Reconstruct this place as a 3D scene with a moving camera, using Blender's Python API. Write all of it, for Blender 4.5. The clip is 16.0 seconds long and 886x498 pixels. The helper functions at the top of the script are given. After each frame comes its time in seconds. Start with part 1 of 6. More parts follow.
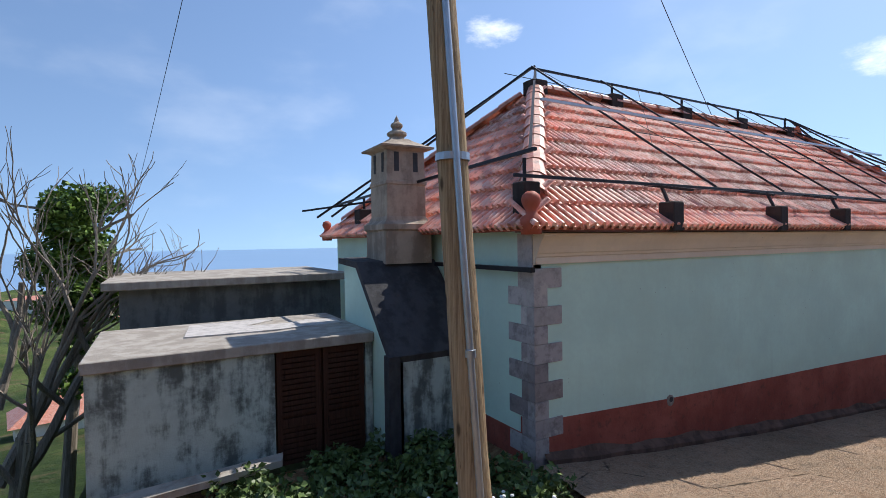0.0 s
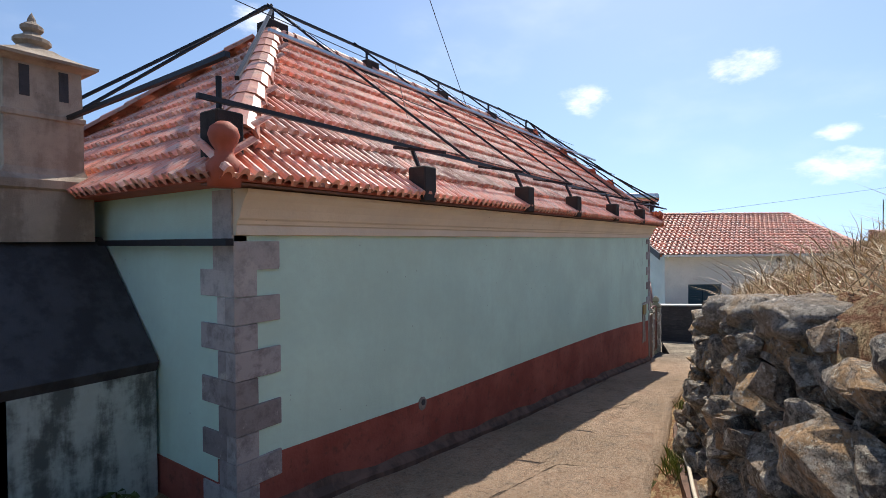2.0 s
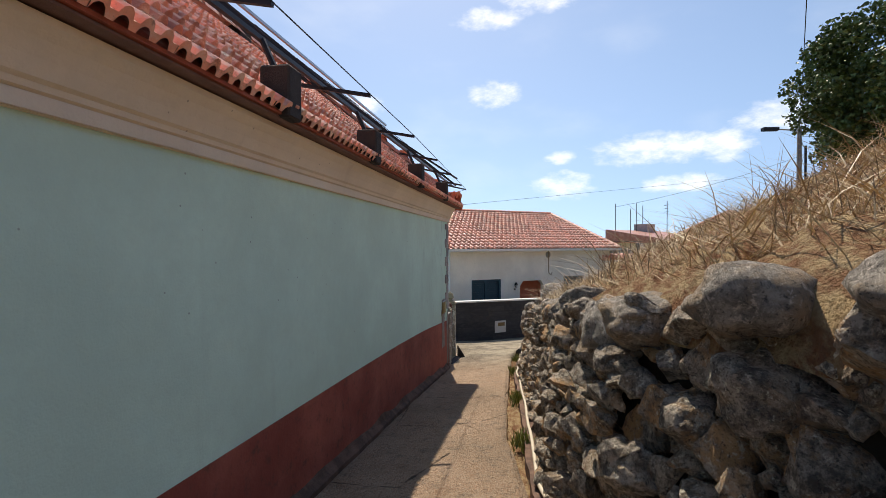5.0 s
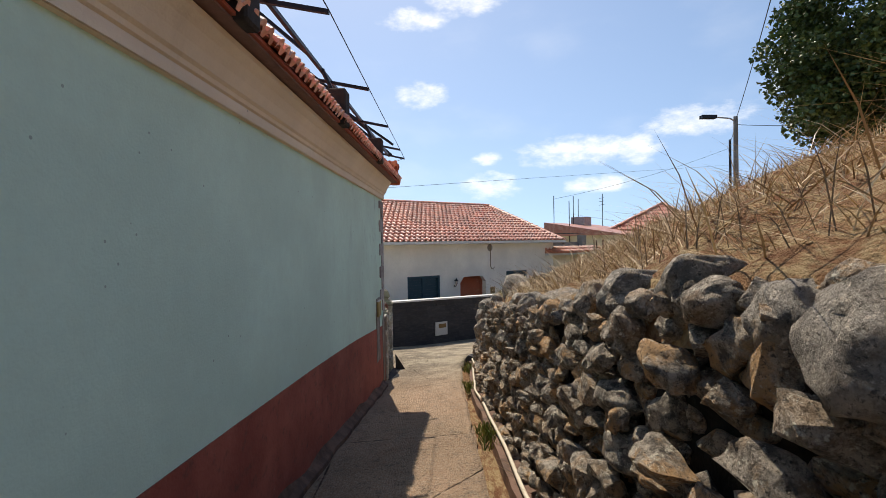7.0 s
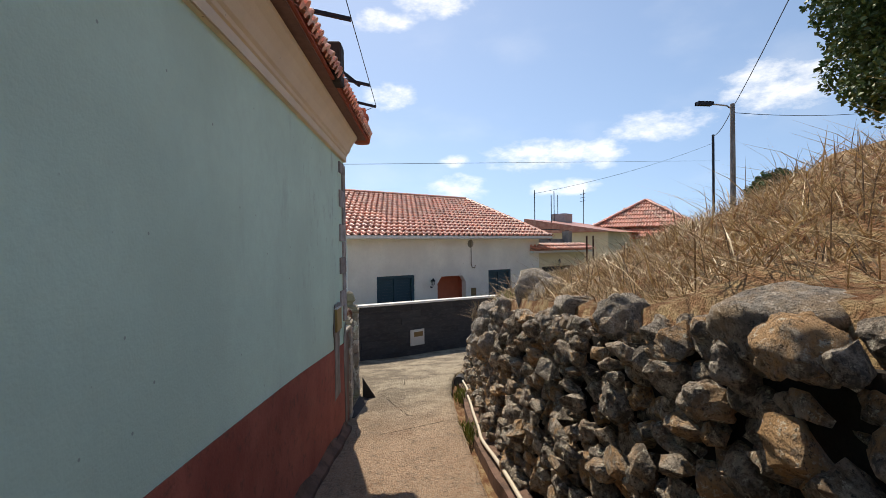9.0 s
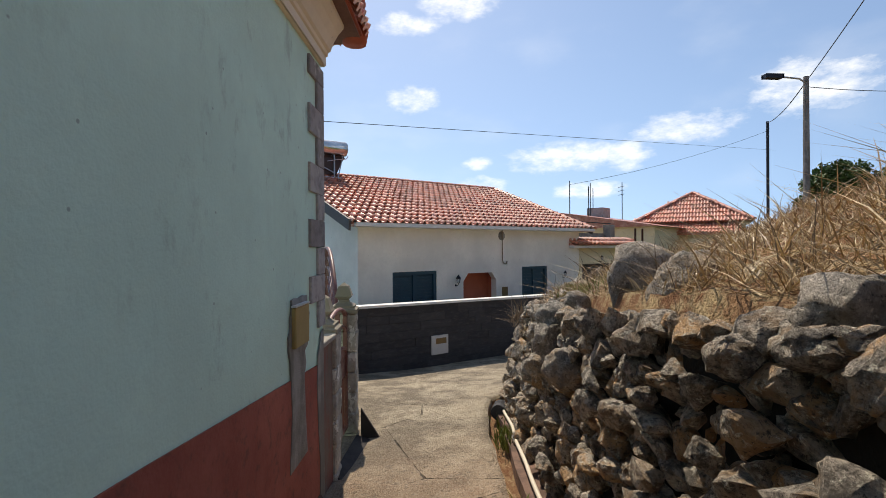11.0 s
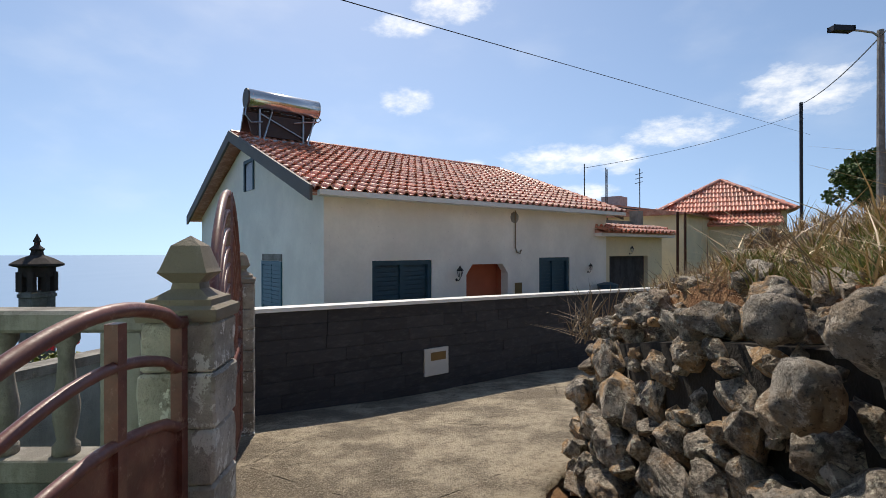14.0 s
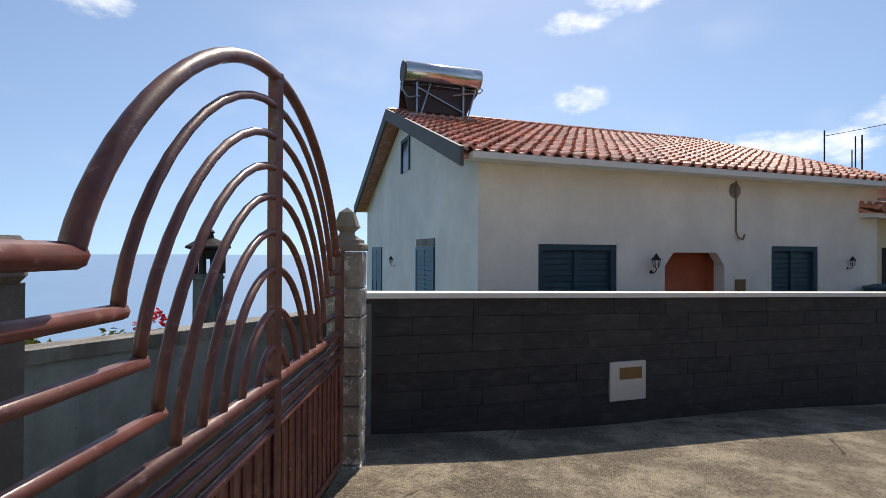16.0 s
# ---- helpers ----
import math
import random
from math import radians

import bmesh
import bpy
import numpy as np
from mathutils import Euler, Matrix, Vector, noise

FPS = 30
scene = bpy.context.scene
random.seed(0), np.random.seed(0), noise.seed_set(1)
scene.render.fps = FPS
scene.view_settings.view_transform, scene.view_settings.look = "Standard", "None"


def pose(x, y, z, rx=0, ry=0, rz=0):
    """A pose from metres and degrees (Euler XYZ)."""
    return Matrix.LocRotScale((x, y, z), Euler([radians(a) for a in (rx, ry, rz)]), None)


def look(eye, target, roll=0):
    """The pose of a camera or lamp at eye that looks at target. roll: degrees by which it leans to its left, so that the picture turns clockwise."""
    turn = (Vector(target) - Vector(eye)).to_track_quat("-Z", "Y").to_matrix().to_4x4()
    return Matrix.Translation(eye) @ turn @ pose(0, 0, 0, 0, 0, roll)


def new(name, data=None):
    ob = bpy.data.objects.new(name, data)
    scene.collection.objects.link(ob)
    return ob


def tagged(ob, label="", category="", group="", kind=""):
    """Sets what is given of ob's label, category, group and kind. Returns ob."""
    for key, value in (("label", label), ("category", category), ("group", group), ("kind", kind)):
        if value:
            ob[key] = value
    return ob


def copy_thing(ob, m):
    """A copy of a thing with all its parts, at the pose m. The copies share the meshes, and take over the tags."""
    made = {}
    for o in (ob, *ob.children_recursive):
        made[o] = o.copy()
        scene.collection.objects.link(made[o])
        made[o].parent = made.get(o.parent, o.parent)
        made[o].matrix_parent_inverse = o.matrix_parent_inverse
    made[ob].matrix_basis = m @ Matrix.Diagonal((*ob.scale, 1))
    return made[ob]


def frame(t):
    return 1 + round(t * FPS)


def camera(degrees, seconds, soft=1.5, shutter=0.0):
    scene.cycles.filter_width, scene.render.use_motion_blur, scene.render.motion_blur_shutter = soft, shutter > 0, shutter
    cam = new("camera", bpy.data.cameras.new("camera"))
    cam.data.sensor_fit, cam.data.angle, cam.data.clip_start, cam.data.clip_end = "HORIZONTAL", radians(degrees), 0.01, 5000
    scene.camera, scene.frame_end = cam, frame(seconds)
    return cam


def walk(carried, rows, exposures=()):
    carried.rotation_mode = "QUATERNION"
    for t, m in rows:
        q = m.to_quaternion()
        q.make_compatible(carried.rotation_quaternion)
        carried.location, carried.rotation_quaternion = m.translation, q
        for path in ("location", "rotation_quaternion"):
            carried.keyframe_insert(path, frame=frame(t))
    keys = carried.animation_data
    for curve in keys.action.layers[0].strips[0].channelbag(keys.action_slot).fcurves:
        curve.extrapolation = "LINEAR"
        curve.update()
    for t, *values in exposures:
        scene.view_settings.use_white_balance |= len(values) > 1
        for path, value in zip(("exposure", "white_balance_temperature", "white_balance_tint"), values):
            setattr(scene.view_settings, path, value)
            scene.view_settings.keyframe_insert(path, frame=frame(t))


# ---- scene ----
cam = camera(83.1, 16.0, 0.55)
PATH = [
    (0, (-3.388, -4.054, 2.707), (-2.3992, -2.3162, 2.6774), -0.86),
    (0.5, (-3.112, -3.884, 2.634), (-1.8593, -2.3249, 2.6094), -0.87),
    (1, (-2.793, -3.700, 2.527), (-1.3612, -2.3041, 2.5013), -0.72),
    (1.5, (-2.446, -3.470, 2.446), (-0.9002, -2.2008, 2.4167), -0.61),
    (2, (-2.067, -3.246, 2.399), (-0.4256, -2.1036, 2.3684), -0.44),
    (2.5, (-1.638, -3.036, 2.347), (0.0951, -2.0374, 2.3145), -0.23),
    (3, (-1.171, -2.794, 2.258), (0.6393, -1.9452, 2.2262), 0.02),
    (3.5, (-0.677, -2.595, 2.127), (1.1986, -1.9022, 2.1019), -0.12),
    (4, (-0.144, -2.346, 2.055), (1.7773, -1.7910, 2.0317), 0.13),
    (6.5, (2.962, -1.463, 1.731), (4.9585, -1.3447, 1.7099), -0.98),
    (7, (3.538, -1.390, 1.632), (5.5373, -1.3297, 1.6104), -0.86),
    (7.5, (4.172, -1.302, 1.535), (6.1714, -1.2913, 1.5163), -0.87),
    (8, (4.842, -1.179, 1.448), (6.8420, -1.2084, 1.4302), -0.83),
    (8.5, (5.531, -1.050, 1.423), (7.5306, -1.1067, 1.4059), -0.70),
    (9, (6.232, -1.042, 1.377), (8.2308, -1.1114, 1.3615), -0.71),
    (9.5, (6.902, -0.998, 1.303), (8.9002, -1.0696, 1.2886), -0.63),
    (12, (10.018, -0.968, 0.861), (12.0170, -0.8989, 0.8597), -0.33),
    (12.5, (10.626, -0.942, 0.785), (12.6247, -0.8824, 0.7844), -0.32),
    (13, (11.253, -0.893, 0.699), (13.2528, -0.8545, 0.6986), -0.26),
    (13.5, (11.881, -0.853, 0.636), (13.8806, -0.8409, 0.6354), -0.11),
    (14, (12.516, -0.843, 0.565), (14.5164, -0.8513, 0.5680), -0.13),
    (14.5, (13.104, -0.822, 0.489), (15.1040, -0.8325, 0.4961), -0.09),
    (15, (13.678, -0.840, 0.400), (15.6773, -0.7859, 0.4081), -0.02),
    (15.5, (14.238, -0.772, 0.295), (16.2162, -0.4785, 0.3081), 0.07),
    (16, (14.679, -0.639, 0.188), (16.5673, 0.0205, 0.1994), 0.32),
]
walk(cam, [(t, look(eye, target, roll)) for t, eye, target, roll in PATH], [(0, 0.46, 6450, 10), (2, 0.54, 6800, 10), (3.5, 0.44, 7250, 10), (6.5, 0.42, 7450, 10), (9.5, 0.42, 7450, 10), (12, 0.4, 7450, 10), (14.5, 0.3, 7200, 10), (16, 0.34, 7150, 10)])
SKY, SUN = 0.13, 3.7

SUN_EL, SUN_AZ = 50.8, 13.0     # degrees; azimuth from +x towards +y

# ---------- world: sky, clouds, sun ----------
world = bpy.data.worlds.new("sky")
scene.world = world
world.use_nodes = True
wt = world.node_tree
wt.nodes.clear()


def wnode(kind, **kw):
    n = wt.nodes.new(kind)
    for key, value in kw.items():
        if key == "operation":
            n.operation = value
    return n


def wmath(op, a, b=None, c=None):
    n = wt.nodes.new("ShaderNodeMath")
    n.operation = op
    for i, s in enumerate((a, b, c)):
        if s is None:
            continue
        if isinstance(s, (int, float)):
            n.inputs[i].default_value = s
        else:
            wt.links.new(s, n.inputs[i])
    return n.outputs[0]


wcoord = wnode("ShaderNodeTexCoord").outputs["Generated"]
wsep = wnode("ShaderNodeSeparateXYZ")
wt.links.new(wcoord, wsep.inputs[0])
wx, wy, wz = wsep.outputs
waz = wmath("MULTIPLY", wmath("ARCTAN2", wy, wx), 57.2958)
wel = wmath("MULTIPLY", wmath("ARCSINE", wz), 57.2958)
wcomb = wnode("ShaderNodeCombineXYZ")
wt.links.new(wx, wcomb.inputs[0]), wt.links.new(wy, wcomb.inputs[1])
wt.links.new(wmath("ADD", wmath("MULTIPLY", wmath("MAXIMUM", wz, 0.0), 0.80), 0.19), wcomb.inputs[2])
sky = wt.nodes.new("ShaderNodeTexSky")
sky.sky_type = "NISHITA"
sky.sun_disc = False
sky.sun_elevation, sky.sun_rotation = radians(SUN_EL), radians(90 - SUN_AZ)
sky.altitude, sky.air_density, sky.dust_density, sky.ozone_density = 300, 1.0, 0.3, 2.6
wt.links.new(wcomb.outputs[0], sky.inputs[0])
# clouds: azimuth, elevation and half widths in degrees
CLOUDS = [(-13.3, 9.9, 7.6, 1.9), (-3.5, 9.5, 2.0, 0.8), (-19.5, 9.7, 3.0, 1.7), (-3.8, 6.4, 4.0, 1.6), (-15.8, 6.2, 4.6, 1.1),
          (-25.2, 12.0, 5.6, 1.7), (3.9, 16.5, 3.0, 1.7), (-1.4, 25.7, 5.0, 1.7), (-36.0, 14.4, 5.6, 2.8), (54.5, 22.5, 3.5, 1.6),
          (18.9, 15.0, 2.9, 1.6), (4.5, 24.0, 4.0, 1.3), (-55, 20, 12, 4), (-80, 13, 14, 4)]
mask = None
for ca, ce, cw, ch in CLOUDS:
    da = wmath("DIVIDE", wmath("SUBTRACT", waz, ca), cw)
    de = wmath("DIVIDE", wmath("SUBTRACT", wel, ce), ch)
    one = wmath("SUBTRACT", 1.0, wmath("ADD", wmath("MULTIPLY", da, da), wmath("MULTIPLY", de, de)))
    one = wmath("MAXIMUM", one, -1.0)
    mask = one if mask is None else wmath("MAXIMUM", mask, one)
wscale = wt.nodes.new("ShaderNodeVectorMath")
wscale.operation = "MULTIPLY"
wscale.inputs[1].default_value = (1, 1, 2.2)
wt.links.new(wcoord, wscale.inputs[0])
wn = wt.nodes.new("ShaderNodeTexNoise")
wn.inputs["Scale"].default_value, wn.inputs["Detail"].default_value, wn.inputs["Roughness"].default_value = 22, 7, 0.62
wt.links.new(wscale.outputs[0], wn.inputs["Vector"])
wn2 = wt.nodes.new("ShaderNodeTexNoise")
wn2.inputs["Scale"].default_value, wn2.inputs["Detail"].default_value = 4.5, 6
wt.links.new(wscale.outputs[0], wn2.inputs["Vector"])
puff = wmath("ADD", mask, wmath("MULTIPLY", wmath("SUBTRACT", wn.outputs[0], 0.5), 2.9))
wr = wt.nodes.new("ShaderNodeMapRange")
wr.interpolation_type = "SMOOTHSTEP"
wr.inputs["From Min"].default_value, wr.inputs["From Max"].default_value = -0.1, 1.7
wr.inputs["To Max"].default_value = 0.82
wt.links.new(puff, wr.inputs["Value"])
veil = wt.nodes.new("ShaderNodeMapRange")
veil.interpolation_type = "SMOOTHSTEP"
veil.inputs["From Min"].default_value, veil.inputs["From Max"].default_value, veil.inputs["To Max"].default_value = 0.5, 0.85, 0.14
wt.links.new(wn2.outputs[0], veil.inputs["Value"])
cover = wmath("MAXIMUM", wr.outputs[0], veil.outputs[0])
wmix = wt.nodes.new("ShaderNodeMix")
wmix.data_type = "RGBA"
wt.links.new(cover, wmix.inputs[0])
wt.links.new(sky.outputs[0], wmix.inputs[6])
wmix.inputs[7].default_value = (7.6, 7.9, 8.3, 1)
wbg = wt.nodes.new("ShaderNodeBackground")
wbg.inputs["Strength"].default_value = SKY
wt.links.new(wmix.outputs[2], wbg.inputs[0])
wout = wt.nodes.new("ShaderNodeOutputWorld")
wt.links.new(wbg.outputs[0], wout.inputs[0])

lamp = bpy.data.lights.new("sun", "SUN")
lamp.energy, lamp.angle, lamp.color = SUN, radians(0.53), (1.0, 0.955, 0.89)
sun = new("sun", lamp)
sa, se = radians(SUN_AZ), radians(SUN_EL)
sun.matrix_world = look((0, 0, 60), (-math.cos(sa) * math.cos(se) * 10, -math.sin(sa) * math.cos(se) * 10, 60 - math.sin(se) * 10))

# ---------- materials ----------


class Mat:
    """A node material with a few short ways to wire it."""

    def __init__(self, name, rough=0.8, metal=0.0, spec=0.4):
        self.m = bpy.data.materials.new(name)
        self.m.use_nodes = True
        self.t = self.m.node_tree
        self.b = self.t.nodes["Principled BSDF"]
        self.b.inputs["Roughness"].default_value = rough
        self.b.inputs["Metallic"].default_value = metal
        self.b.inputs["Specular IOR Level"].default_value = spec
        self.pos = self.t.nodes.new("ShaderNodeNewGeometry").outputs["Position"]
        self.obj = self.t.nodes.new("ShaderNodeTexCoord").outputs["Object"]
        self.height = None

    def put(self, sock, value):
        if isinstance(value, (int, float)):
            sock.default_value = value
        elif isinstance(value, tuple):
            sock.default_value = (*value, 1) if len(value) == 3 and len(sock.default_value) == 4 else value
        else:
            self.t.links.new(value, sock)

    def math(self, op, a, b=0.0):
        n = self.t.nodes.new("ShaderNodeMath")
        n.operation = op
        self.put(n.inputs[0], a), self.put(n.inputs[1], b)
        return n.outputs[0]

    def stretch(self, s, local=False):
        n = self.t.nodes.new("ShaderNodeVectorMath")
        n.operation = "MULTIPLY"
        self.put(n.inputs[0], self.obj if local else self.pos)
        n.inputs[1].default_value = s
        return n.outputs[0]

    def noise(self, scale, detail=4, rough=0.55, vec=None, distort=0.0):
        n = self.t.nodes.new("ShaderNodeTexNoise")
        self.put(n.inputs["Vector"], self.pos if vec is None else vec)
        n.inputs["Scale"].default_value, n.inputs["Detail"].default_value = scale, detail
        n.inputs["Roughness"].default_value, n.inputs["Distortion"].default_value = rough, distort
        return n.outputs[0]

    def voronoi(self, scale, feature="F1", vec=None):
        n = self.t.nodes.new("ShaderNodeTexVoronoi")
        n.feature = feature
        self.put(n.inputs["Vector"], self.pos if vec is None else vec)
        n.inputs["Scale"].default_value = scale
        return n.outputs["Distance"]

    def ramp(self, fac, lo, hi, a=0.0, b=1.0):
        n = self.t.nodes.new("ShaderNodeMapRange")
        n.interpolation_type = "SMOOTHSTEP"
        self.put(n.inputs["Value"], fac)
        n.inputs["From Min"].default_value, n.inputs["From Max"].default_value = lo, hi
        n.inputs["To Min"].default_value, n.inputs["To Max"].default_value = a, b
        return n.outputs[0]

    def mix(self, fac, a, b, mode="MIX"):
        n = self.t.nodes.new("ShaderNodeMix")
        n.data_type, n.blend_type = "RGBA", mode
        self.put(n.inputs[0], fac), self.put(n.inputs[6], a), self.put(n.inputs[7], b)
        return n.outputs[2]

    def random(self):
        return self.t.nodes.new("ShaderNodeObjectInfo").outputs["Random"]

    def island(self):
        return self.t.nodes.new("ShaderNodeNewGeometry").outputs["Random Per Island"]

    def z(self):
        n = self.t.nodes.new("ShaderNodeSeparateXYZ")
        self.put(n.inputs[0], self.pos)
        return n.outputs

    def colour(self, c):
        self.put(self.b.inputs["Base Color"], c)
        return self

    def bump(self, h, strength=0.4, dist=0.01):
        n = self.t.nodes.new("ShaderNodeBump")
        n.inputs["Strength"].default_value, n.inputs["Distance"].default_value = strength, dist
        self.put(n.inputs["Height"], h)
        self.put(self.b.inputs["Normal"], n.outputs[0])
        return self

    def rough(self, r):
        self.put(self.b.inputs["Roughness"], r)
        return self


def plain(name, c, rough=0.6, metal=0.0, var=0.25, scale=9.0, bump=0.15):
    k = Mat(name, rough, metal)
    dark = tuple(v * (1 - var) for v in c)
    light = tuple(min(1, v * (1 + var)) for v in c)
    k.colour(k.mix(k.noise(scale, 6), dark, light))
    k.bump(k.noise(scale * 9, 5), bump, 0.01)
    return k.m


def paint_wall(name, c, stain, amount=0.5, damp=False):
    """Old wall paint: cloudy tone, rain streaks, chips."""
    k = Mat(name, 0.78, 0, 0.25)
    big = k.noise(0.9, 5, 0.6)
    fine = k.noise(14, 6, 0.65)
    streak = k.noise(1.0, 5, 0.6, k.stretch((5, 5, 0.5)))
    base = k.mix(k.ramp(big, 0.3, 0.75), tuple(v * 0.9 for v in c), tuple(min(1, v * 1.07) for v in c))
    base = k.mix(k.ramp(fine, 0.35, 0.75, 0, 0.25), base, tuple(v * 0.82 for v in c))
    base = k.mix(k.ramp(streak, 0.56, 0.85, 0, amount), base, stain)
    spot = k.voronoi(7)
    base = k.mix(k.ramp(spot, 0.035, 0.06, 0.55, 0), base, tuple(v * 0.35 for v in stain))
    if damp:
        blot = k.math("MULTIPLY", k.ramp(k.noise(1.7, 8, 0.72, k.stretch((1.6, 1.6, 0.8))), 0.53, 0.66), k.ramp(k.z()[0], 9.0, 11.5))
        base = k.mix(k.math("MULTIPLY", blot, 0.5), base, tuple(v * 0.45 for v in stain))
        base = k.mix(k.ramp(k.noise(7, 9, 0.75), 0.62, 0.7, 0, 0.22), base, (0.78, 0.84, 0.78))
    k.colour(base)
    k.bump(k.math("ADD", k.noise(60, 6), k.math("MULTIPLY", k.noise(6, 4), 1.5)), 0.25, 0.012)
    return k.m


MAT_TEAL = paint_wall("teal_paint", (0.60, 0.82, 0.70), (0.46, 0.61, 0.52), 0.3, True)
MAT_CREAM = paint_wall("cream_paint", (0.80, 0.68, 0.52), (0.55, 0.44, 0.33), 0.5)
MAT_FASCIA = paint_wall("pale_cream_paint", (0.82, 0.715, 0.575), (0.6, 0.49, 0.38), 0.4)
MAT_WHITE = paint_wall("offwhite_paint", (0.92, 0.88, 0.79), (0.78, 0.73, 0.63), 0.12)
MAT_YELLOW = paint_wall("yellow_paint", (0.82, 0.72, 0.50), (0.6, 0.52, 0.37), 0.25)


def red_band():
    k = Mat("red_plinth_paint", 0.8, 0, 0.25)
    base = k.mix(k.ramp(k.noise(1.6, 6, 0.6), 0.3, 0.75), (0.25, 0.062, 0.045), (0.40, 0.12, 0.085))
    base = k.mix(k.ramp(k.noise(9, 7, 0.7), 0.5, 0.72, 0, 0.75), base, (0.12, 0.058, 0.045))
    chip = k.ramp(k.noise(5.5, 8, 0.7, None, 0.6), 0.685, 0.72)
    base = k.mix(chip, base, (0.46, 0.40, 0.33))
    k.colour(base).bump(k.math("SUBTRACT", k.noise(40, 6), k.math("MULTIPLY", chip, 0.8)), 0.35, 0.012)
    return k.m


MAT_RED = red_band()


def stained_concrete(name, c, dark, amount=0.85):
    k = Mat(name, 0.9, 0, 0.2)
    base = k.mix(k.noise(7, 8, 0.65), tuple(v * 0.75 for v in c), tuple(min(1, v * 1.2) for v in c))
    s = k.math("ADD", k.math("MULTIPLY", k.noise(1.3, 5, 0.6, k.stretch((3.2, 3.2, 0.55))), 0.7), k.math("MULTIPLY", k.noise(5, 8, 0.7), 0.45))
    base = k.mix(k.ramp(s, 0.50, 0.66, 0, amount), base, dark)
    base = k.mix(k.ramp(k.noise(18, 6, 0.7), 0.66, 0.74, 0, 0.8), base, tuple(v * 0.25 for v in c))
    k.colour(base).bump(k.math("ADD", k.noise(25, 8, 0.7), k.noise(90, 4)), 0.45, 0.015)
    return k.m


MAT_STAINED = stained_concrete("stained_concrete", (0.50, 0.58, 0.53), (0.07, 0.075, 0.07))
MAT_CONCRETE = stained_concrete("old_concrete", (0.33, 0.31, 0.28), (0.12, 0.105, 0.09), 0.6)
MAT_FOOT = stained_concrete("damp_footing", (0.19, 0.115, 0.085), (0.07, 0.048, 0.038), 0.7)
MAT_SLAB = stained_concrete("slab_concrete", (0.42, 0.38, 0.33), (0.2, 0.17, 0.14), 0.5)
MAT_CHIMNEY = stained_concrete("chimney_render", (0.46, 0.38, 0.30), (0.19, 0.15, 0.12), 0.6)
MAT_BLOCK = stained_concrete("dark_block", (0.06, 0.052, 0.05), (0.022, 0.02, 0.02), 0.5)
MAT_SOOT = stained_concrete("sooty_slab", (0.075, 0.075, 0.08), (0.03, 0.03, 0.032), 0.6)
MAT_YARD = stained_concrete("pale_grey_render", (0.42, 0.45, 0.43), (0.22, 0.235, 0.22), 0.5)
MAT_GREYWALL = stained_concrete("grey_render", (0.20, 0.21, 0.205), (0.07, 0.075, 0.07), 0.6)


def lane_mat():
    k = Mat("lane_concrete", 0.88, 0, 0.25)
    base = k.mix(k.ramp(k.noise(0.55, 6, 0.6), 0.35, 0.68), (0.33, 0.22, 0.14), (0.47, 0.31, 0.205))
    grey = k.ramp(k.z()[0], 11.0, 15.5)
    base = k.mix(grey, base, k.mix(k.ramp(k.noise(1.1, 8, 0.72), 0.42, 0.6), (0.17, 0.14, 0.10), (0.49, 0.41, 0.295)))
    base = k.mix(k.math("MULTIPLY", k.ramp(k.noise(2.1, 7, 0.7), 0.5, 0.72, 0, 0.65), k.math("SUBTRACT", 1.0, k.math("MULTIPLY", grey, 0.85))), base, (0.30, 0.155, 0.085))
    base = k.mix(k.ramp(k.noise(5, 8, 0.75), 0.5, 0.68, 0, 0.75), base, (0.15, 0.115, 0.085))
    base = k.mix(k.ramp(k.noise(55, 5, 0.75), 0.45, 0.62, 0, 0.6), base, (0.50, 0.42, 0.32))
    base = k.mix(k.ramp(k.noise(22, 7, 0.75), 0.52, 0.64, 0, 0.6), base, (0.12, 0.09, 0.065))
    crack = k.ramp(k.math("ADD", k.voronoi(0.55, "DISTANCE_TO_EDGE", None), k.math("MULTIPLY", k.noise(4, 6, 0.7), 0.05)), 0.022, 0.03, 0.8, 0)
    gate = k.ramp(k.noise(0.7, 3), 0.47, 0.56)
    crack = k.math("MULTIPLY", crack, gate)
    base = k.mix(crack, base, (0.07, 0.055, 0.04))
    k.colour(base)
    ridges = k.noise(3.0, 5, 0.6, k.stretch((5, 22, 5)))
    h = k.math("ADD", k.math("MULTIPLY", ridges, 0.6), k.math("ADD", k.noise(28, 7, 0.7), k.math("MULTIPLY", crack, -1.5)))
    k.bump(h, 1.0, 0.05)
    return k.m


MAT_LANE = lane_mat()


def earth_mat():
    k = Mat("dry_earth", 0.95, 0, 0.15)
    base = k.mix(k.ramp(k.noise(1.3, 6, 0.65), 0.35, 0.7), (0.20, 0.088, 0.045), (0.33, 0.19, 0.10))
    straw = k.math("MULTIPLY", k.ramp(k.noise(6, 7, 0.7, k.stretch((1, 3, 1))), 0.42, 0.62, 0, 0.8), k.ramp(k.z()[0], 12.6, 14.5, 1, 0.25))
    base = k.mix(straw, base, (0.50, 0.38, 0.21))
    base = k.mix(k.ramp(k.noise(14, 6, 0.7), 0.56, 0.72, 0, 0.7), base, (0.09, 0.05, 0.03))
    k.colour(base).bump(k.math("ADD", k.noise(9, 8, 0.75), k.noise(45, 6)), 0.9, 0.06)
    return k.m


MAT_EARTH = earth_mat()


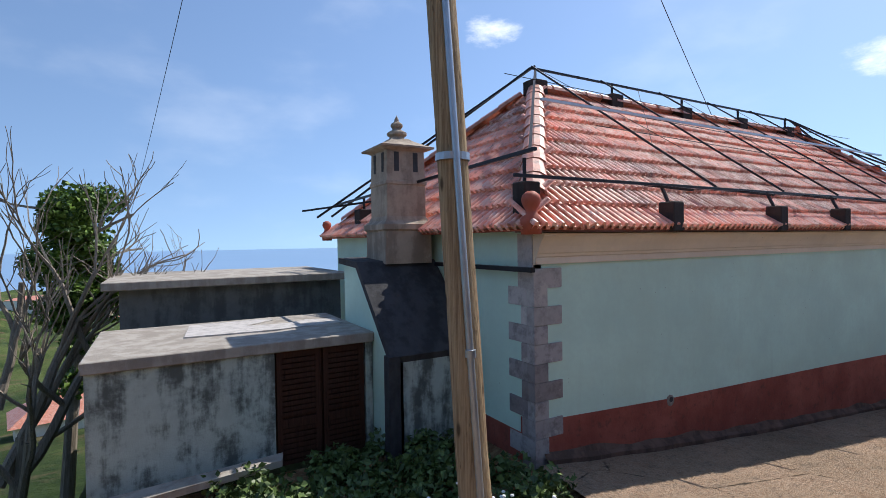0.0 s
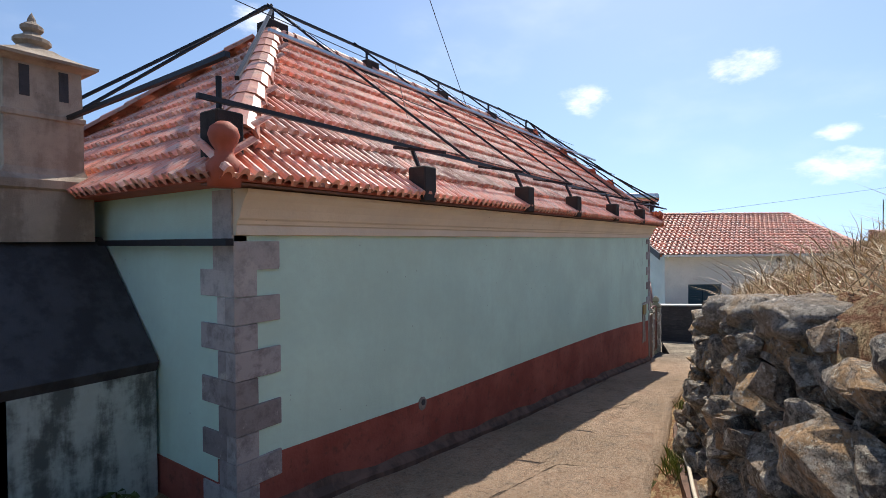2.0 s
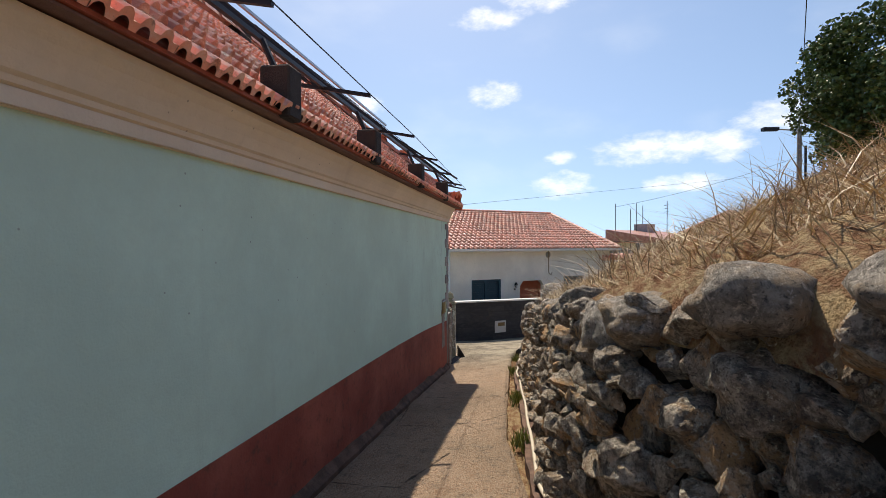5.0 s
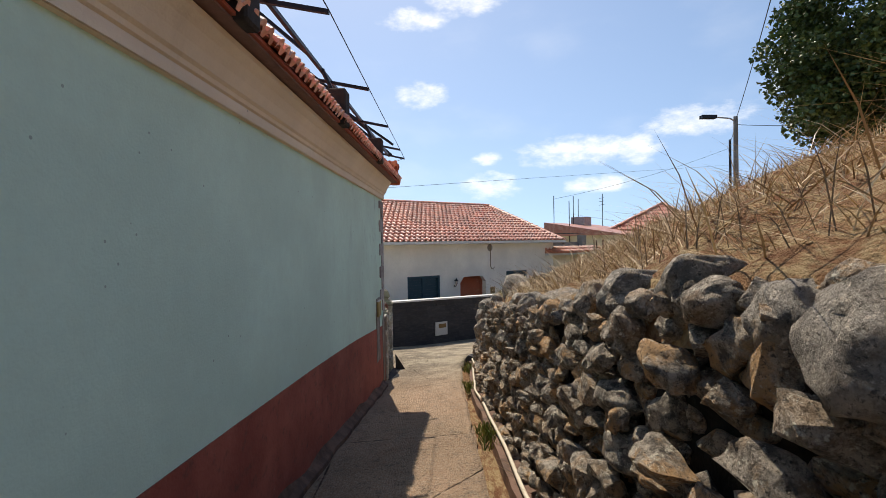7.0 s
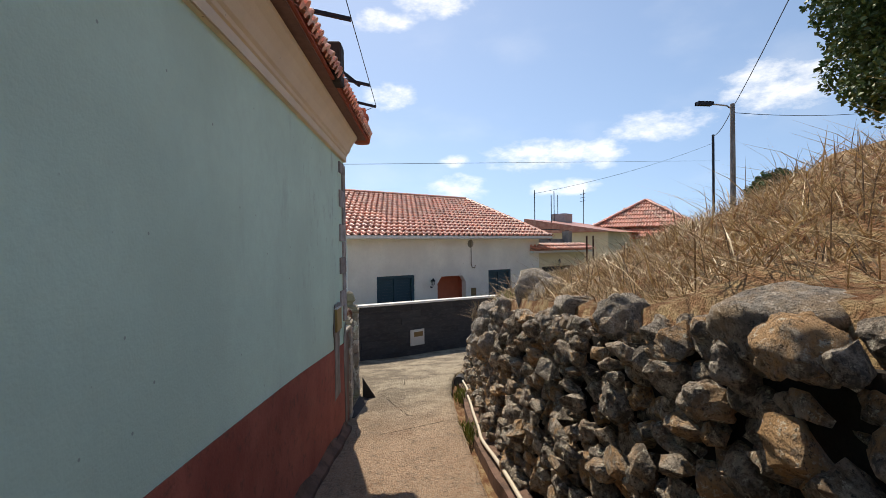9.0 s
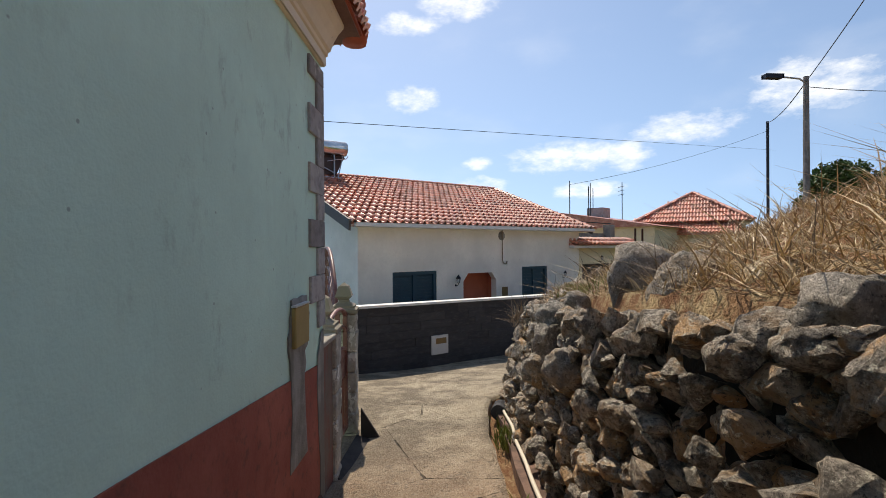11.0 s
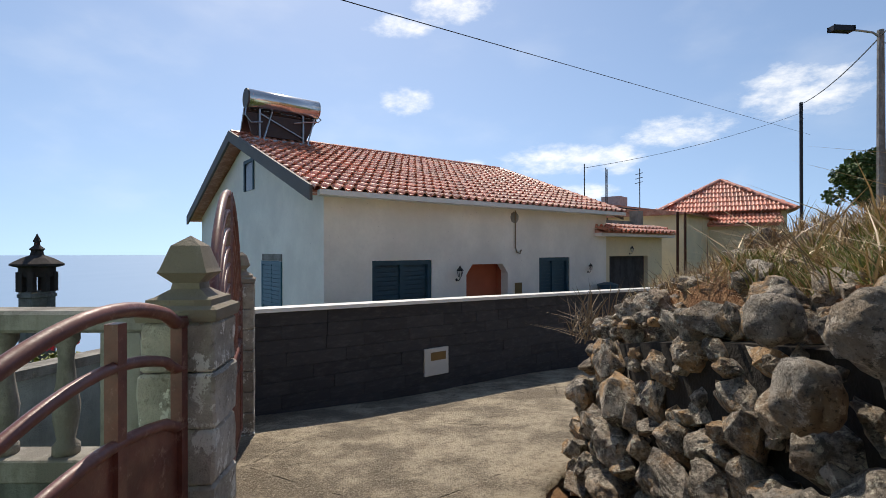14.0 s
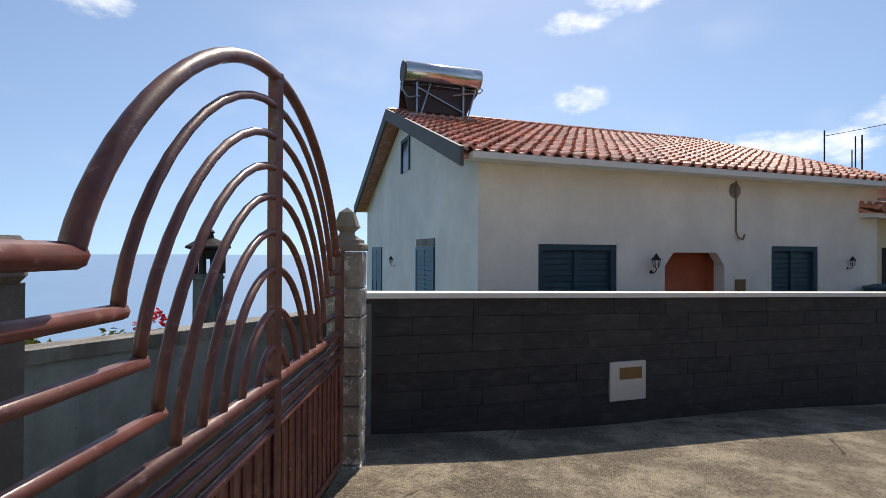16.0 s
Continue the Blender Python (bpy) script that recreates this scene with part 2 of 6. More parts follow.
def land_mat():
    """Ground beyond the lane: scrub, terraces and bare earth."""
    k = Mat("scrub_land", 0.95, 0, 0.1)
    base = k.mix(k.ramp(k.noise(0.07, 8, 0.68), 0.36, 0.66), (0.035, 0.062, 0.018), (0.115, 0.145, 0.045))
    base = k.mix(k.ramp(k.noise(0.23, 8, 0.7), 0.52, 0.68, 0, 0.85), base, (0.17, 0.12, 0.07))
    base = k.mix(k.ramp(k.noise(1.4, 8, 0.7), 0.52, 0.68, 0, 0.7), base, (0.022, 0.038, 0.012))
    k.colour(base).bump(k.noise(0.8, 9, 0.7), 1.0, 0.8)
    return k.m


MAT_LAND = land_mat()


def sea_mat():
    k = Mat("sea", 0.6, 0, 0.3)
    # blue lightened: the distance haze is part of this colour
    k.colour(k.mix(k.noise(0.004, 5, 0.6, k.stretch((1, 3, 1))), (0.17, 0.29, 0.45), (0.21, 0.33, 0.49)))
    k.bump(k.noise(0.3, 6), 0.3, 0.3)
    return k.m


MAT_SEA = sea_mat()


def rock_mat(name, dark, light, rust):
    k = Mat(name, 0.92, 0, 0.3)
    shift = k.t.nodes.new("ShaderNodeVectorMath")
    shift.operation = "ADD"
    r = k.math("FRACT", k.math("ADD", k.random(), k.island()))
    k.put(shift.inputs[0], k.pos)
    comb = k.t.nodes.new("ShaderNodeCombineXYZ")
    for i in range(3):
        k.put(comb.inputs[i], k.math("MULTIPLY", r, 31.0 + 7 * i))
    k.put(shift.inputs[1], comb.outputs[0])
    v = shift.outputs[0]
    base = k.mix(k.ramp(k.noise(11, 9, 0.8, v), 0.42, 0.6), dark, light)
    base = k.mix(k.math("MULTIPLY", k.ramp(k.noise(3.2, 7, 0.7, v), 0.46, 0.6), k.ramp(r, 0.2, 0.7, 0.25, 0.85)), base, rust)
    base = k.mix(k.ramp(k.noise(21, 8, 0.78, v), 0.55, 0.62, 0, 0.8), base, tuple(min(0.85, x * 1.6) for x in light))
    base = k.mix(k.ramp(k.noise(48, 8, 0.8, v), 0.53, 0.62, 0, 0.85), base, tuple(x * 0.3 for x in dark))
    pits = k.ramp(k.voronoi(55, "F1", v), 0.12, 0.4)
    k.colour(base)
    h = k.math("ADD", k.noise(15, 9, 0.75, v), k.math("MULTIPLY", k.noise(55, 8, 0.8, v), 0.5))
    k.bump(k.math("ADD", h, k.math("MULTIPLY", pits, 0.15)), 1.0, 0.05)
    return k.m


MAT_ROCK = rock_mat("basalt", (0.15, 0.128, 0.105), (0.58, 0.50, 0.41), (0.64, 0.38, 0.18))
MAT_BOULDER = rock_mat("grey_boulder", (0.24, 0.215, 0.185), (0.52, 0.46, 0.39), (0.48, 0.35, 0.23))
# near-black, so the deep shade of the gaps is put into the colour
MAT_CORE = plain("wall_core_gap_shade", (0.02, 0.015, 0.011), 1.0, 0, 0.5, 6, 0.8)


def tile_mat(name, c, worn):
    k = Mat(name, 0.62, 0, 0.7)
    r = k.math("ADD", k.math("MULTIPLY", k.random(), 0.5), k.math("MULTIPLY", k.island(), 0.5))
    base = k.mix(k.ramp(r, 0.15, 0.85), tuple(v * 0.55 for v in c), tuple(min(1, v * 1.35) for v in c))
    # worn is bleached clay and also paints the pale sun glints on the tiles
    base = k.mix(k.ramp(k.noise(4.5, 8, 0.75), 0.44, 0.64, 0, 0.7), base, worn)
    base = k.mix(k.ramp(k.noise(10, 8, 0.75), 0.52, 0.68, 0, 0.7), base, tuple(v * 0.22 for v in c))
    k.colour(base).bump(k.noise(45, 6), 0.3, 0.008)
    k.rough(k.ramp(k.noise(8, 5), 0.3, 0.7, 0.32, 0.55))
    return k.m


MAT_TILE = tile_mat("old_clay_tile", (0.70, 0.27, 0.18), (0.88, 0.64, 0.52))
MAT_TILE2 = tile_mat("new_clay_tile", (0.58, 0.21, 0.13), (0.68, 0.40, 0.30))
MAT_HIP = tile_mat("weathered_hip_tile", (0.44, 0.17, 0.11), (0.50, 0.30, 0.22))
MAT_TERRA = plain("terracotta", (0.42, 0.10, 0.055), 0.65, 0, 0.3, 12, 0.3)
MAT_UNDER = plain("tile_underside", (0.21, 0.115, 0.095), 0.9, 0, 0.35, 14, 0.3)
MAT_PIPE = plain("dark_steel", (0.03, 0.03, 0.034), 0.45, 0.6, 0.4, 20, 0.1)
MAT_GALV = plain("galvanised_steel", (0.42, 0.46, 0.50), 0.38, 0.8, 0.2, 15, 0.1)
MAT_WIRE = plain("cable_black", (0.015, 0.015, 0.015), 0.6)


def gate_mat():
    k = Mat("faded_red_oxide_sheen", 0.42, 0.0, 0.6)
    base = k.mix(k.ramp(k.noise(4, 7, 0.7), 0.35, 0.7), (0.11, 0.032, 0.026), (0.21, 0.07, 0.052))
    # pinkish flecks put the sheen of the lit bars into the colour
    base = k.mix(k.ramp(k.noise(17, 8, 0.75), 0.55, 0.7, 0, 0.6), base, (0.42, 0.26, 0.22))
    k.colour(base).bump(k.noise(70, 5), 0.25, 0.004)
    k.rough(k.ramp(k.noise(9, 6), 0.3, 0.7, 0.32, 0.62))
    return k.m


MAT_GATE = gate_mat()


def wood_mat(name, a, b, knots=True):
    k = Mat(name, 0.85, 0, 0.2)
    grain = k.noise(4, 8, 0.7, k.stretch((16, 16, 0.5)))
    base = k.mix(k.ramp(grain, 0.3, 0.7), a, b)
    base = k.mix(k.ramp(k.noise(6, 7, 0.75, k.stretch((4, 4, 0.8))), 0.55, 0.7, 0, 0.8), base, tuple(v * 0.28 for v in a))
    if knots:
        base = k.mix(k.ramp(k.voronoi(3.2, "F1", k.stretch((2, 2, 0.8))), 0.05, 0.16, 0.85, 0), base, tuple(v * 0.2 for v in a))
    k.colour(base).bump(k.math("ADD", grain, k.noise(30, 6, 0.7, k.stretch((3, 3, 0.4)))), 0.6, 0.012)
    return k.m


MAT_POLE = wood_mat("weathered_pole", (0.22, 0.145, 0.08), (0.50, 0.37, 0.22))
MAT_DOOR = wood_mat("brown_louvre", (0.05, 0.022, 0.014), (0.085, 0.035, 0.022), False)
MAT_BARK = wood_mat("pale_bark", (0.20, 0.17, 0.135), (0.36, 0.31, 0.25), False)
MAT_TWIG = plain("dry_twig", (0.24, 0.18, 0.12), 0.9)


def leaf_mat(name, a, b):
    k = Mat(name, 0.5, 0, 0.4)
    k.colour(k.mix(k.island(), a, b))
    k.b.inputs["Transmission Weight"].default_value = 0.0
    k.b.inputs["Subsurface Weight"].default_value = 0.0
    return k.m


MAT_LEAF = leaf_mat("ivy_leaf", (0.035, 0.08, 0.016), (0.17, 0.27, 0.04))
MAT_LEAF2 = leaf_mat("tree_leaf", (0.03, 0.06, 0.016), (0.13, 0.19, 0.05))
MAT_WEED = leaf_mat("weed_leaf", (0.09, 0.13, 0.025), (0.30, 0.30, 0.07))
MAT_STRAW = leaf_mat("straw", (0.24, 0.14, 0.065), (0.74, 0.58, 0.34))
MAT_PETAL = plain("white_petal", (0.8, 0.8, 0.76), 0.7)
MAT_REDPETAL = plain("pink_petal", (0.75, 0.05, 0.08), 0.7)
MAT_NAVY = plain("navy_shutter_paint", (0.028, 0.078, 0.11), 0.5, 0, 0.3, 6, 0.1)
MAT_TEALDOOR = plain("petrol_shutter_paint", (0.03, 0.12, 0.165), 0.5, 0, 0.3, 6, 0.1)
MAT_ORANGE = plain("orange_niche_render", (0.54, 0.155, 0.08), 0.8, 0, 0.18, 3, 0.2)
MAT_GREYTRIM = plain("grey_barge_paint", (0.12, 0.11, 0.105), 0.7, 0, 0.2, 4, 0.15)
MAT_GUTTER = plain("white_gutter", (0.76, 0.76, 0.74), 0.45, 0, 0.1, 6, 0.05)
MAT_TANK = plain("stainless_tank", (0.70, 0.66, 0.62), 0.22, 1.0, 0.08, 4, 0.03)
MAT_PANEL = plain("solar_panel_back", (0.06, 0.035, 0.03), 0.4, 0, 0.3, 5, 0.1)
MAT_METER = plain("ochre_box_paint", (0.36, 0.255, 0.09), 0.55, 0, 0.2, 7, 0.15)
MAT_GLASS = plain("dark_window_glass", (0.015, 0.017, 0.02), 0.12, 0, 0.2, 3, 0.02)
MAT_LETTER = plain("letterbox_grey", (0.62, 0.61, 0.58), 0.5, 0, 0.12, 8, 0.1)
MAT_BRASS = plain("brass_flap", (0.22, 0.15, 0.07), 0.4, 0.5, 0.2, 8, 0.1)
MAT_HOSE = plain("pale_hose", (0.62, 0.54, 0.42), 0.6, 0, 0.15, 8, 0.1)


def pillar_mat():
    """Grey stone with flakes of old white limewash."""
    k = Mat("pillar_stone", 0.88, 0, 0.25)
    base = k.mix(k.ramp(k.noise(3, 8, 0.7), 0.35, 0.66), (0.28, 0.26, 0.225), (0.54, 0.50, 0.44))
    base = k.mix(k.ramp(k.noise(19, 8, 0.75), 0.54, 0.68, 0, 0.6), base, (0.12, 0.105, 0.09))
    base = k.mix(k.ramp(k.noise(8, 9, 0.75, k.stretch((1, 1, 0.7))), 0.555, 0.585, 0, 0.9), base, (0.80, 0.79, 0.74))
    k.colour(base).bump(k.math("ADD", k.noise(14, 8, 0.75), k.noise(60, 6)), 0.7, 0.02)
    return k.m


MAT_STONEP = pillar_mat()
MAT_MOSSY = stained_concrete("mossy_finial_stone", (0.29, 0.25, 0.215), (0.20, 0.175, 0.12), 0.6)


def quoin_mat(name, a, b):
    """Corner stone whose tone changes from block to block, with pale mortar smears."""
    k = Mat(name, 0.9, 0, 0.2)
    base = k.mix(k.ramp(k.random(), 0.1, 0.9), a, b)
    base = k.mix(k.ramp(k.noise(9, 8, 0.7), 0.42, 0.7, 0, 0.7), base, tuple(v * 0.6 for v in a))
    base = k.mix(k.ramp(k.noise(4, 7, 0.7), 0.58, 0.64, 0, 0.6), base, (0.58, 0.55, 0.50))
    k.colour(base).bump(k.math("ADD", k.noise(22, 8, 0.7), k.noise(80, 4)), 0.5, 0.015)
    return k.m


MAT_QUOIN = quoin_mat("quoin_stone", (0.27, 0.24, 0.235), (0.44, 0.41, 0.40))
MAT_QUOIN_PALE = quoin_mat("pale_quoin", (0.44, 0.41, 0.39), (0.60, 0.57, 0.54))


def cladding():
    k = Mat("black_stone_cladding", 0.75, 0, 0.35)
    base = k.mix(k.random(), (0.036, 0.036, 0.040), (0.052, 0.051, 0.055))
    base = k.mix(k.ramp(k.noise(5, 8, 0.7, k.stretch((1, 1, 3))), 0.45, 0.75, 0, 0.6), base, (0.105, 0.10, 0.10))
    k.colour(base).bump(k.noise(18, 8, 0.7), 0.5, 0.015)
    return k.m


MAT_CLAD = cladding()

# ---------- building helpers ----------
PLACE = {}


def thing(name, m=None, label="", category="", group="", kind=""):
    """An Empty at the base of a thing; its parts are meshed in the world's metres."""
    ob = new(name)
    m = Matrix() if m is None else m
    ob.matrix_world = m
    ob.empty_display_size = 0.1
    PLACE[ob] = m
    return tagged(ob, label, category, group, kind)


def mesh_of(bm, name, material, smooth=False):
    me = bpy.data.meshes.new(name)
    bm.to_mesh(me)
    bm.free()
    for mt in material if isinstance(material, (list, tuple)) else [material]:
        me.materials.append(mt)
    if smooth:
        me.polygons.foreach_set("use_smooth", [True] * len(me.polygons))
    return me


def root_of(ob):
    while ob.parent is not None:
        ob = ob.parent
    return ob


def part(name, bm, material, parent, label="", smooth=False, local=False, kind=""):
    """Links a bmesh as one mesh object under a thing or a part. World metres unless local."""
    if not local:
        bm.transform(PLACE[root_of(parent)].inverted())
    ob = new(name, mesh_of(bm, name, material, smooth))
    ob.parent = parent
    return tagged(ob, label, kind=kind)


def whole(name, bm, material, label, category, group="", kind="", smooth=False):
    """A thing of one mesh, in world metres."""
    return tagged(new(name, mesh_of(bm, name, material, smooth)), label, category, group, kind)


def box(bm, x0, x1, y0, y1, z0, z1, m=None, bevel=0.0):
    r = bmesh.ops.create_cube(bm, size=1.0)
    vs = r["verts"]
    for v in vs:
        v.co = Vector(((x0 + x1) / 2 + v.co.x * (x1 - x0), (y0 + y1) / 2 + v.co.y * (y1 - y0), (z0 + z1) / 2 + v.co.z * (z1 - z0)))
    if m is not None:
        for v in vs:
            v.co = m @ v.co
    if bevel:
        es = list({e for v in vs for e in v.link_edges})
        bmesh.ops.bevel(bm, geom=es, offset=bevel, segments=1, affect="EDGES")
    return bm


def cube(x0, x1, y0, y1, z0, z1, m=None, bevel=0.0):
    return box(bmesh.new(), x0, x1, y0, y1, z0, z1, m, bevel)


def prism(pts, d, bm=None):
    """A solid: a flat outline pushed along d."""
    bm = bmesh.new() if bm is None else bm
    a = [bm.verts.new(p) for p in pts]
    b = [bm.verts.new(Vector(p) + Vector(d)) for p in pts]
    bm.faces.new(a), bm.faces.new(b[::-1])
    for i in range(len(a)):
        j = (i + 1) % len(a)
        bm.faces.new((a[j], a[i], b[i], b[j]))
    bmesh.ops.recalc_face_normals(bm, faces=bm.faces[:])
    return bm


def tube(path, r, seg=8, bm=None, r1=None):
    """A round bar along points; the radius may run from r to r1."""
    bm = bmesh.new() if bm is None else bm
    pts = [Vector(p) for p in path]
    n = len(pts)
    rings, side = [], None
    for i, p in enumerate(pts):
        d = (pts[min(i + 1, n - 1)] - pts[max(i - 1, 0)]).normalized()
        if side is None:
            side = d.orthogonal().normalized()
        else:
            side = (side - d * side.dot(d)).normalized()
        up = d.cross(side)
        rr = r if r1 is None else r + (r1 - r) * i / max(1, n - 1)
        rings.append([bm.verts.new(p + (side * math.cos(a) + up * math.sin(a)) * rr) for a in [2 * math.pi * j / seg for j in range(seg)]])
    for a, b in zip(rings, rings[1:]):
        for j in range(seg):
            bm.faces.new((a[j], a[(j + 1) % seg], b[(j + 1) % seg], b[j]))
    bm.faces.new(rings[0][::-1]), bm.faces.new(rings[-1])
    return bm


def beam(a, b, w, h, bm=None):
    """A square bar from a to b."""
    bm = bmesh.new() if bm is None else bm
    a, b = Vector(a), Vector(b)
    d = (b - a).normalized()
    s = d.cross(Vector((0, 0, 1)))
    s = (s if s.length > 1e-3 else Vector((1, 0, 0))).normalized()
    u = s.cross(d)
    vs = [[bm.verts.new(p + s * (i * w / 2) + u * (j * h / 2)) for i, j in ((-1, -1), (1, -1), (1, 1), (-1, 1))] for p in (a, b)]
    for j in range(4):
        bm.faces.new((vs[0][j], vs[0][(j + 1) % 4], vs[1][(j + 1) % 4], vs[1][j]))
    bm.faces.new(vs[0][::-1]), bm.faces.new(vs[1])
    bmesh.ops.recalc_face_normals(bm, faces=bm.faces[:])
    return bm


def loft(sections, sides=4, m=None, bm=None, turn=0.0):
    """Stacked sections (half width, z), square or round."""
    bm = bmesh.new() if bm is None else bm
    rings = []
    k = 1 / math.cos(math.pi / sides) if sides == 4 else 1.0
    for h, z in sections:
        ring = []
        for j in range(sides):
            a = 2 * math.pi * (j + 0.5) / sides + turn
            co = Vector((h * k * math.cos(a), h * k * math.sin(a), z))
            ring.append(bm.verts.new(m @ co if m is not None else co))
        rings.append(ring)
    for a, b in zip(rings, rings[1:]):
        for j in range(sides):
            bm.faces.new((a[j], a[(j + 1) % sides], b[(j + 1) % sides], b[j]))
    bm.faces.new(rings[0][::-1]), bm.faces.new(rings[-1])
    return bm


def interp(x, xs, ys):
    return float(np.interp(x, xs, ys))


def pieces(name, me, parent, places, keep, joined_name=""):
    """Alike pieces on one mesh: the first `keep` as objects, the rest joined."""
    for m in places[:keep]:
        ob = new(name, me)
        ob.parent = parent
        ob.matrix_local = m
    rest = places[keep:]
    if rest:
        base = np.array([v.co[:] for v in me.vertices])
        faces = [tuple(p.vertices) for p in me.polygons]
        vs, fs = [], []
        for i, m in enumerate(rest):
            a = np.array(m)
            vs.append(base @ a[:3, :3].T + a[:3, 3])
            fs += [tuple(v + i * len(base) for v in f) for f in faces]
        jm = bpy.data.meshes.new(joined_name)
        jm.from_pydata(np.concatenate(vs).tolist(), [], fs)
        for mt in me.materials:
            jm.materials.append(mt)
        ob = new(joined_name, jm)
        ob.parent = parent
        tagged(ob, kind="stuff")


# ---------- ground ----------
LANE_X = [-40, -6, -3.4, -2, -0.1, 2, 4.5, 7.2, 9.2, 11, 13.4, 15.8, 17, 18.3, 21, 25, 40]
LANE_Z = [9.0, 1.6, 1.08, 0.8, 0.42, 0.15, -0.12, -0.36, -0.54, -0.74, -0.98, -1.19, -1.32, -1.5, -1.85, -2.25, -3.2]
WALL_P = [(-9, -9.5), (-3, -6.2), (-1, -4.6), (0.2, -3.78), (1, -3.3), (2.1, -2.9), (3.9, -2.46), (5.5, -2.14), (8.6, -2.0), (11.8, -1.81), (13.4, -1.82),
          (14.5, -1.86), (15.6, -1.86), (16.6, -1.94), (17.08, -2.25), (17.7, -3.2), (19, -5.6), (22, -10)]
WALL_T = [4.0, 2.9, 2.35, 2.05, 1.93, 1.83, 1.62, 1.44, 0.98, 0.62, 0.46, 0.31, 0.11, -0.1, -0.2, -0.24, -0.34, -0.5]
wp = np.array(WALL_P)
wlen = np.concatenate([[0], np.cumsum(np.hypot(*np.diff(wp, axis=0).T))])


def wall_at(s):
    """Place, outward normal and top height of the dry stone wall at s metres along it."""
    x, y = interp(s, wlen, wp[:, 0]), interp(s, wlen, wp[:, 1])
    x2, y2 = interp(s + 0.3, wlen, wp[:, 0]), interp(s + 0.3, wlen, wp[:, 1])
    x1, y1 = interp(s - 0.3, wlen, wp[:, 0]), interp(s - 0.3, wlen, wp[:, 1])
    d = Vector((x2 - x1, y2 - y1, 0)).normalized()
    return Vector((x, y, 0)), Vector((-d.y, d.x, 0)), interp(s, wlen, WALL_T)


def lane_z(x, y):
    return interp(x, LANE_X, LANE_Z) - 0.05 * min(1.1, max(-1.5, y + 1))


def wall_dist(x, y):
    """Distance behind (positive) or before the stone wall, and the place along it."""
    p = np.array((x, y))
    a, b = wp[:-1], wp[1:]
    d = b - a
    t = np.clip(((p - a) * d).sum(1) / (d * d).sum(1), 0, 1)
    q = a + d * t[:, None]
    dist = np.hypot(*(p - q).T)
    i = int(np.argmin(dist))
    side = d[i][0] * (p - a[i])[1] - d[i][1] * (p - a[i])[0]
    return (dist[i] if side < 0 else -dist[i]), wlen[i] + t[i] * (wlen[i + 1] - wlen[i])


def bank_z(d, s, x, y):
    """The bank of dry earth above the stone wall."""
    top = interp(s, wlen, WALL_T) - 0.05
    rise = interp(d, [0, 0.25, 0.75, 1.2, 2.1, 2.8, 6.0, 12, 40, 200], [0, 0.06, 0.36, 0.56, 0.96, 1.38, 2.4, 3.2, 4.8, 9.0])
    fade = interp(s, [0, wlen[8], wlen[9], wlen[10], wlen[11], wlen[12], wlen[14], wlen[17]], [1.0, 1.03, 0.9, 0.75, 0.7, 0.62, 0.6, 0.6])
    n = noise.fractal(Vector((x * 0.9, y * 0.9, 3.0)), 0.8, 2.1, 4) * min(0.2, d * 0.3)
    end = interp(s, [wlen[11], wlen[13], wlen[16]], [0, 0.37, 0.28]) * interp(d, [0.15, 0.7], [0, 1])
    return top + rise * fade + end + n


def land_z(x, y):
    """Everything that is neither lane nor bank: yard, garden, the long slope to the shore."""
    z = lane_z(x, 0)
    if x < 0:
        z = interp(y, [-2.6, -1.2, 1.5], [lane_z(x, -1), min(lane_z(x, -1), 0.36), 0.2]) if y < 1.5 else 0.2
    if x > 12 and y < 3:
        z -= 0.15
    out = max(0.0, (y - 7.0 if x < 12 else y - 2.2) if x > -4.3 else (y - 1.6) * 1.0)
    fall = interp(out, [0, 1, 6, 40, 200, 600, 700], [0, 0.9, 3.8, 11.0, 26.0, 40.5, 60])
    steep = interp(out, [0, 1, 6, 40, 150, 200, 700], [0, 0.9, 3.8, 14.0, 41.0, 50, 90])
    fall += (steep - fall) * interp(x - 0.05 * y, [-4, 8], [0, 1])
    right = interp(-y, [0, 3, 8, 20, 60, 200, 1500], [0, 0, 0.2, 0.6, 1.2, 6, 95]) if x > 15 else 0
    bumps = noise.fractal(Vector((x * 0.02, y * 0.02, 7)), 1.0, 2.0, 4) * min(9, max(0, out - 12) * 0.05)
    return z - fall + right + bumps


def ground_z(x, y):
    d, s = wall_dist(x, y)
    if 0.0 < d < 0.45 and x < 22:
        return lane_z(x, y) - 0.3
    if d > 0.0 and x < 60:
        b = bank_z(d, s, x, y)
        return b if x < 19 else max(land_z(x, y), b - (x - 19) * 0.3)
    if -0.42 < d <= 0.0 and x < 16.2 and x > 1.5:
        return lane_z(x, y) - 0.16
    if x > -8 and y < (0.3 if x > 0 else -2.6 if x < -1.2 else -1.6) and y > -9 and x < 26:
        return lane_z(x, y) - (0.05 if x > -3 else 0.0)
    return land_z(x, y)


def ground_axis(fine, lo, hi, far):
    """Coordinates that are close together where the walk goes and spread outwards."""
    a = list(np.arange(lo, hi, fine))
    step, v, out = fine, hi, []
    while v < far:
        out.append(v)
        step *= 1.13
        v += step
    step, v, back = fine, lo - fine, []
    while v > -far:
        back.append(v)
        step *= 1.13
        v -= step
    return back[::-1] + a + out + [far]


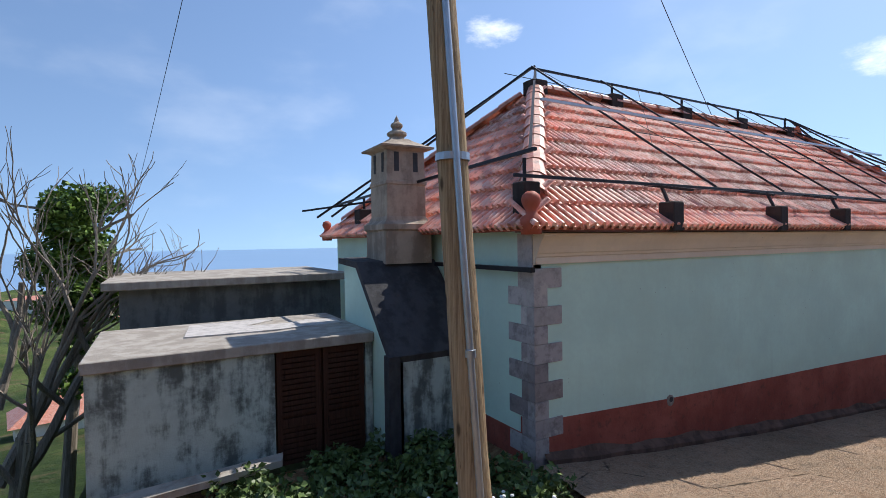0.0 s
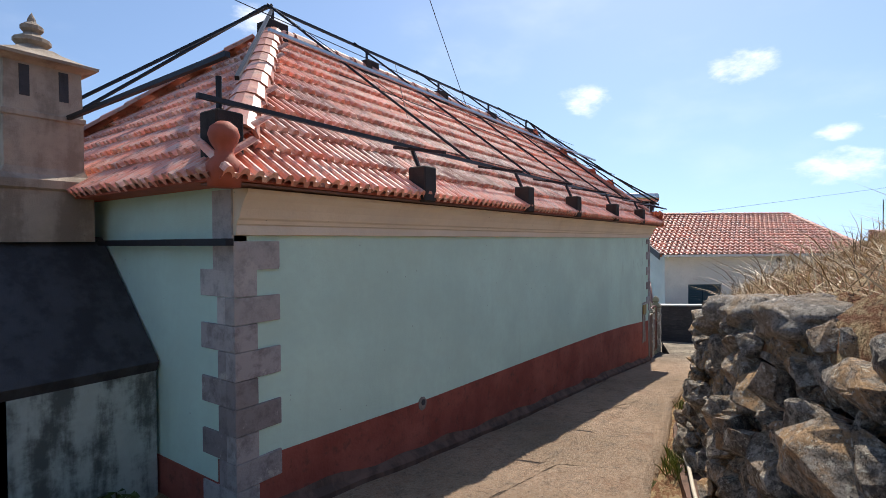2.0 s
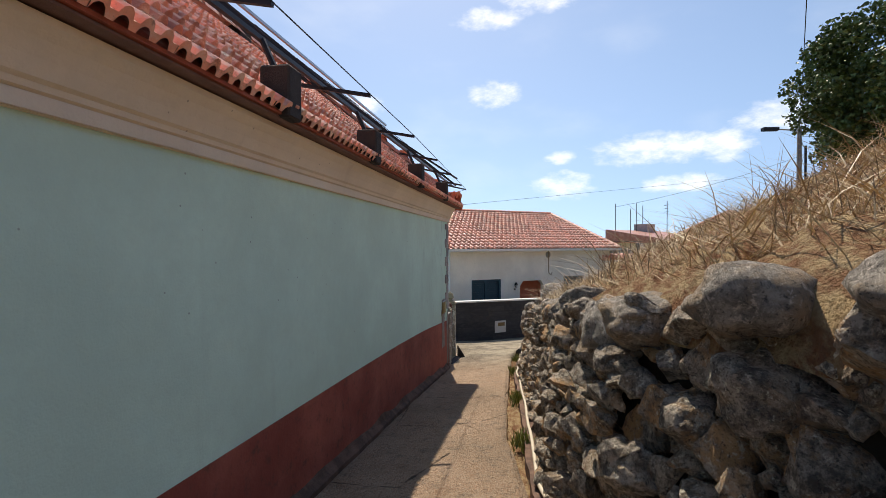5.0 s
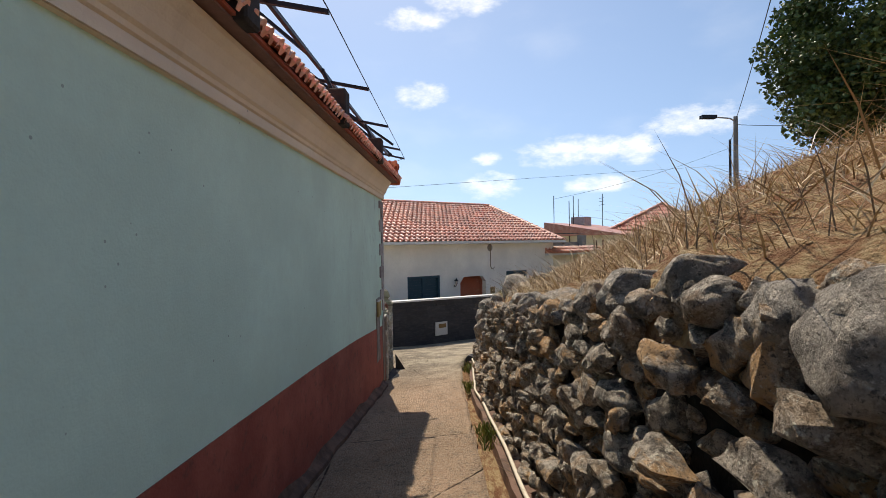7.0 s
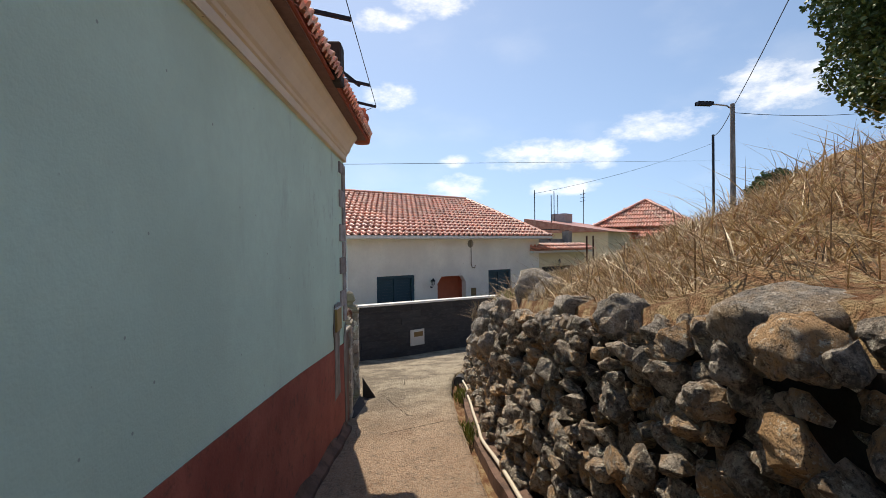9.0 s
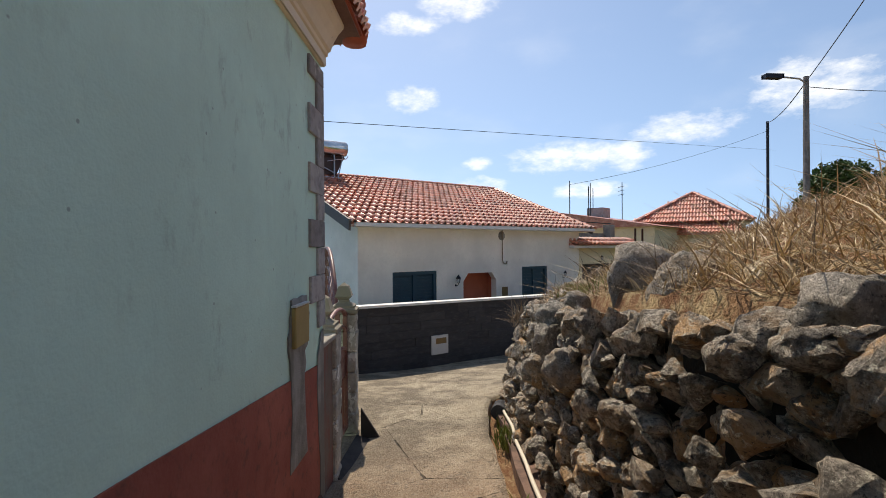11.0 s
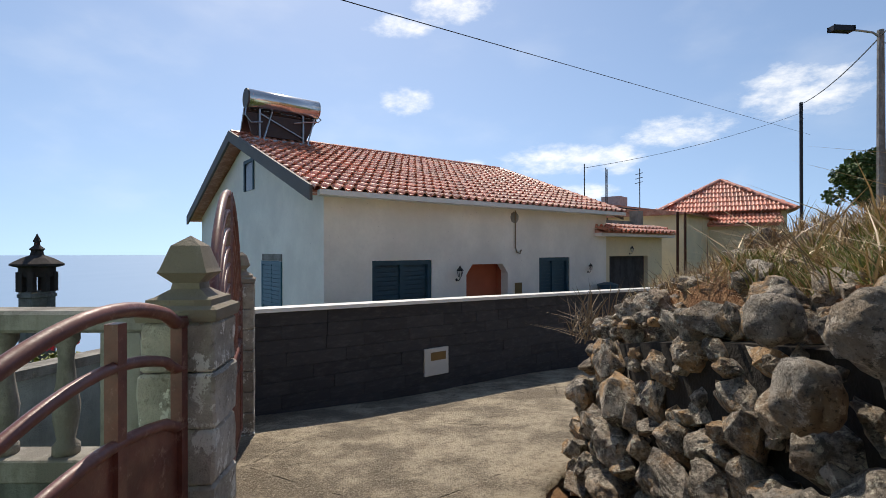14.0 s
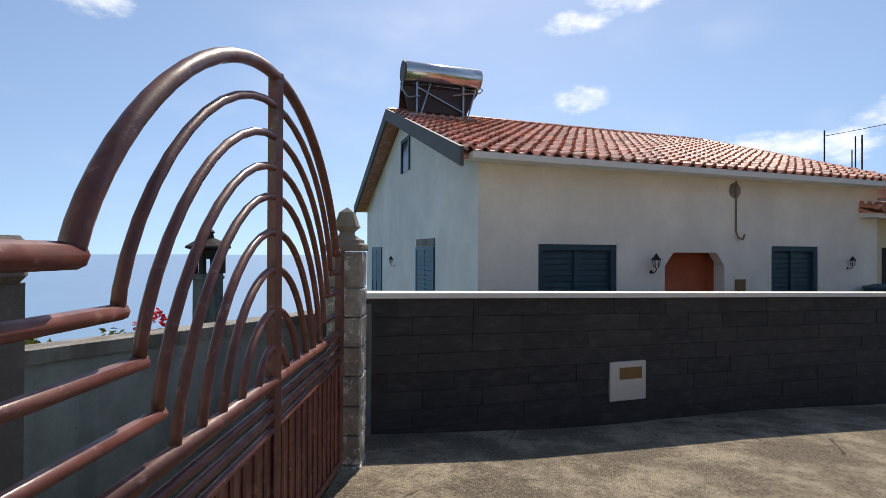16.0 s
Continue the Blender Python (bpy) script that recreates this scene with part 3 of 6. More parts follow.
gx, gy = ground_axis(0.3, -8, 26, 900), ground_axis(0.22, -9, 8, 640)
gv = [(x, y, ground_z(x, y)) for y in gy for x in gx]
nx = len(gx)
gf = [(j * nx + i, j * nx + i + 1, (j + 1) * nx + i + 1, (j + 1) * nx + i) for j in range(len(gy) - 1) for i in range(nx - 1)]
gm = bpy.data.meshes.new("ground")
gm.from_pydata(gv, [], gf)
gm.materials.append(MAT_LAND), gm.materials.append(MAT_EARTH)
idx = []
for p in gm.polygons:
    c = p.center
    dd, ss = wall_dist(c.x, c.y)
    idx.append(1 if (dd > -0.6 and c.x < 22 and dd < 30 and c.y < 0) or (c.y < 1.5 and -8 < c.x < 0.3) else 0)
gm.polygons.foreach_set("material_index", idx)
gm.polygons.foreach_set("use_smooth", [True] * len(idx))
tagged(new("ground", gm), "sloping ground of dry earth and green scrub", "ground", kind="structure")

bm = bmesh.new()
bm.faces.new([bm.verts.new((x, y, -40)) for x, y in ((-4400, -4400), (4400, -4400), (4400, 4400), (-4400, 4400))])
whole("water", bm, MAT_SEA, "calm sea, its haze put into a paler blue", "sea", kind="structure")

# ---------- lane ----------
YR_X = [-8, -3, -1, 0.2, 1, 2.6, 4.8, 7, 9, 11, 14.2, 15.6, 16.3, 16.8, 17.4, 19, 22, 26]
YR_Y = [-8.6, -5.9, -4.3, -3.4, -2.75, -2.2, -1.95, -1.62, -1.55, -1.48, -1.42, -1.5, -1.62, -2.1, -3.0, -5.3, -9.8, -15.5]
YL_X = [-8, -1.2, -0.25, 0.0, 12.7, 12.75, 14.9, 18.4, 18.9, 19.2, 26]
YL_Y = [-2.8, -2.5, -1.4, -0.04, -0.04, 0.05, 0.3, 1.5, 1.9, 1.85, -7.0]
bm = bmesh.new()
grid = []
for i, x in enumerate(np.arange(-8, 26.01, 0.25)):
    y0, y1 = interp(x, YR_X, YR_Y), interp(x, YL_X, YL_Y)
    wob = 0.03 * noise.noise(Vector((x * 1.7, 0, 0)))
    row = []
    for j in range(15):
        y = y0 + wob + (y1 - y0 - wob) * j / 14
        row.append(bm.verts.new((x, y, lane_z(x, y) + 0.008 * noise.noise(Vector((x * 1.3, y * 1.3, 5))))))
    low = bm.verts.new((x, y0 + wob - 0.01, lane_z(x, y0) - 0.2))
    grid.append([low] + row)
for a, b in zip(grid, grid[1:]):
    for j in range(15):
        bm.faces.new((a[j], b[j], b[j + 1], a[j + 1]))
bmesh.ops.recalc_face_normals(bm, faces=bm.faces[:])
whole("road", bm, MAT_LANE, "narrow sloping lane of worn rusty brown concrete", "lane", kind="structure", smooth=True)

# the kerb between the gutter and the stone wall
bm = bmesh.new()
prev = None
for s in np.arange(wlen[4] + 0.3, wlen[12] + 0.3, 0.25):
    p, n, top = wall_at(s)
    a, b = p + n * 0.05, p + n * (0.24 + 0.03 * noise.noise(Vector((s * 2, 0, 0))))
    z = lane_z(p.x, p.y) - 0.035
    ring = [bm.verts.new((a.x, a.y, z - 0.2)), bm.verts.new((b.x, b.y, z - 0.2)), bm.verts.new((b.x, b.y, z)), bm.verts.new((a.x, a.y, z + 0.01))]
    if prev:
        for j in range(4):
            bm.faces.new((prev[j], prev[(j + 1) % 4], ring[(j + 1) % 4], ring[j]))
    prev = ring
bmesh.ops.recalc_face_normals(bm, faces=bm.faces[:])
whole("kerb", bm, MAT_FOOT, "narrow damp brown concrete kerb along a gutter", "kerb", kind="structure")

# ---------- tiles ----------


def tile_mesh(name, w, l, h, material, single=False):
    """A double roll clay tile, its foot at the origin, its length along +y."""
    bm = bmesh.new()
    prof = [(0, 0.0), (0.05, 0.7), (0.12, 1.0), (0.20, 1.0), (0.27, 0.7), (0.33, 0.0), (0.5, 0.0), (0.55, 0.7), (0.62, 1.0), (0.70, 1.0), (0.77, 0.7), (0.83, 0.0), (1.0, 0.0)]
    if single:
        prof = [(0, 0.0), (0.08, 0.55), (0.2, 0.95), (0.32, 1.0), (0.44, 0.8), (0.55, 0.3), (0.65, 0.0), (0.85, 0.0), (1.0, 0.04)]
    rows = []
    for y, dz, lip in ((0, -0.022, 1), (0, 0.0, 0), (l, -0.02, 0)):
        rows.append([bm.verts.new((u * w - w / 2, y, k * h * (0.75 if y else 1.0) + (dz * 0.8 if lip else (0.026 if y == 0 else -0.012)))) for u, k in prof])
    for a, b in zip(rows, rows[1:]):
        for i in range(len(prof) - 1):
            bm.faces.new((a[i], a[i + 1], b[i + 1], b[i]))
    bmesh.ops.recalc_face_normals(bm, faces=bm.faces[:])
    for f in bm.faces:
        if f.normal.z < -0.2:
            f.normal_flip()
    return mesh_of(bm, name, material)


def tile_places(origin, along, up, width, height, bounds, tw, course, jitter=0.011):
    """Poses of tiles on a slope: origin at its foot, along the eave, up the slope. bounds(v) gives its ends."""
    nrm = along.cross(up).normalized()
    places = []
    rows = int(height / course) + 1
    for k in range(rows):
        v = k * course - 0.03
        lo, hi = bounds(min(height, v + course * 0.5))
        n = int(width / tw) + 1
        for i in range(n):
            u = (i + 0.5) * tw
            if u < lo - tw * 0.3 or u > hi + tw * 0.3:
                continue
            p = origin + along * (u + random.uniform(-jitter, jitter)) + up * (v + random.uniform(-jitter, jitter) * 1.5) + nrm * 0.022
            if v + course > height + 0.02 and v > height - 0.08:
                continue
            tilt = random.uniform(-0.012, 0.012)
            m = Matrix((along, up, nrm)).transposed().to_4x4()
            m = Matrix.Translation(p) @ m @ Matrix.Rotation(tilt, 4, "Z") @ Matrix.Rotation(radians(-1.2), 4, "X")
            places.append(m)
    return places


def caps(parent, a, b, r, step, material, name="ridge_tile"):
    """Half-round cap tiles from a (low) to b (high), each lapping the one below."""
    a, b = Vector(a), Vector(b)
    d = (b - a).normalized()
    side = d.cross(Vector((0, 0, 1))).normalized()
    up = side.cross(d)
    bm = bmesh.new()
    rings = []
    for y, rr in ((0, 1.0), (step * 1.12, 0.82)):
        rings.append([[bm.verts.new((math.cos(t) * r * rr * q, y, math.sin(t) * r * rr * 0.75 * q)) for t in [math.pi * j / 6 for j in range(7)]] for q in (1.0, 0.84)])
    for i in range(6):
        bm.faces.new((rings[0][0][i], rings[0][0][i + 1], rings[1][0][i + 1], rings[1][0][i]))
        bm.faces.new((rings[0][0][i + 1], rings[0][0][i], rings[0][1][i], rings[0][1][i + 1]))
    bmesh.ops.recalc_face_normals(bm, faces=bm.faces[:])
    me = mesh_of(bm, name, material)
    basis = Matrix((side, d, up)).transposed().to_4x4()
    n = max(1, int((b - a).length / step))
    inv = PLACE[root_of(parent)].inverted()
    for i in range(n):
        ob = new(name, me)
        ob.parent = parent
        ob.matrix_local = inv @ Matrix.Translation(a + d * (i * step)) @ basis @ Matrix.Rotation(radians(1.5), 4, "X") @ Matrix.Rotation(random.uniform(-0.03, 0.03), 4, "Z")


# ---------- the teal house ----------
L0, L1, HW = 0.0, 12.68, 6.3            # its ends along x, its depth
EZ, RZ, RY = 2.805, 5.3, 2.8             # eave, ridge height, ridge line
RX0, RX1 = 2.43, 11.15                  # ends of the ridge
OV, OF, OE = 0.45, 0.28, 0.27           # overhang at the far end and back, over the lane, at the near end
house = thing("house", pose(6.3, 2.8, 0), "old teal house with red plinth, stone quoins and hipped clay roof", "house")
BAND_X, BAND_Z = [-1, 0.3, 2.2, 4.4, 6.4, 8.3, 9.8, 10.4, 12.7], [0.83, 0.79, 0.685, 0.61, 0.54, 0.46, 0.375, 0.335, 0.15]
bm = bmesh.new()
xs = list(np.linspace(L0, L1, 40))
low = [(x, 0.0, interp(x, BAND_X, BAND_Z)) for x in xs]
prism(low + [(L1, 0, EZ), (L0, 0, EZ)], (0, 0.25, 0), bm)
part("wall_front", bm, MAT_TEAL, house)
part("wall_end", cube(L0, L0 + 0.25, 0.25, HW, 0.62, EZ), MAT_TEAL, house)
part("wall_far_end", cube(L1 - 0.25, L1, 0.25, HW, -1.6, EZ), MAT_TEAL, house)
part("wall_back", cube(L0, L1, HW, HW + 0.25, -2.6, EZ), MAT_TEAL, house)
base = [(x, -0.008, interp(x, BAND_X, BAND_Z)) for x in xs]
foot = [(x, -0.008, lane_z(x, -0.05) - 0.3) for x in xs]
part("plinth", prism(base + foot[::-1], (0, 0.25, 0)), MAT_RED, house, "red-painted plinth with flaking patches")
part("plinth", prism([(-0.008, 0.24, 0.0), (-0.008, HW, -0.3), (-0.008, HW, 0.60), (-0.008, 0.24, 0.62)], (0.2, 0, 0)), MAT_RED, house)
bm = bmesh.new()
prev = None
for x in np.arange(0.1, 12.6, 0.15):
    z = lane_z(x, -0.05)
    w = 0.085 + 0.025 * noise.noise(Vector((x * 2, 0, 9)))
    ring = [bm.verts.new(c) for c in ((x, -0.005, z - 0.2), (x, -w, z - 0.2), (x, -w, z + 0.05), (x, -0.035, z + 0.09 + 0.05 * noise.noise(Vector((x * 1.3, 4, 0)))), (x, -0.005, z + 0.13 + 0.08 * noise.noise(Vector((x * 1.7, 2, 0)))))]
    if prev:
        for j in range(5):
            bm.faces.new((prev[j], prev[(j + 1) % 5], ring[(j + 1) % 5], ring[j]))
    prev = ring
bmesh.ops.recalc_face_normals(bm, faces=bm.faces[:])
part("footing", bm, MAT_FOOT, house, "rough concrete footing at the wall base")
# cornice: a stepped moulding below the eave
prof = [(0.0, 2.452), (-0.028, 2.454), (-0.033, 2.525), (-0.05, 2.535), (-0.055, 2.56), (-0.075, 2.575), (-0.10, 2.64), (-0.135, 2.70), (-0.175, 2.745), (-0.18, 2.775), (0.0, 2.785)]
part("cornice", prism([(L0 - 0.005, y, z) for y, z in prof], (L1 - L0 + 0.035, 0, 0)), MAT_CREAM, house, "cream-painted stepped cornice")
part("corner_strip", cube(L0 - 0.02, L0 + 0.1, 0.0, 0.24, 2.2, 2.78), MAT_QUOIN_PALE, house)
part("cornice", prism([(L1 - y, -0.02, z) for y, z in prof], (0, 0.45, 0)), MAT_CREAM, house)
part("fascia", cube(L0 + 0.0, L1 + 0.02, -0.0385, -0.034, 2.457, 2.522), MAT_FASCIA, house, "pale band along the foot of the cornice")
# eave boards
part("eave_soffit", cube(L0 - 0.24, L1 + 0.42, -0.26, 0.0, 2.787, 2.8), MAT_UNDER, house, "dark brown underside of the eave tiles")


def quoins(x, sgn, z0, z1, stone, first_long):
    """Corner stones, long and short by turns, on the long wall and round the end."""
    z, k = z0, 0
    while z < z1 - 0.05:
        h = min(z1 - z, 0.2 * random.uniform(0.94, 1.06))
        long = (k + first_long) % 2 == 0
        wl, we = (0.37, 0.2) if long else (0.17, 0.42)
        a, b = (x - 0.018, x + wl) if sgn > 0 else (x - wl, x + 0.018)
        mat = stone if not callable(stone) else stone(z)
        part("quoin", cube(a, b, -0.02, 0.1, z + 0.002, z + h - 0.002, bevel=0.0035), mat, house)
        c, d = (x - 0.018, x + 0.1) if sgn > 0 else (x - 0.1, x + 0.018)
        part("quoin", cube(c, d, 0.1, we, z + 0.002, z + h - 0.002, bevel=0.0035), mat, house)
        z, k = z + h, k + 1


quoins(L0, 1, 0.2, 2.41, lambda z: MAT_QUOIN if z < 1.7 else MAT_QUOIN_PALE, 0)
quoins(L1, -1, 0.44, 2.41, MAT_QUOIN, 1)
part("corner_strip", cube(L0 - 0.02, L0 + 0.36, -0.021, 0.0, 2.2, 2.41), MAT_QUOIN_PALE, house)
patch = [(12.47, 0.02), (12.5, 0.24), (12.555, 0.31), (12.6, 0.40), (12.66, 0.42), (12.66, -1.0), (12.53, -1.0), (12.54, -0.55), (12.5, -0.3)]
part("render_patch", prism([(x, -0.014, z) for x, z in patch], (0, 0.006, 0)), MAT_CONCRETE, house, "grey mortar patch over the plinth")
# chipped opening in the plinth
hole = part("drain_hole", loft([(0.075, 0), (0.07, 0.012), (0.045, 0.014)], 9, Matrix.Translation((2.18, 0.0, 0.66)) @ Matrix.Rotation(radians(90), 4, "X")), MAT_CONCRETE, house, "chipped mortar round a drain hole")
# solid dark disc; its colour stands for the shade inside the hole
part("drain_mouth", loft([(0.036, 0.0), (0.034, 0.018)], 8, Matrix.Translation((2.185, 0.0, 0.675)) @ Matrix.Rotation(radians(90), 4, "X")), MAT_SOOT, hole)
# beam that sticks out of the end wall
part("beam", cube(-0.14, -0.08, -0.12, 1.9, 2.38, 2.43), MAT_PIPE, house, "dark steel bar fixed along the end wall")

# roof
roof = part("roof", prism([(L0 - OE, -OF, EZ), (L1 + OV, -OF, EZ), (L1 + OV, HW + OV, EZ), (L0 - OE, HW + OV, EZ)], (0, 0, 0.02)), MAT_TERRA, house)
PROF = [(0.0, EZ + 0.02), (0.5, 4.06), (1.0, RZ)]   # shares of the way up and heights


def roof_ring(f, z):
    """The four corners of the roof at a share f of the way from eave to ridge."""
    x0, x1 = L0 - OE + f * (RX0 - L0 + OV), L1 + OV - f * (L1 + OV - RX1)
    y0, y1 = -OF + f * (RY + OF), HW + OV - f * (HW + OV - RY)
    return [Vector((x0, y0, z)), Vector((x1, y0, z)), Vector((x1, y1, z)), Vector((x0, y1, z))]


bm = bmesh.new()
rings_ = [[bm.verts.new(p) for p in roof_ring(f, z)] for f, z in PROF[:-1]] + [[bm.verts.new((RX0, RY, RZ)), bm.verts.new((RX1, RY, RZ))]]
for a_, b_ in zip(rings_[:-1], rings_[1:-1]):
    for j in range(4):
        bm.faces.new((a_[j], a_[(j + 1) % 4], b_[(j + 1) % 4], b_[j]))
a_, b_ = rings_[-2], rings_[-1]
bm.faces.new((a_[0], a_[1], b_[1], b_[0])), bm.faces.new((a_[1], a_[2], b_[1])), bm.faces.new((a_[2], a_[3], b_[0], b_[1])), bm.faces.new((a_[3], a_[0], b_[0]))
part("roof_deck", bm, MAT_TILE, roof)
tile = tile_mesh("roof_tile", 0.225, 0.48, 0.044, MAT_TILE)
hinv = PLACE[house].inverted()


def roof_slope(a, b, top_a, top_b, keep, me, parent, inv, tw=0.225, course=0.375, origin_flip=False):
    a, b, ta, tb = Vector(a), Vector(b), Vector(top_a), Vector(top_b)
    along = (b - a).normalized()
    up = ((ta - a) - along * (ta - a).dot(along))
    height = up.length
    up.normalize()
    lo, hi, width = (ta - a).dot(along), (tb - a).dot(along), (b - a).length
    pl = tile_places(a, along, up, width, height, lambda v: (lo * v / height, width + (hi - width) * v / height), tw, course)
    pieces("roof_tile", me, parent, [inv @ m for m in pl], keep, "roof_tiles")


R0, R1 = (RX0, RY, RZ), (RX1, RY, RZ)
for k in (0, 1, 3):
    for (f0, z0), (f1, z1) in zip([(0.13, 3.1), (1.0, RZ)], [(1.0, RZ)]):
        lift = Vector((0, 0, 0.075))
        caps(roof, roof_ring(f0, z0)[k] + lift, (roof_ring(f1, z1)[k] if f1 < 1 else Vector(R1 if k == 1 else R0)) + lift, 0.165, 0.4, MAT_HIP, "hip_tile")
caps(roof, Vector(R0) + Vector((-0.1, 0, 0.05)), Vector(R1) + Vector((0.1, 0, 0.05)), 0.17, 0.4, MAT_HIP)


def eave_finial(x, y, z, turn):
    """A terracotta dove-like knob at the roof corner, plain in shape."""
    m = Matrix.Translation((x, y, z)) @ Matrix.Rotation(turn, 4, "Z")
    bm = loft([(0.10, -0.1), (0.12, 0.0), (0.115, 0.05), (0.07, 0.10), (0.055, 0.14), (0.085, 0.19), (0.10, 0.24), (0.085, 0.29), (0.04, 0.325)], 12, m)
    bm2 = loft([(0.07, 0), (0.09, 0.05), (0.03, 0.16)], 8, m @ Matrix.Translation((0.0, 0.10, 0.02)) @ Matrix.Rotation(radians(-60), 4, "X"), bm)
    return bm2


for x, y, t in ((L0 - OE + 0.08, -OF + 0.08, radians(-45)), (L0 - OE + 0.08, HW + OV - 0.08, radians(-135)), (L1 + OV - 0.08, -OF + 0.08, radians(45))):
    fin = part("roof_finial", eave_finial(x, y, EZ + 0.06, t), MAT_TERRA, roof, "terracotta knob at the roof corner", smooth=True)
part("mortar_flashing", prism([(-0.1, -0.25, 2.86), (0.45, -0.2, 2.86), (0.3, 0.3, 2.96), (0.02, 0.4, 2.96)], (0, 0, 0.05)), MAT_CONCRETE, roof)

# chimney on the end wall
chim = part("chimney", loft([(0.34, 2.42), (0.34, 2.86), (0.37, 2.88), (0.37, 2.95), (0.31, 3.0), (0.285, 3.06), (0.285, 3.48), (0.30, 3.49), (0.30, 3.53), (0.285, 3.54), (0.275, 3.95)], 4, Matrix.Translation((-0.46, 2.35, 0))), MAT_CHIMNEY, house, "tall weathered concrete chimney stack")
cm = Matrix.Translation((-0.46, 2.35, 0))
cap = part("chimney_cap", loft([(0.28, 3.94), (0.31, 3.96), (0.38, 3.975), (0.385, 4.0), (0.30, 4.03), (0.17, 4.10), (0.12, 4.14)], 4, cm), MAT_CHIMNEY, chim)
part("finial", loft([(0.12, 4.13), (0.10, 4.17), (0.14, 4.20), (0.14, 4.23), (0.07, 4.27), (0.06, 4.29), (0.085, 4.32), (0.085, 4.35), (0.035, 4.39), (0.03, 4.42), (0.0, 4.48)], 12, cm), MAT_CHIMNEY, cap)
for dy in (-0.14, 0.14):
    part("smoke_slot", cube(-0.745, -0.72, 2.35 + dy - 0.035, 2.35 + dy + 0.035, 3.66, 3.92), MAT_SOOT, chim)
for dx in (-0.14, 0.14):
    part("smoke_slot", cube(-0.46 + dx - 0.035, -0.46 + dx + 0.035, 2.065, 2.1, 3.66, 3.92), MAT_SOOT, chim)

# the oven lean-to under the chimney
oven = thing("oven_shed", pose(-0.6, 1.6, 0.2), "low masonry oven lean-to with a sooty sloping slab", "oven")
part("front_wall", prism([(-1.1, 1.1, -0.1), (-0.03, 1.1, -0.1), (-0.03, 1.1, 1.44), (-1.1, 1.1, 1.44)], (0, 0.12, 0)), MAT_STAINED, oven)
part("side_wall", prism([(-1.12, 1.1, -0.1), (-1.12, 2.75, -0.1), (-1.12, 2.75, 2.38), (-1.12, 2.1, 2.42), (-1.12, 1.1, 1.44)], (0.12, 0, 0)), MAT_TEAL, oven)
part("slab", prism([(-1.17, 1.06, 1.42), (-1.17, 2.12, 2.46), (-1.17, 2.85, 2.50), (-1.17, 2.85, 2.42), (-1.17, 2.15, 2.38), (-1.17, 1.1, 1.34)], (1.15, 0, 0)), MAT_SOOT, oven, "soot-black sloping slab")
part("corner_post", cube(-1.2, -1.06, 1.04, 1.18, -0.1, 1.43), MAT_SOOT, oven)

# pipe frame over the roof
frame_thing = thing("roof_frame", pose(6.3, 2.8, 2.9), "dark steel pipe frame with wires above the roof", "pipe frame")


def slope_pt(x, y, lift=0.36):
    return (x, y, EZ + (y + OF) * (RZ - EZ) / (RY + OF) + lift)


BX = [1.92, 4.25, 6.15, 8.4, 10.65]
for x in BX:
    blk = part("ballast_block", cube(x - 0.095, x + 0.095, -0.335, -0.12, 2.79, 3.14, bevel=0.014), MAT_BLOCK, frame_thing, "dark concrete ballast block")
    part("stub_post", tube([(x, -0.19, 3.13), (x, -0.09, 3.35)], 0.022, 6), MAT_PIPE, blk)
blk = part("ballast_block", cube(-0.17, 0.04, -0.08, 0.13, 2.98, 3.31, bevel=0.012), MAT_BLOCK, frame_thing)
part("stub_post", tube([(-0.08, 0.03, 3.3), (-0.08, 0.03, 3.56)], 0.022, 6), MAT_PIPE, blk)
for x in (RX0 + 0.0, 4.35, 6.5, 8.6, 10.7):
    blk = part("ballast_block", cube(x - 0.16, x + 0.16, RY - 0.15, RY + 0.15, RZ - 0.05, RZ + 0.2, bevel=0.012), MAT_BLOCK, frame_thing)
    part("stub_post", tube([(x, RY, RZ + 0.18), (x, RY, RZ + 0.42)], 0.025, 6), MAT_PIPE, blk)
TOPZ = RZ + 0.42
part("ridge_pipe", beam((RX0 - 0.1, RY, TOPZ), (RX1 - 0.2, RY, TOPZ), 0.035, 0.035), MAT_PIPE, frame_thing)
part("eave_pipe", beam((-0.3, -0.08, 3.36), (13.2, -0.08, 3.34), 0.033, 0.033), MAT_PIPE, frame_thing)
part("mid_pipe", beam((1.3, 1.35, 4.68), (12.2, 1.35, 4.68), 0.035, 0.035), MAT_GALV, frame_thing)
for x in (2.35, 4.05, 5.75, 7.4, 9.1, 10.7):
    part("rafter_pipe", beam((x, RY, TOPZ + 0.03), (x + 0.75, -0.06, 3.38), 0.03, 0.03), MAT_PIPE, frame_thing)
for x in (1.9, 3.6, 5.3, 7.0, 8.74, 10.4, 12.1, 13.0):
    part("outrigger", beam((x, 0.12, 3.375), (x, -0.52 + 0.02 * max(0, x - 7), 3.25), 0.033, 0.03), MAT_PIPE, frame_thing)
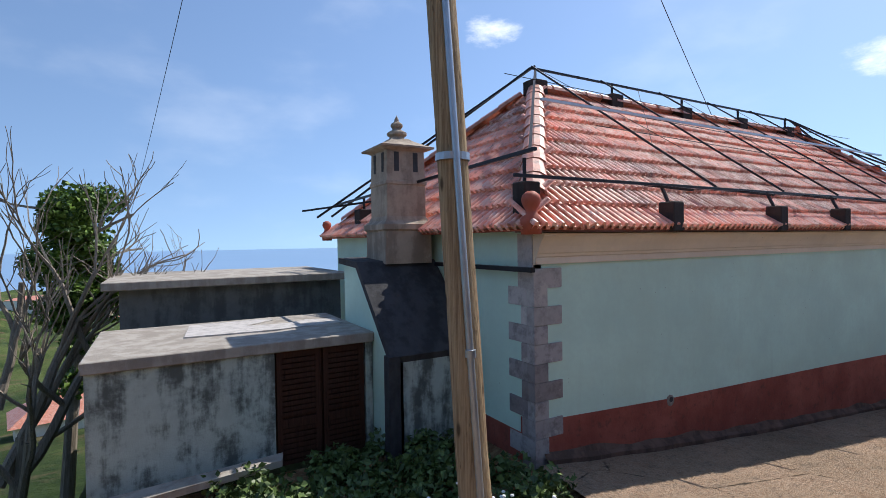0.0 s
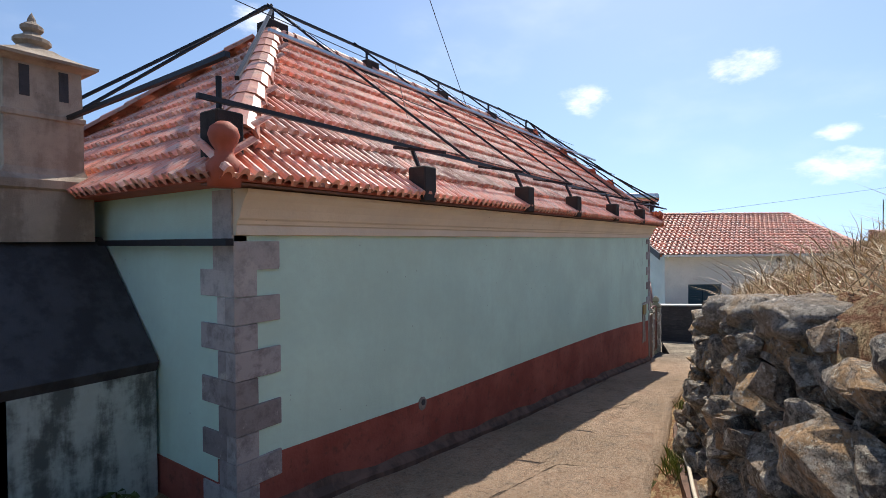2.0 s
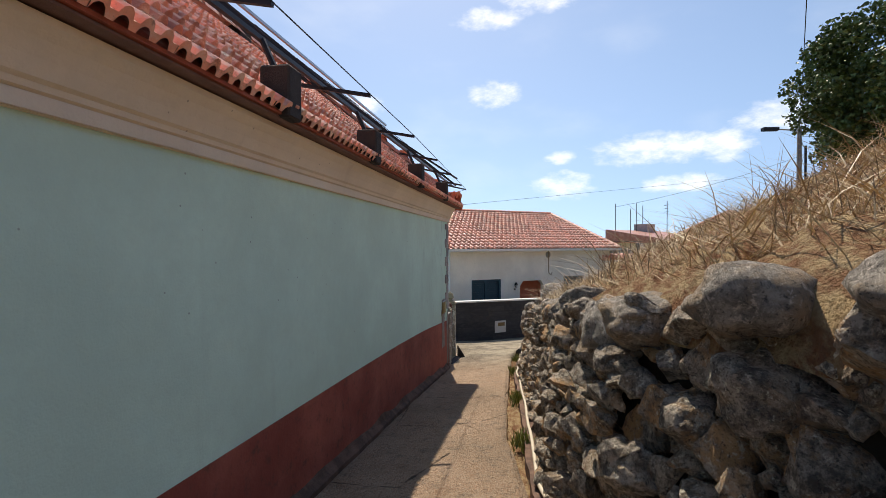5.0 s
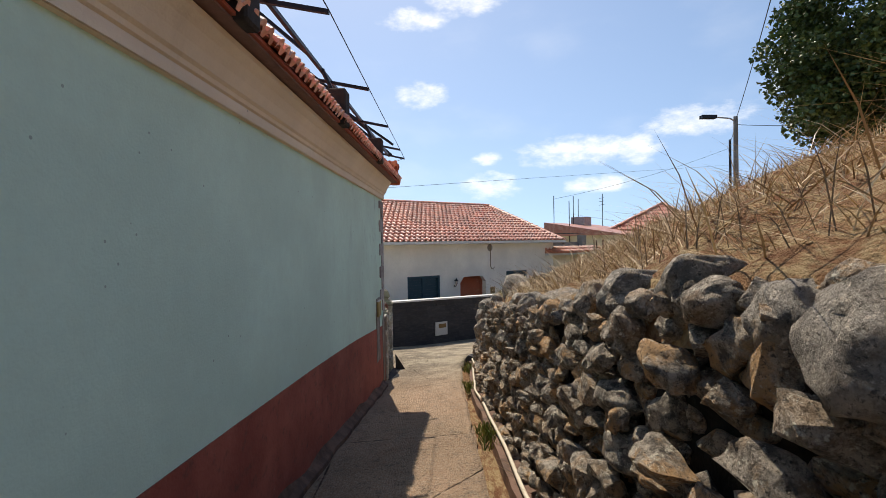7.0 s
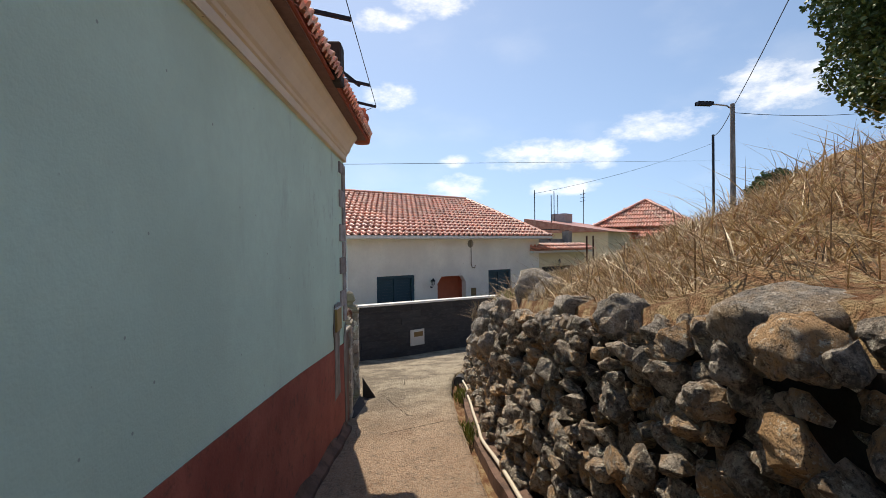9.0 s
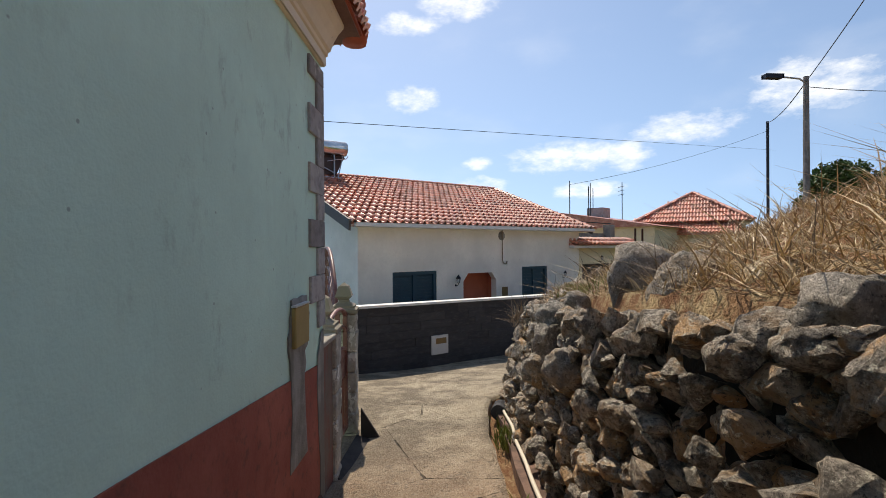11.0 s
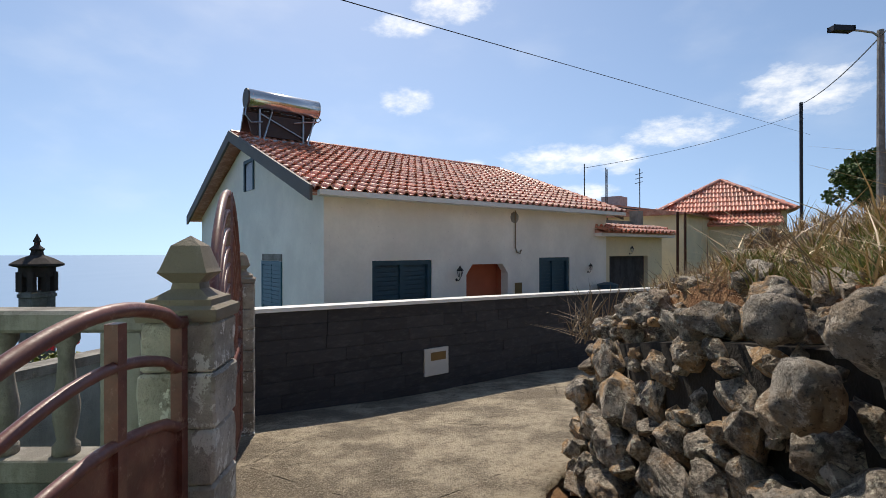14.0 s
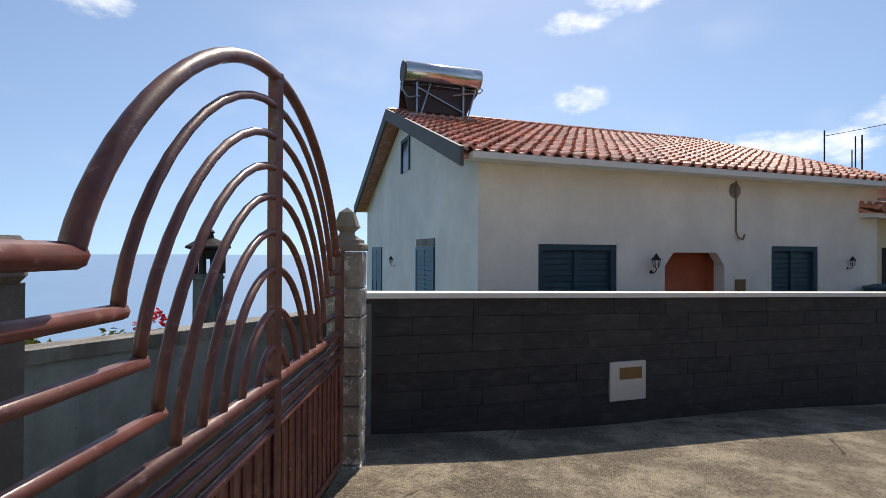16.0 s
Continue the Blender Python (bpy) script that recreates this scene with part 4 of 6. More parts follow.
for a, b in (((RX0, RY, TOPZ), (0.3, 0.4, 3.72)), ((RX0, RY, TOPZ + 0.05), (-0.75, 5.6 - 0.2, 3.2)), ((RX0 - 0.1, RY, TOPZ), (-0.3, 5.6 + 0.35, 3.25)),
             ((RX1 - 0.2, RY, TOPZ), (13.4, -0.1, 3.4)), ((RX1 - 0.2, RY, TOPZ), (13.4, 1.6, 3.6)), ((RX1 - 0.2, RY, TOPZ - 0.25), (12.9, -0.2, 3.5)),
             ((-0.25, -0.35, 3.58), (-0.35, 5.6, 3.45)), ((-0.9, 5.6 + 0.3, 3.35), (0.3, 5.6 - 1.2, 3.5))):
    part("brace_pipe", beam(a, b, 0.035, 0.035), MAT_PIPE, frame_thing)
blk = part("ballast_block", cube(-0.05, 0.28, 5.6 - 0.6, 5.6 - 0.3, 3.0, 3.35, bevel=0.012), MAT_BLOCK, frame_thing)
part("stub_post", tube([(0.1, 5.6 - 0.45, 3.3), (0.1, 5.6 - 0.45, 3.6)], 0.025, 6), MAT_PIPE, blk)
for k, f in enumerate((0.3, 0.6, 0.85)):
    y = RY - f * 2.2
    part("tension_wire", tube([slope_pt(0.9 + f * 1.2, y, 0.5), slope_pt(7.0, y, 0.42), slope_pt(12.6, y, 0.5)], 0.006, 4), MAT_WIRE, frame_thing)
for x0, x1 in ((2.5, 5.1), (5.1, 3.2), (6.4, 8.2), (8.4, 10.5)):
    part("tension_wire", tube([(x0, RY, TOPZ), (x1, 0.9, 3.75)], 0.005, 4), MAT_WIRE, frame_thing)
part("tip_wire", tube([(1.9, -0.52, 3.26), (7.0, -0.52, 3.26), (13.0, -0.4, 3.26), (13.3, 0.2, 3.1)], 0.0045, 4), MAT_WIRE, frame_thing)

# meter box
meter = thing("meter_box", pose(11.98, -0.03, 0.4), "ochre-painted meter box set in rough mortar on the wall", "meter box")
bm = bmesh.new()
rng = [(11.886, 0.711), (11.956, 0.719), (12.027, 0.712), (12.119, 0.721), (12.209, 0.714), (12.228, 0.649), (12.274, 0.588), (12.248, 0.489), (12.228, 0.378), (12.154, 0.348), (12.184, 0.258), (12.142, 0.176), (12.161999999999999, -0.05), (12.202, -0.35), (11.832, -0.35), (11.882, 0.0), (11.862, 0.273), (11.858, 0.324), (11.824, 0.406), (11.824, 0.489), (11.856, 0.524), (11.862, 0.601), (11.894, 0.655)]
part("mortar_patch", prism([(x, -0.014, z) for x, z in rng], (0, 0.012, 0)), MAT_CONCRETE, meter, "grey mortar patch")
part("box", cube(11.872, 12.165, -0.042, -0.012, 0.41, 0.665, bevel=0.006), MAT_METER, meter)
part("lid_edge", cube(11.868, 12.17, -0.046, -0.012, 0.667, 0.678), MAT_LETTER, meter)

# ---------- the black wall ----------
BO, BU, BV = Vector((20.6, 0, 0)), Vector((0.611, -0.792, 0)), Vector((0.792, 0.611, 0))
BWM = Matrix((BU, BV, Vector((0, 0, 1)))).transposed().to_4x4()
BWM.translation = BO
bwall = thing("boundary_wall", BWM, "black stone-clad boundary wall with a white coping", "wall")


def cope_z(u):
    return -0.235 - 0.0205 * (u + 2.2)


bm = bmesh.new()
prism([(-2.35, 0.03, -2.6), (9.5, 0.03, -3.6), (9.5, 0.03, cope_z(9.5) - 0.05), (-2.35, 0.03, cope_z(-2.35) - 0.05)], (0, 0.2, 0), bm)
part("wall_core", bm, MAT_BLOCK, bwall, local=True)
part("coping", prism([(-2.4, -0.04, cope_z(-2.4) - 0.055), (9.6, -0.04, cope_z(9.6) - 0.055), (9.6, -0.04, cope_z(9.6)), (-2.4, -0.04, cope_z(-2.4))], (0, 0.32, 0)), MAT_GUTTER, bwall, "white-painted coping", local=True)
ch = 0.195
blockm = mesh_of(cube(-0.5, 0.5, -0.5, 0.5, -0.5, 0.5, bevel=0.02), "cladding_stone", MAT_CLAD)
for k in range(9):
    u = -2.33 - random.uniform(0, 0.5)
    while u < 9.4:
        w = random.uniform(0.55, 0.95)
        u1 = min(9.45, u + w)
        u0 = max(-2.34, u)
        z1 = cope_z((u0 + u1) / 2) - 0.058 - k * ch
        if u1 - u0 > 0.05:
            ob = new("cladding_stone", blockm)
            ob.parent = bwall
            ob.matrix_local = Matrix.LocRotScale(((u0 + u1) / 2, 0.03 + random.uniform(-0.004, 0.004), z1 - ch / 2), Euler((0, math.atan(0.0205), 0)), (u1 - u0 - 0.004, 0.06, ch - 0.004))
        u = u1
box_l = thing("letterbox", BWM @ Matrix.Translation((0.95, 0, -1.4)), "pale metal letterbox built into the black wall", "letterbox")
part("body", cube(-0.26, 0.26, -0.03, 0.02, -0.2, 0.27, bevel=0.008), MAT_LETTER, box_l, local=True)
part("flap", cube(-0.13, 0.19, -0.038, -0.028, 0.06, 0.2), MAT_BRASS, box_l, "brass-brown flap", local=True)

# ---------- the pale house ----------
HO = Vector((22.48, 1.49, 0))
HM = BWM.copy()
HM.translation = HO
pale = thing("house", HM @ Matrix.Translation((0, 0, -2.3)), "off-white house with red tile gable roof and grey barge boards", "house")
PLACE[pale] = HM @ Matrix.Translation((0, 0, -2.3))
loc = lambda bm: (bm.transform(Matrix.Translation((0, 0, 2.3))), bm)[1]
FL, DP, EB, AZ = 9.55, 10.4, 1.75, 3.69      # front length, depth, eave, apex


def wall_with_holes(x0, x1, z0, z1, holes, y0, y1):
    """A straight wall of boxes round rectangular openings (x, x, z, z)."""
    bm = bmesh.new()
    cuts = sorted({x0, x1, *[h[0] for h in holes], *[h[1] for h in holes]})
    for a, b in zip(cuts, cuts[1:]):
        inside = [h for h in holes if h[0] <= a + 1e-6 and h[1] >= b - 1e-6]
        z = z0
        for h in sorted(inside, key=lambda q: q[2]):
            if h[2] > z + 1e-4:
                box(bm, a, b, y0, y1, z, h[2])
            z = h[3]
        if z < z1 - 1e-4:
            box(bm, a, b, y0, y1, z, z1)
    bmesh.ops.remove_doubles(bm, verts=bm.verts[:], dist=1e-4)
    return bm


HF = [(1.1, 2.68, -1.75, 0.33), (3.73, 5.16, -1.85, 0.2), (6.39, 7.72, -1.75, 0.34)]
part("wall_front", loc(wall_with_holes(0, FL, -2.6, EB, HF, 0, 0.25)), MAT_WHITE, pale, local=True)
gab = [(0, 0.25, -2.6), (0, DP, -4.5), (0, DP, EB), (0, DP / 2, AZ - 0.12), (0, 0.25, EB + 0.05)]
part("wall_gable", loc(prism([(0.0, y, z) for _, y, z in gab], (0.25, 0, 0))), MAT_WHITE, pale, local=True)
part("wall_gable", loc(prism([(FL - 0.25, y, z) for _, y, z in gab], (0.25, 0, 0))), MAT_WHITE, pale, local=True)
part("wall_back", loc(cube(0.25, FL - 0.25, DP - 0.25, DP, -4.5, EB)), MAT_WHITE, pale, local=True)
for n_, (a, b, z0, z1) in enumerate(HF):
    if n_ == 1:
        niche = part("porch_niche", loc(wall_with_holes(a - 0.1, b + 0.1, z0, z1 + 0.1, [], 0.45, 0.55)), MAT_ORANGE, pale, "orange-rendered porch recess", local=True)
        bm = bmesh.new()
        box(bm, a - 0.1, a - 0.003, 0.252, 0.45, z0, z1), box(bm, b + 0.003, b + 0.1, 0.252, 0.45, z0, z1), box(bm, a, b, 0.252, 0.45, z1 + 0.003, z1 + 0.1)
        part("reveal", loc(bm), MAT_ORANGE, niche, local=True)
        for q in (prism([(a, 0.0, z1), (a + 0.2, 0.0, z1), (a, 0.0, z1 - 0.25)], (0, 0.2, 0)), prism([(b, 0.0, z1), (b, 0.0, z1 - 0.25), (b - 0.2, 0.0, z1)], (0, 0.2, 0))):
            part("corner_fillet", loc(q), MAT_WHITE, niche, local=True)
        continue
    win = part("window", loc(cube(a, b, 0.13, 0.17, z0, z1)), MAT_NAVY, pale, "closed navy shutters", local=True)
    bm = bmesh.new()
    box(bm, a, a + 0.1, 0.03, 0.14, z0, z1), box(bm, b - 0.1, b, 0.03, 0.14, z0, z1), box(bm, a + 0.1, b - 0.1, 0.03, 0.14, z1 - 0.1, z1)
    box(bm, (a + b) / 2 - 0.05, (a + b) / 2 + 0.05, 0.06, 0.14, z0, z1 - 0.1)
    part("frame", loc(bm), MAT_NAVY, win, local=True)
    for k in range(11):
        z = z1 - 0.16 - k * 0.1
        for u0, u1 in ((a + 0.11, (a + b) / 2 - 0.06), ((a + b) / 2 + 0.06, b - 0.11)):
            part("slat", loc(cube(u0, u1, 0.10, 0.125, z - 0.08, z)), MAT_NAVY, win, local=True)
for y0, y1, z0, z1, mt in ((2.3, 3.68, -1.7, 0.3, MAT_TEALDOOR), (7.7, 9.25, -1.7, 0.33, MAT_TEALDOOR), (4.35, 5.2, 2.2, 3.05, MAT_GLASS)):
    win = part("window", loc(cube(-0.015, 0.03, y0, y1, z0, z1)), mt, pale, local=True)
    bm = bmesh.new()
    for q in ((y0, y0 + 0.09, z0, z1), (y1 - 0.09, y1, z0, z1), (y0 + 0.09, y1 - 0.09, z1 - 0.09, z1), ((y0 + y1) / 2 - 0.03, (y0 + y1) / 2 + 0.03, z0, z1 - 0.09))[: 3 if mt is MAT_GLASS else 4]:
        box(bm, -0.04, 0.0, q[0], q[1], q[2], q[3])
    part("frame", loc(bm), MAT_NAVY if mt is MAT_GLASS else mt, win, local=True)
    if mt is MAT_TEALDOOR:
        for k in range(10):
            part("slat", loc(cube(-0.035, 0.0, y0 + 0.1, y1 - 0.1, z1 - 0.2 - k * 0.1, z1 - 0.12 - k * 0.1)), mt, win, local=True)
part("lintel_patch", loc(cube(-0.02, 0.0, 2.3, 3.68, 0.31, 0.47)), MAT_CONCRETE, pale, local=True)
sz = (AZ - EB) / (DP / 2)
SOV, GOV = 0.32, 0.38


def slope_z(y):
    return EB + 0.08 + sz * (y if y < DP / 2 else DP - y)


proof = part("roof", loc(prism([(-GOV, -SOV, slope_z(-SOV)), (-GOV, DP / 2, slope_z(DP / 2)), (-GOV, DP + SOV, slope_z(DP + SOV)), (-GOV, DP + SOV, slope_z(DP + SOV) - 0.1), (-GOV, DP / 2, slope_z(DP / 2) - 0.1), (-GOV, -SOV, slope_z(-SOV) - 0.1)], (FL + 2 * GOV, 0, 0))), MAT_TILE2, pale, local=True)
for x in (-GOV - 0.06, FL + GOV):
    for ya, yb in ((-SOV - 0.02, DP / 2), (DP + SOV + 0.02, DP / 2)):
        q = [(x, ya, slope_z(ya) - 0.2), (x, yb, slope_z(yb) - 0.2), (x, yb, slope_z(yb) + 0.1), (x, ya, slope_z(ya) + 0.1)]
        part("barge_board", loc(prism(q, (0.06, 0, 0))), MAT_GREYTRIM, pale, "grey-painted barge board", local=True)
part("gutter", loc(prism([(-GOV + 0.1, -SOV - 0.14, 1.62), (-GOV + 0.1, -SOV, 1.60), (-GOV + 0.1, -SOV, 1.71), (-GOV + 0.1, -SOV - 0.14, 1.72)], (FL + 2 * GOV - 0.1, 0, 0))), MAT_GUTTER, pale, "white eave gutter", local=True)
part("soffit", loc(cube(-GOV, FL + GOV, -SOV, 0.0, 1.64, 1.67)), MAT_WHITE, pale, local=True)
part("downpipe", loc(tube([(5.42, -0.03, 1.6), (5.42, -0.03, 0.62), (5.46, -0.04, 0.5), (5.58, -0.04, 0.46), (5.63, -0.04, 0.56)], 0.018, 6)), MAT_TWIG, pale, "thin rusty pipe on the wall", local=True)
part("stain_patch", loc(loft([(0.16, 0), (0.13, 0.006)], 9, Matrix.Translation((5.42, 0, 1.42)) @ Matrix.Rotation(radians(90), 4, "X"))), MAT_CONCRETE, pale, local=True)
part("meter_door", loc(cube(5.42, 5.68, -0.02, 0.02, -0.62, -0.32)), MAT_BRASS, pale, local=True)
tile2 = tile_mesh("roof_tile", 0.25, 0.44, 0.085, MAT_TILE2, True)
ztop = slope_z(DP / 2)
pinv = Matrix.Translation((0, 0, 2.3))
roof_slope((-GOV, -SOV - 0.06, slope_z(-SOV)), (FL + GOV, -SOV - 0.06, slope_z(-SOV)), (-GOV, DP / 2, ztop), (FL + GOV, DP / 2, ztop), 300, tile2, proof, pinv, 0.25, 0.39)


def caps_local(parent, a, b, r, step, material):
    saved = PLACE[pale]
    PLACE[pale] = Matrix.Translation((0, 0, -2.3))
    caps(parent, a, b, r, step, material)
    PLACE[pale] = saved


caps_local(proof, (-GOV, DP / 2, ztop + 0.03), (FL + GOV, DP / 2, ztop + 0.03), 0.14, 0.38, MAT_TILE2)
caps_local(proof, (FL + GOV - 0.05, -SOV, slope_z(-SOV) + 0.05), (FL + GOV - 0.05, DP / 2, ztop + 0.05), 0.12, 0.38, MAT_TILE2)


def wall_lantern(m):
    ob = thing("wall_lantern", m, "black cast-iron wall lantern with clear panes", "lantern", "lanterns on the pale house")
    part("bracket", tube([(0, 0, 0), (0, -0.1, -0.02), (0, -0.17, 0.05), (0, -0.17, 0.1)], 0.013, 6), MAT_PIPE, ob, local=True)
    part("back_plate", loft([(0.05, -0.01), (0.045, 0.01)], 8, Matrix.Rotation(radians(90), 4, "X")), MAT_PIPE, ob, local=True)
    part("glass", loft([(0.05, 0.1), (0.085, 0.28)], 6, Matrix.Translation((0, -0.17, 0))), MAT_LETTER, ob, local=True)
    part("cap", loft([(0.10, 0.28), (0.11, 0.3), (0.05, 0.37), (0.02, 0.42), (0.0, 0.45)], 6, Matrix.Translation((0, -0.17, 0))), MAT_PIPE, ob, local=True)
    bm = bmesh.new()
    for k in range(6):
        t = math.pi * 2 * (k + 0.5) / 6
        tube([(0.052 * math.cos(t), -0.17 + 0.052 * math.sin(t), 0.1), (0.087 * math.cos(t), -0.17 + 0.087 * math.sin(t), 0.28)], 0.008, 4, bm)
    part("cage", bm, MAT_PIPE, ob, local=True)
    return ob


lan = wall_lantern(HM @ Matrix.Translation((3.42, 0, -0.16)) @ Matrix.Scale(0.78, 4))
copy_thing(lan, HM @ Matrix.Translation((8.6, 0, -0.12)) @ Matrix.Scale(0.78, 4))
copy_thing(lan, HM @ Matrix.Translation((0, 6.0, -0.2)) @ Matrix.Rotation(radians(-90), 4, "Z") @ Matrix.Scale(0.78, 4))

# solar water heater on the ridge
solar = thing("solar_water_heater", HM @ Matrix.Translation((0.9, 4.9, slope_z(4.9))), "solar water heater with a stainless tank on the ridge", "water heater")
PLACE[solar] = HM
sp = Matrix.Translation((-0.9, -4.9, -slope_z(4.9)))
sl_ = lambda bm: (bm.transform(sp), bm)[1]
tank = part("tank", sl_(loft([(0.2, -1.04), (0.265, -1.02), (0.265, 1.02), (0.2, 1.04)], 24, Matrix.Translation((0.94, 4.75, 4.72)) @ Matrix.Rotation(radians(90), 4, "Y"))), MAT_TANK, solar, "shiny stainless tank", smooth=True, local=True)
part("end_cap", sl_(loft([(0.27, -1.055), (0.27, -1.01)], 24, Matrix.Translation((0.94, 4.75, 4.72)) @ Matrix.Rotation(radians(90), 4, "Y"))), MAT_GREYTRIM, tank, local=True)
part("panel", sl_(prism([(-0.15, 4.75, 4.38), (1.95, 4.75, 4.38), (1.75, 5.9, 3.78), (0.05, 5.9, 3.78)], (0, 0.05, 0.08))), MAT_PANEL, solar, "dark collector panel", local=True)
part("panel_skirt", sl_(prism([(-0.1, 4.74, 4.36), (1.9, 4.74, 4.36), (1.6, 4.74, 3.75), (0.05, 4.74, 3.75)], (0, 0.03, 0))), MAT_PANEL, solar, local=True)
for x in (0.25, 1.5):
    part("leg", sl_(beam((x, 4.7, slope_z(4.7)), (x, 4.7, 4.5), 0.05, 0.05)), MAT_GALV, solar, local=True)
    part("leg", sl_(beam((x, 4.45, slope_z(4.45)), (x + 0.35, 4.7, 4.45), 0.03, 0.03)), MAT_GALV, solar, local=True)
part("cross_brace", sl_(beam((0.25, 4.68, 4.35), (1.5, 4.68, 3.8), 0.03, 0.03)), MAT_GALV, solar, local=True)
part("foot_rail", sl_(beam((0.0, 4.55, slope_z(4.55) + 0.08), (1.75, 4.55, slope_z(4.55) + 0.08), 0.05, 0.05)), MAT_GALV, solar, local=True)
part("hose", sl_(tube([(-0.1, 4.7, 4.5), (-0.15, 4.66, 4.25), (0.0, 4.62, 4.05), (0.3, 4.6, 4.1)], 0.018, 5)), MAT_GALV, solar, local=True)
part("hose", sl_(tube([(1.95, 4.7, 4.52), (2.05, 4.68, 4.44), (1.95, 4.66, 4.35), (1.6, 4.64, 4.3), (1.2, 4.62, 4.2)], 0.018, 5)), MAT_GALV, solar, local=True)

# garage wing beside the pale house
wing = thing("garage", HM @ Matrix.Translation((11.3, 0, -2.3)), "low cream garage wing with a tiled porch edge", "garage")
PLACE[wing] = HM @ Matrix.Translation((11.3, 0, -2.3))
wl = lambda bm: (bm.transform(Matrix.Translation((-11.3, 0, 2.3))), bm)[1]
part("wall_front", wl(wall_with_holes(9.56, 13.2, -3.2, 1.0, [(9.95, 12.25, -2.4, 0.34)], 0.15, 0.4)), MAT_YELLOW, wing, local=True)
part("wall_side", wl(cube(13.0, 13.2, 0.4, 6, -3.2, 1.0)), MAT_YELLOW, wing, local=True)
part("flat_roof", wl(cube(9.56, 13.2, 0.15, 6, 1.0, 1.2)), MAT_CONCRETE, wing, local=True)
part("door", wl(cube(9.95, 12.25, 0.3, 0.36, -2.4, 0.34)), MAT_SOOT, wing, "dark garage door", local=True)
part("porch_slab", wl(cube(8.95, 13.4, -0.25, 0.15, 0.98, 1.08)), MAT_GUTTER, wing, local=True)
porch = part("porch_roof", wl(prism([(8.95, -0.3, 1.08), (8.95, 0.2, 1.27), (8.95, 0.2, 1.08)], (4.45, 0, 0))), MAT_TILE2, wing, local=True)
roof_slope((8.95, -0.34, 1.1), (13.4, -0.34, 1.1), (8.95, 0.2, 1.3), (13.4, 0.2, 1.3), 60, tile2, porch, Matrix.Translation((-11.3, 0, 2.3)), 0.25, 0.39)
part("parapet", wl(cube(10.2, 13.2, 1.2, 1.4, 1.2, 1.62)), MAT_CONCRETE, wing, local=True)
part("corner_pier", wl(cube(12.9, 13.25, 0.9, 1.25, 1.2, 2.0)), MAT_CONCRETE, wing, local=True)
part("corner_pier", wl(cube(10.0, 10.2, 0.9, 1.2, 1.2, 2.1)), MAT_CONCRETE, wing, local=True)
part("hand_rail", wl(tube([(10.1, 1.0, 2.1), (13.1, 1.0, 2.05)], 0.02, 6)), MAT_PIPE, wing, local=True)
copy_thing(lan, HM @ Matrix.Translation((11.1, 0.15, 0.42)) @ Matrix.Scale(0.78, 4))
bin_ = thing("water_butt", HM @ Matrix.Translation((9.1, -0.35, -2.3)), "dark blue plastic bin beside the garage door", "bin")
part("body", loft([(0.25, 0), (0.3, 1.65), (0.3, 1.75)], 14), MAT_NAVY, bin_, local=True)
part("lid", loft([(0.32, 1.75), (0.32, 1.8), (0.1, 1.86)], 14), MAT_NAVY, bin_, local=True)

# ---------- far house with the pyramid roof ----------


def far_house(m, w, d, wall_h, roof_h, ov, wall_mat, tmat, label, group=""):
    ob = thing("house", m, label, "house", group)
    part("wall", cube(-w / 2, w / 2, -d / 2, d / 2, -3, wall_h), wall_mat, ob, local=True)
    r = max(0.0, (w - d) / 2)
    bm = bmesh.new()
    vs = [bm.verts.new(p) for p in ((-w / 2 - ov, -d / 2 - ov, wall_h), (w / 2 + ov, -d / 2 - ov, wall_h), (w / 2 + ov, d / 2 + ov, wall_h), (-w / 2 - ov, d / 2 + ov, wall_h), (-r - 0.01, 0, wall_h + roof_h), (r + 0.01, 0, wall_h + roof_h))]
    for f in ((0, 1, 5, 4), (1, 2, 5), (2, 3, 4, 5), (3, 0, 4), (3, 2, 1, 0)):
        bm.faces.new([vs[i] for i in f])
    return ob, part("roof", bm, tmat, ob, local=True)


CM = Matrix.Translation((39.2, -15.8, 0)) @ Matrix.Rotation(radians(-28), 4, "Z")
cottage, croof = far_house(CM, 5.3, 5.3, 2.35, 1.85, 0.35, MAT_YELLOW, MAT_TILE2, "yellow house with a red tiled pyramid roof")
PLACE[cottage] = CM
ctile = tile_mesh("roof_tile", 0.33, 0.55, 0.05, MAT_TILE2)
hw = 2.65 + 0.35
for k in range(4):
    q = Matrix.Rotation(radians(90 * k), 4, "Z")
    roof_slope(q @ Vector((-hw, -hw, 2.37)), q @ Vector((hw, -hw, 2.37)), q @ Vector((0, 0, 4.22)), q @ Vector((0, 0, 4.22)), 40, ctile, croof, Matrix(), 0.33, 0.5)
    a, b = q @ Vector((-hw, -hw, 2.42)), q @ Vector((0, 0, 4.24))
    caps(croof, CM @ a, CM @ b, 0.16, 0.5, MAT_TILE2, "hip_tile")
part("window", cube(-1.7, -0.6, -2.71, -2.63, 0.2, 1.4), MAT_GLASS, cottage, local=True)
cporch = part("porch_roof", prism([(-hw - 1.1, -2.2, 1.70), (-hw + 0.34, -2.2, 2.28), (-hw + 0.34, -2.2, 1.62), (-hw - 1.1, -2.2, 1.62)], (0, 7.4, 0)), MAT_TILE2, cottage, "lower lean-to roof of red tiles", local=True)
roof_slope((-hw - 1.12, 5.2, 1.72), (-hw - 1.12, -2.2, 1.72), (-hw + 0.34, 5.2, 2.3), (-hw + 0.34, -2.2, 2.3), 40, ctile, cporch, Matrix(), 0.33, 0.5)
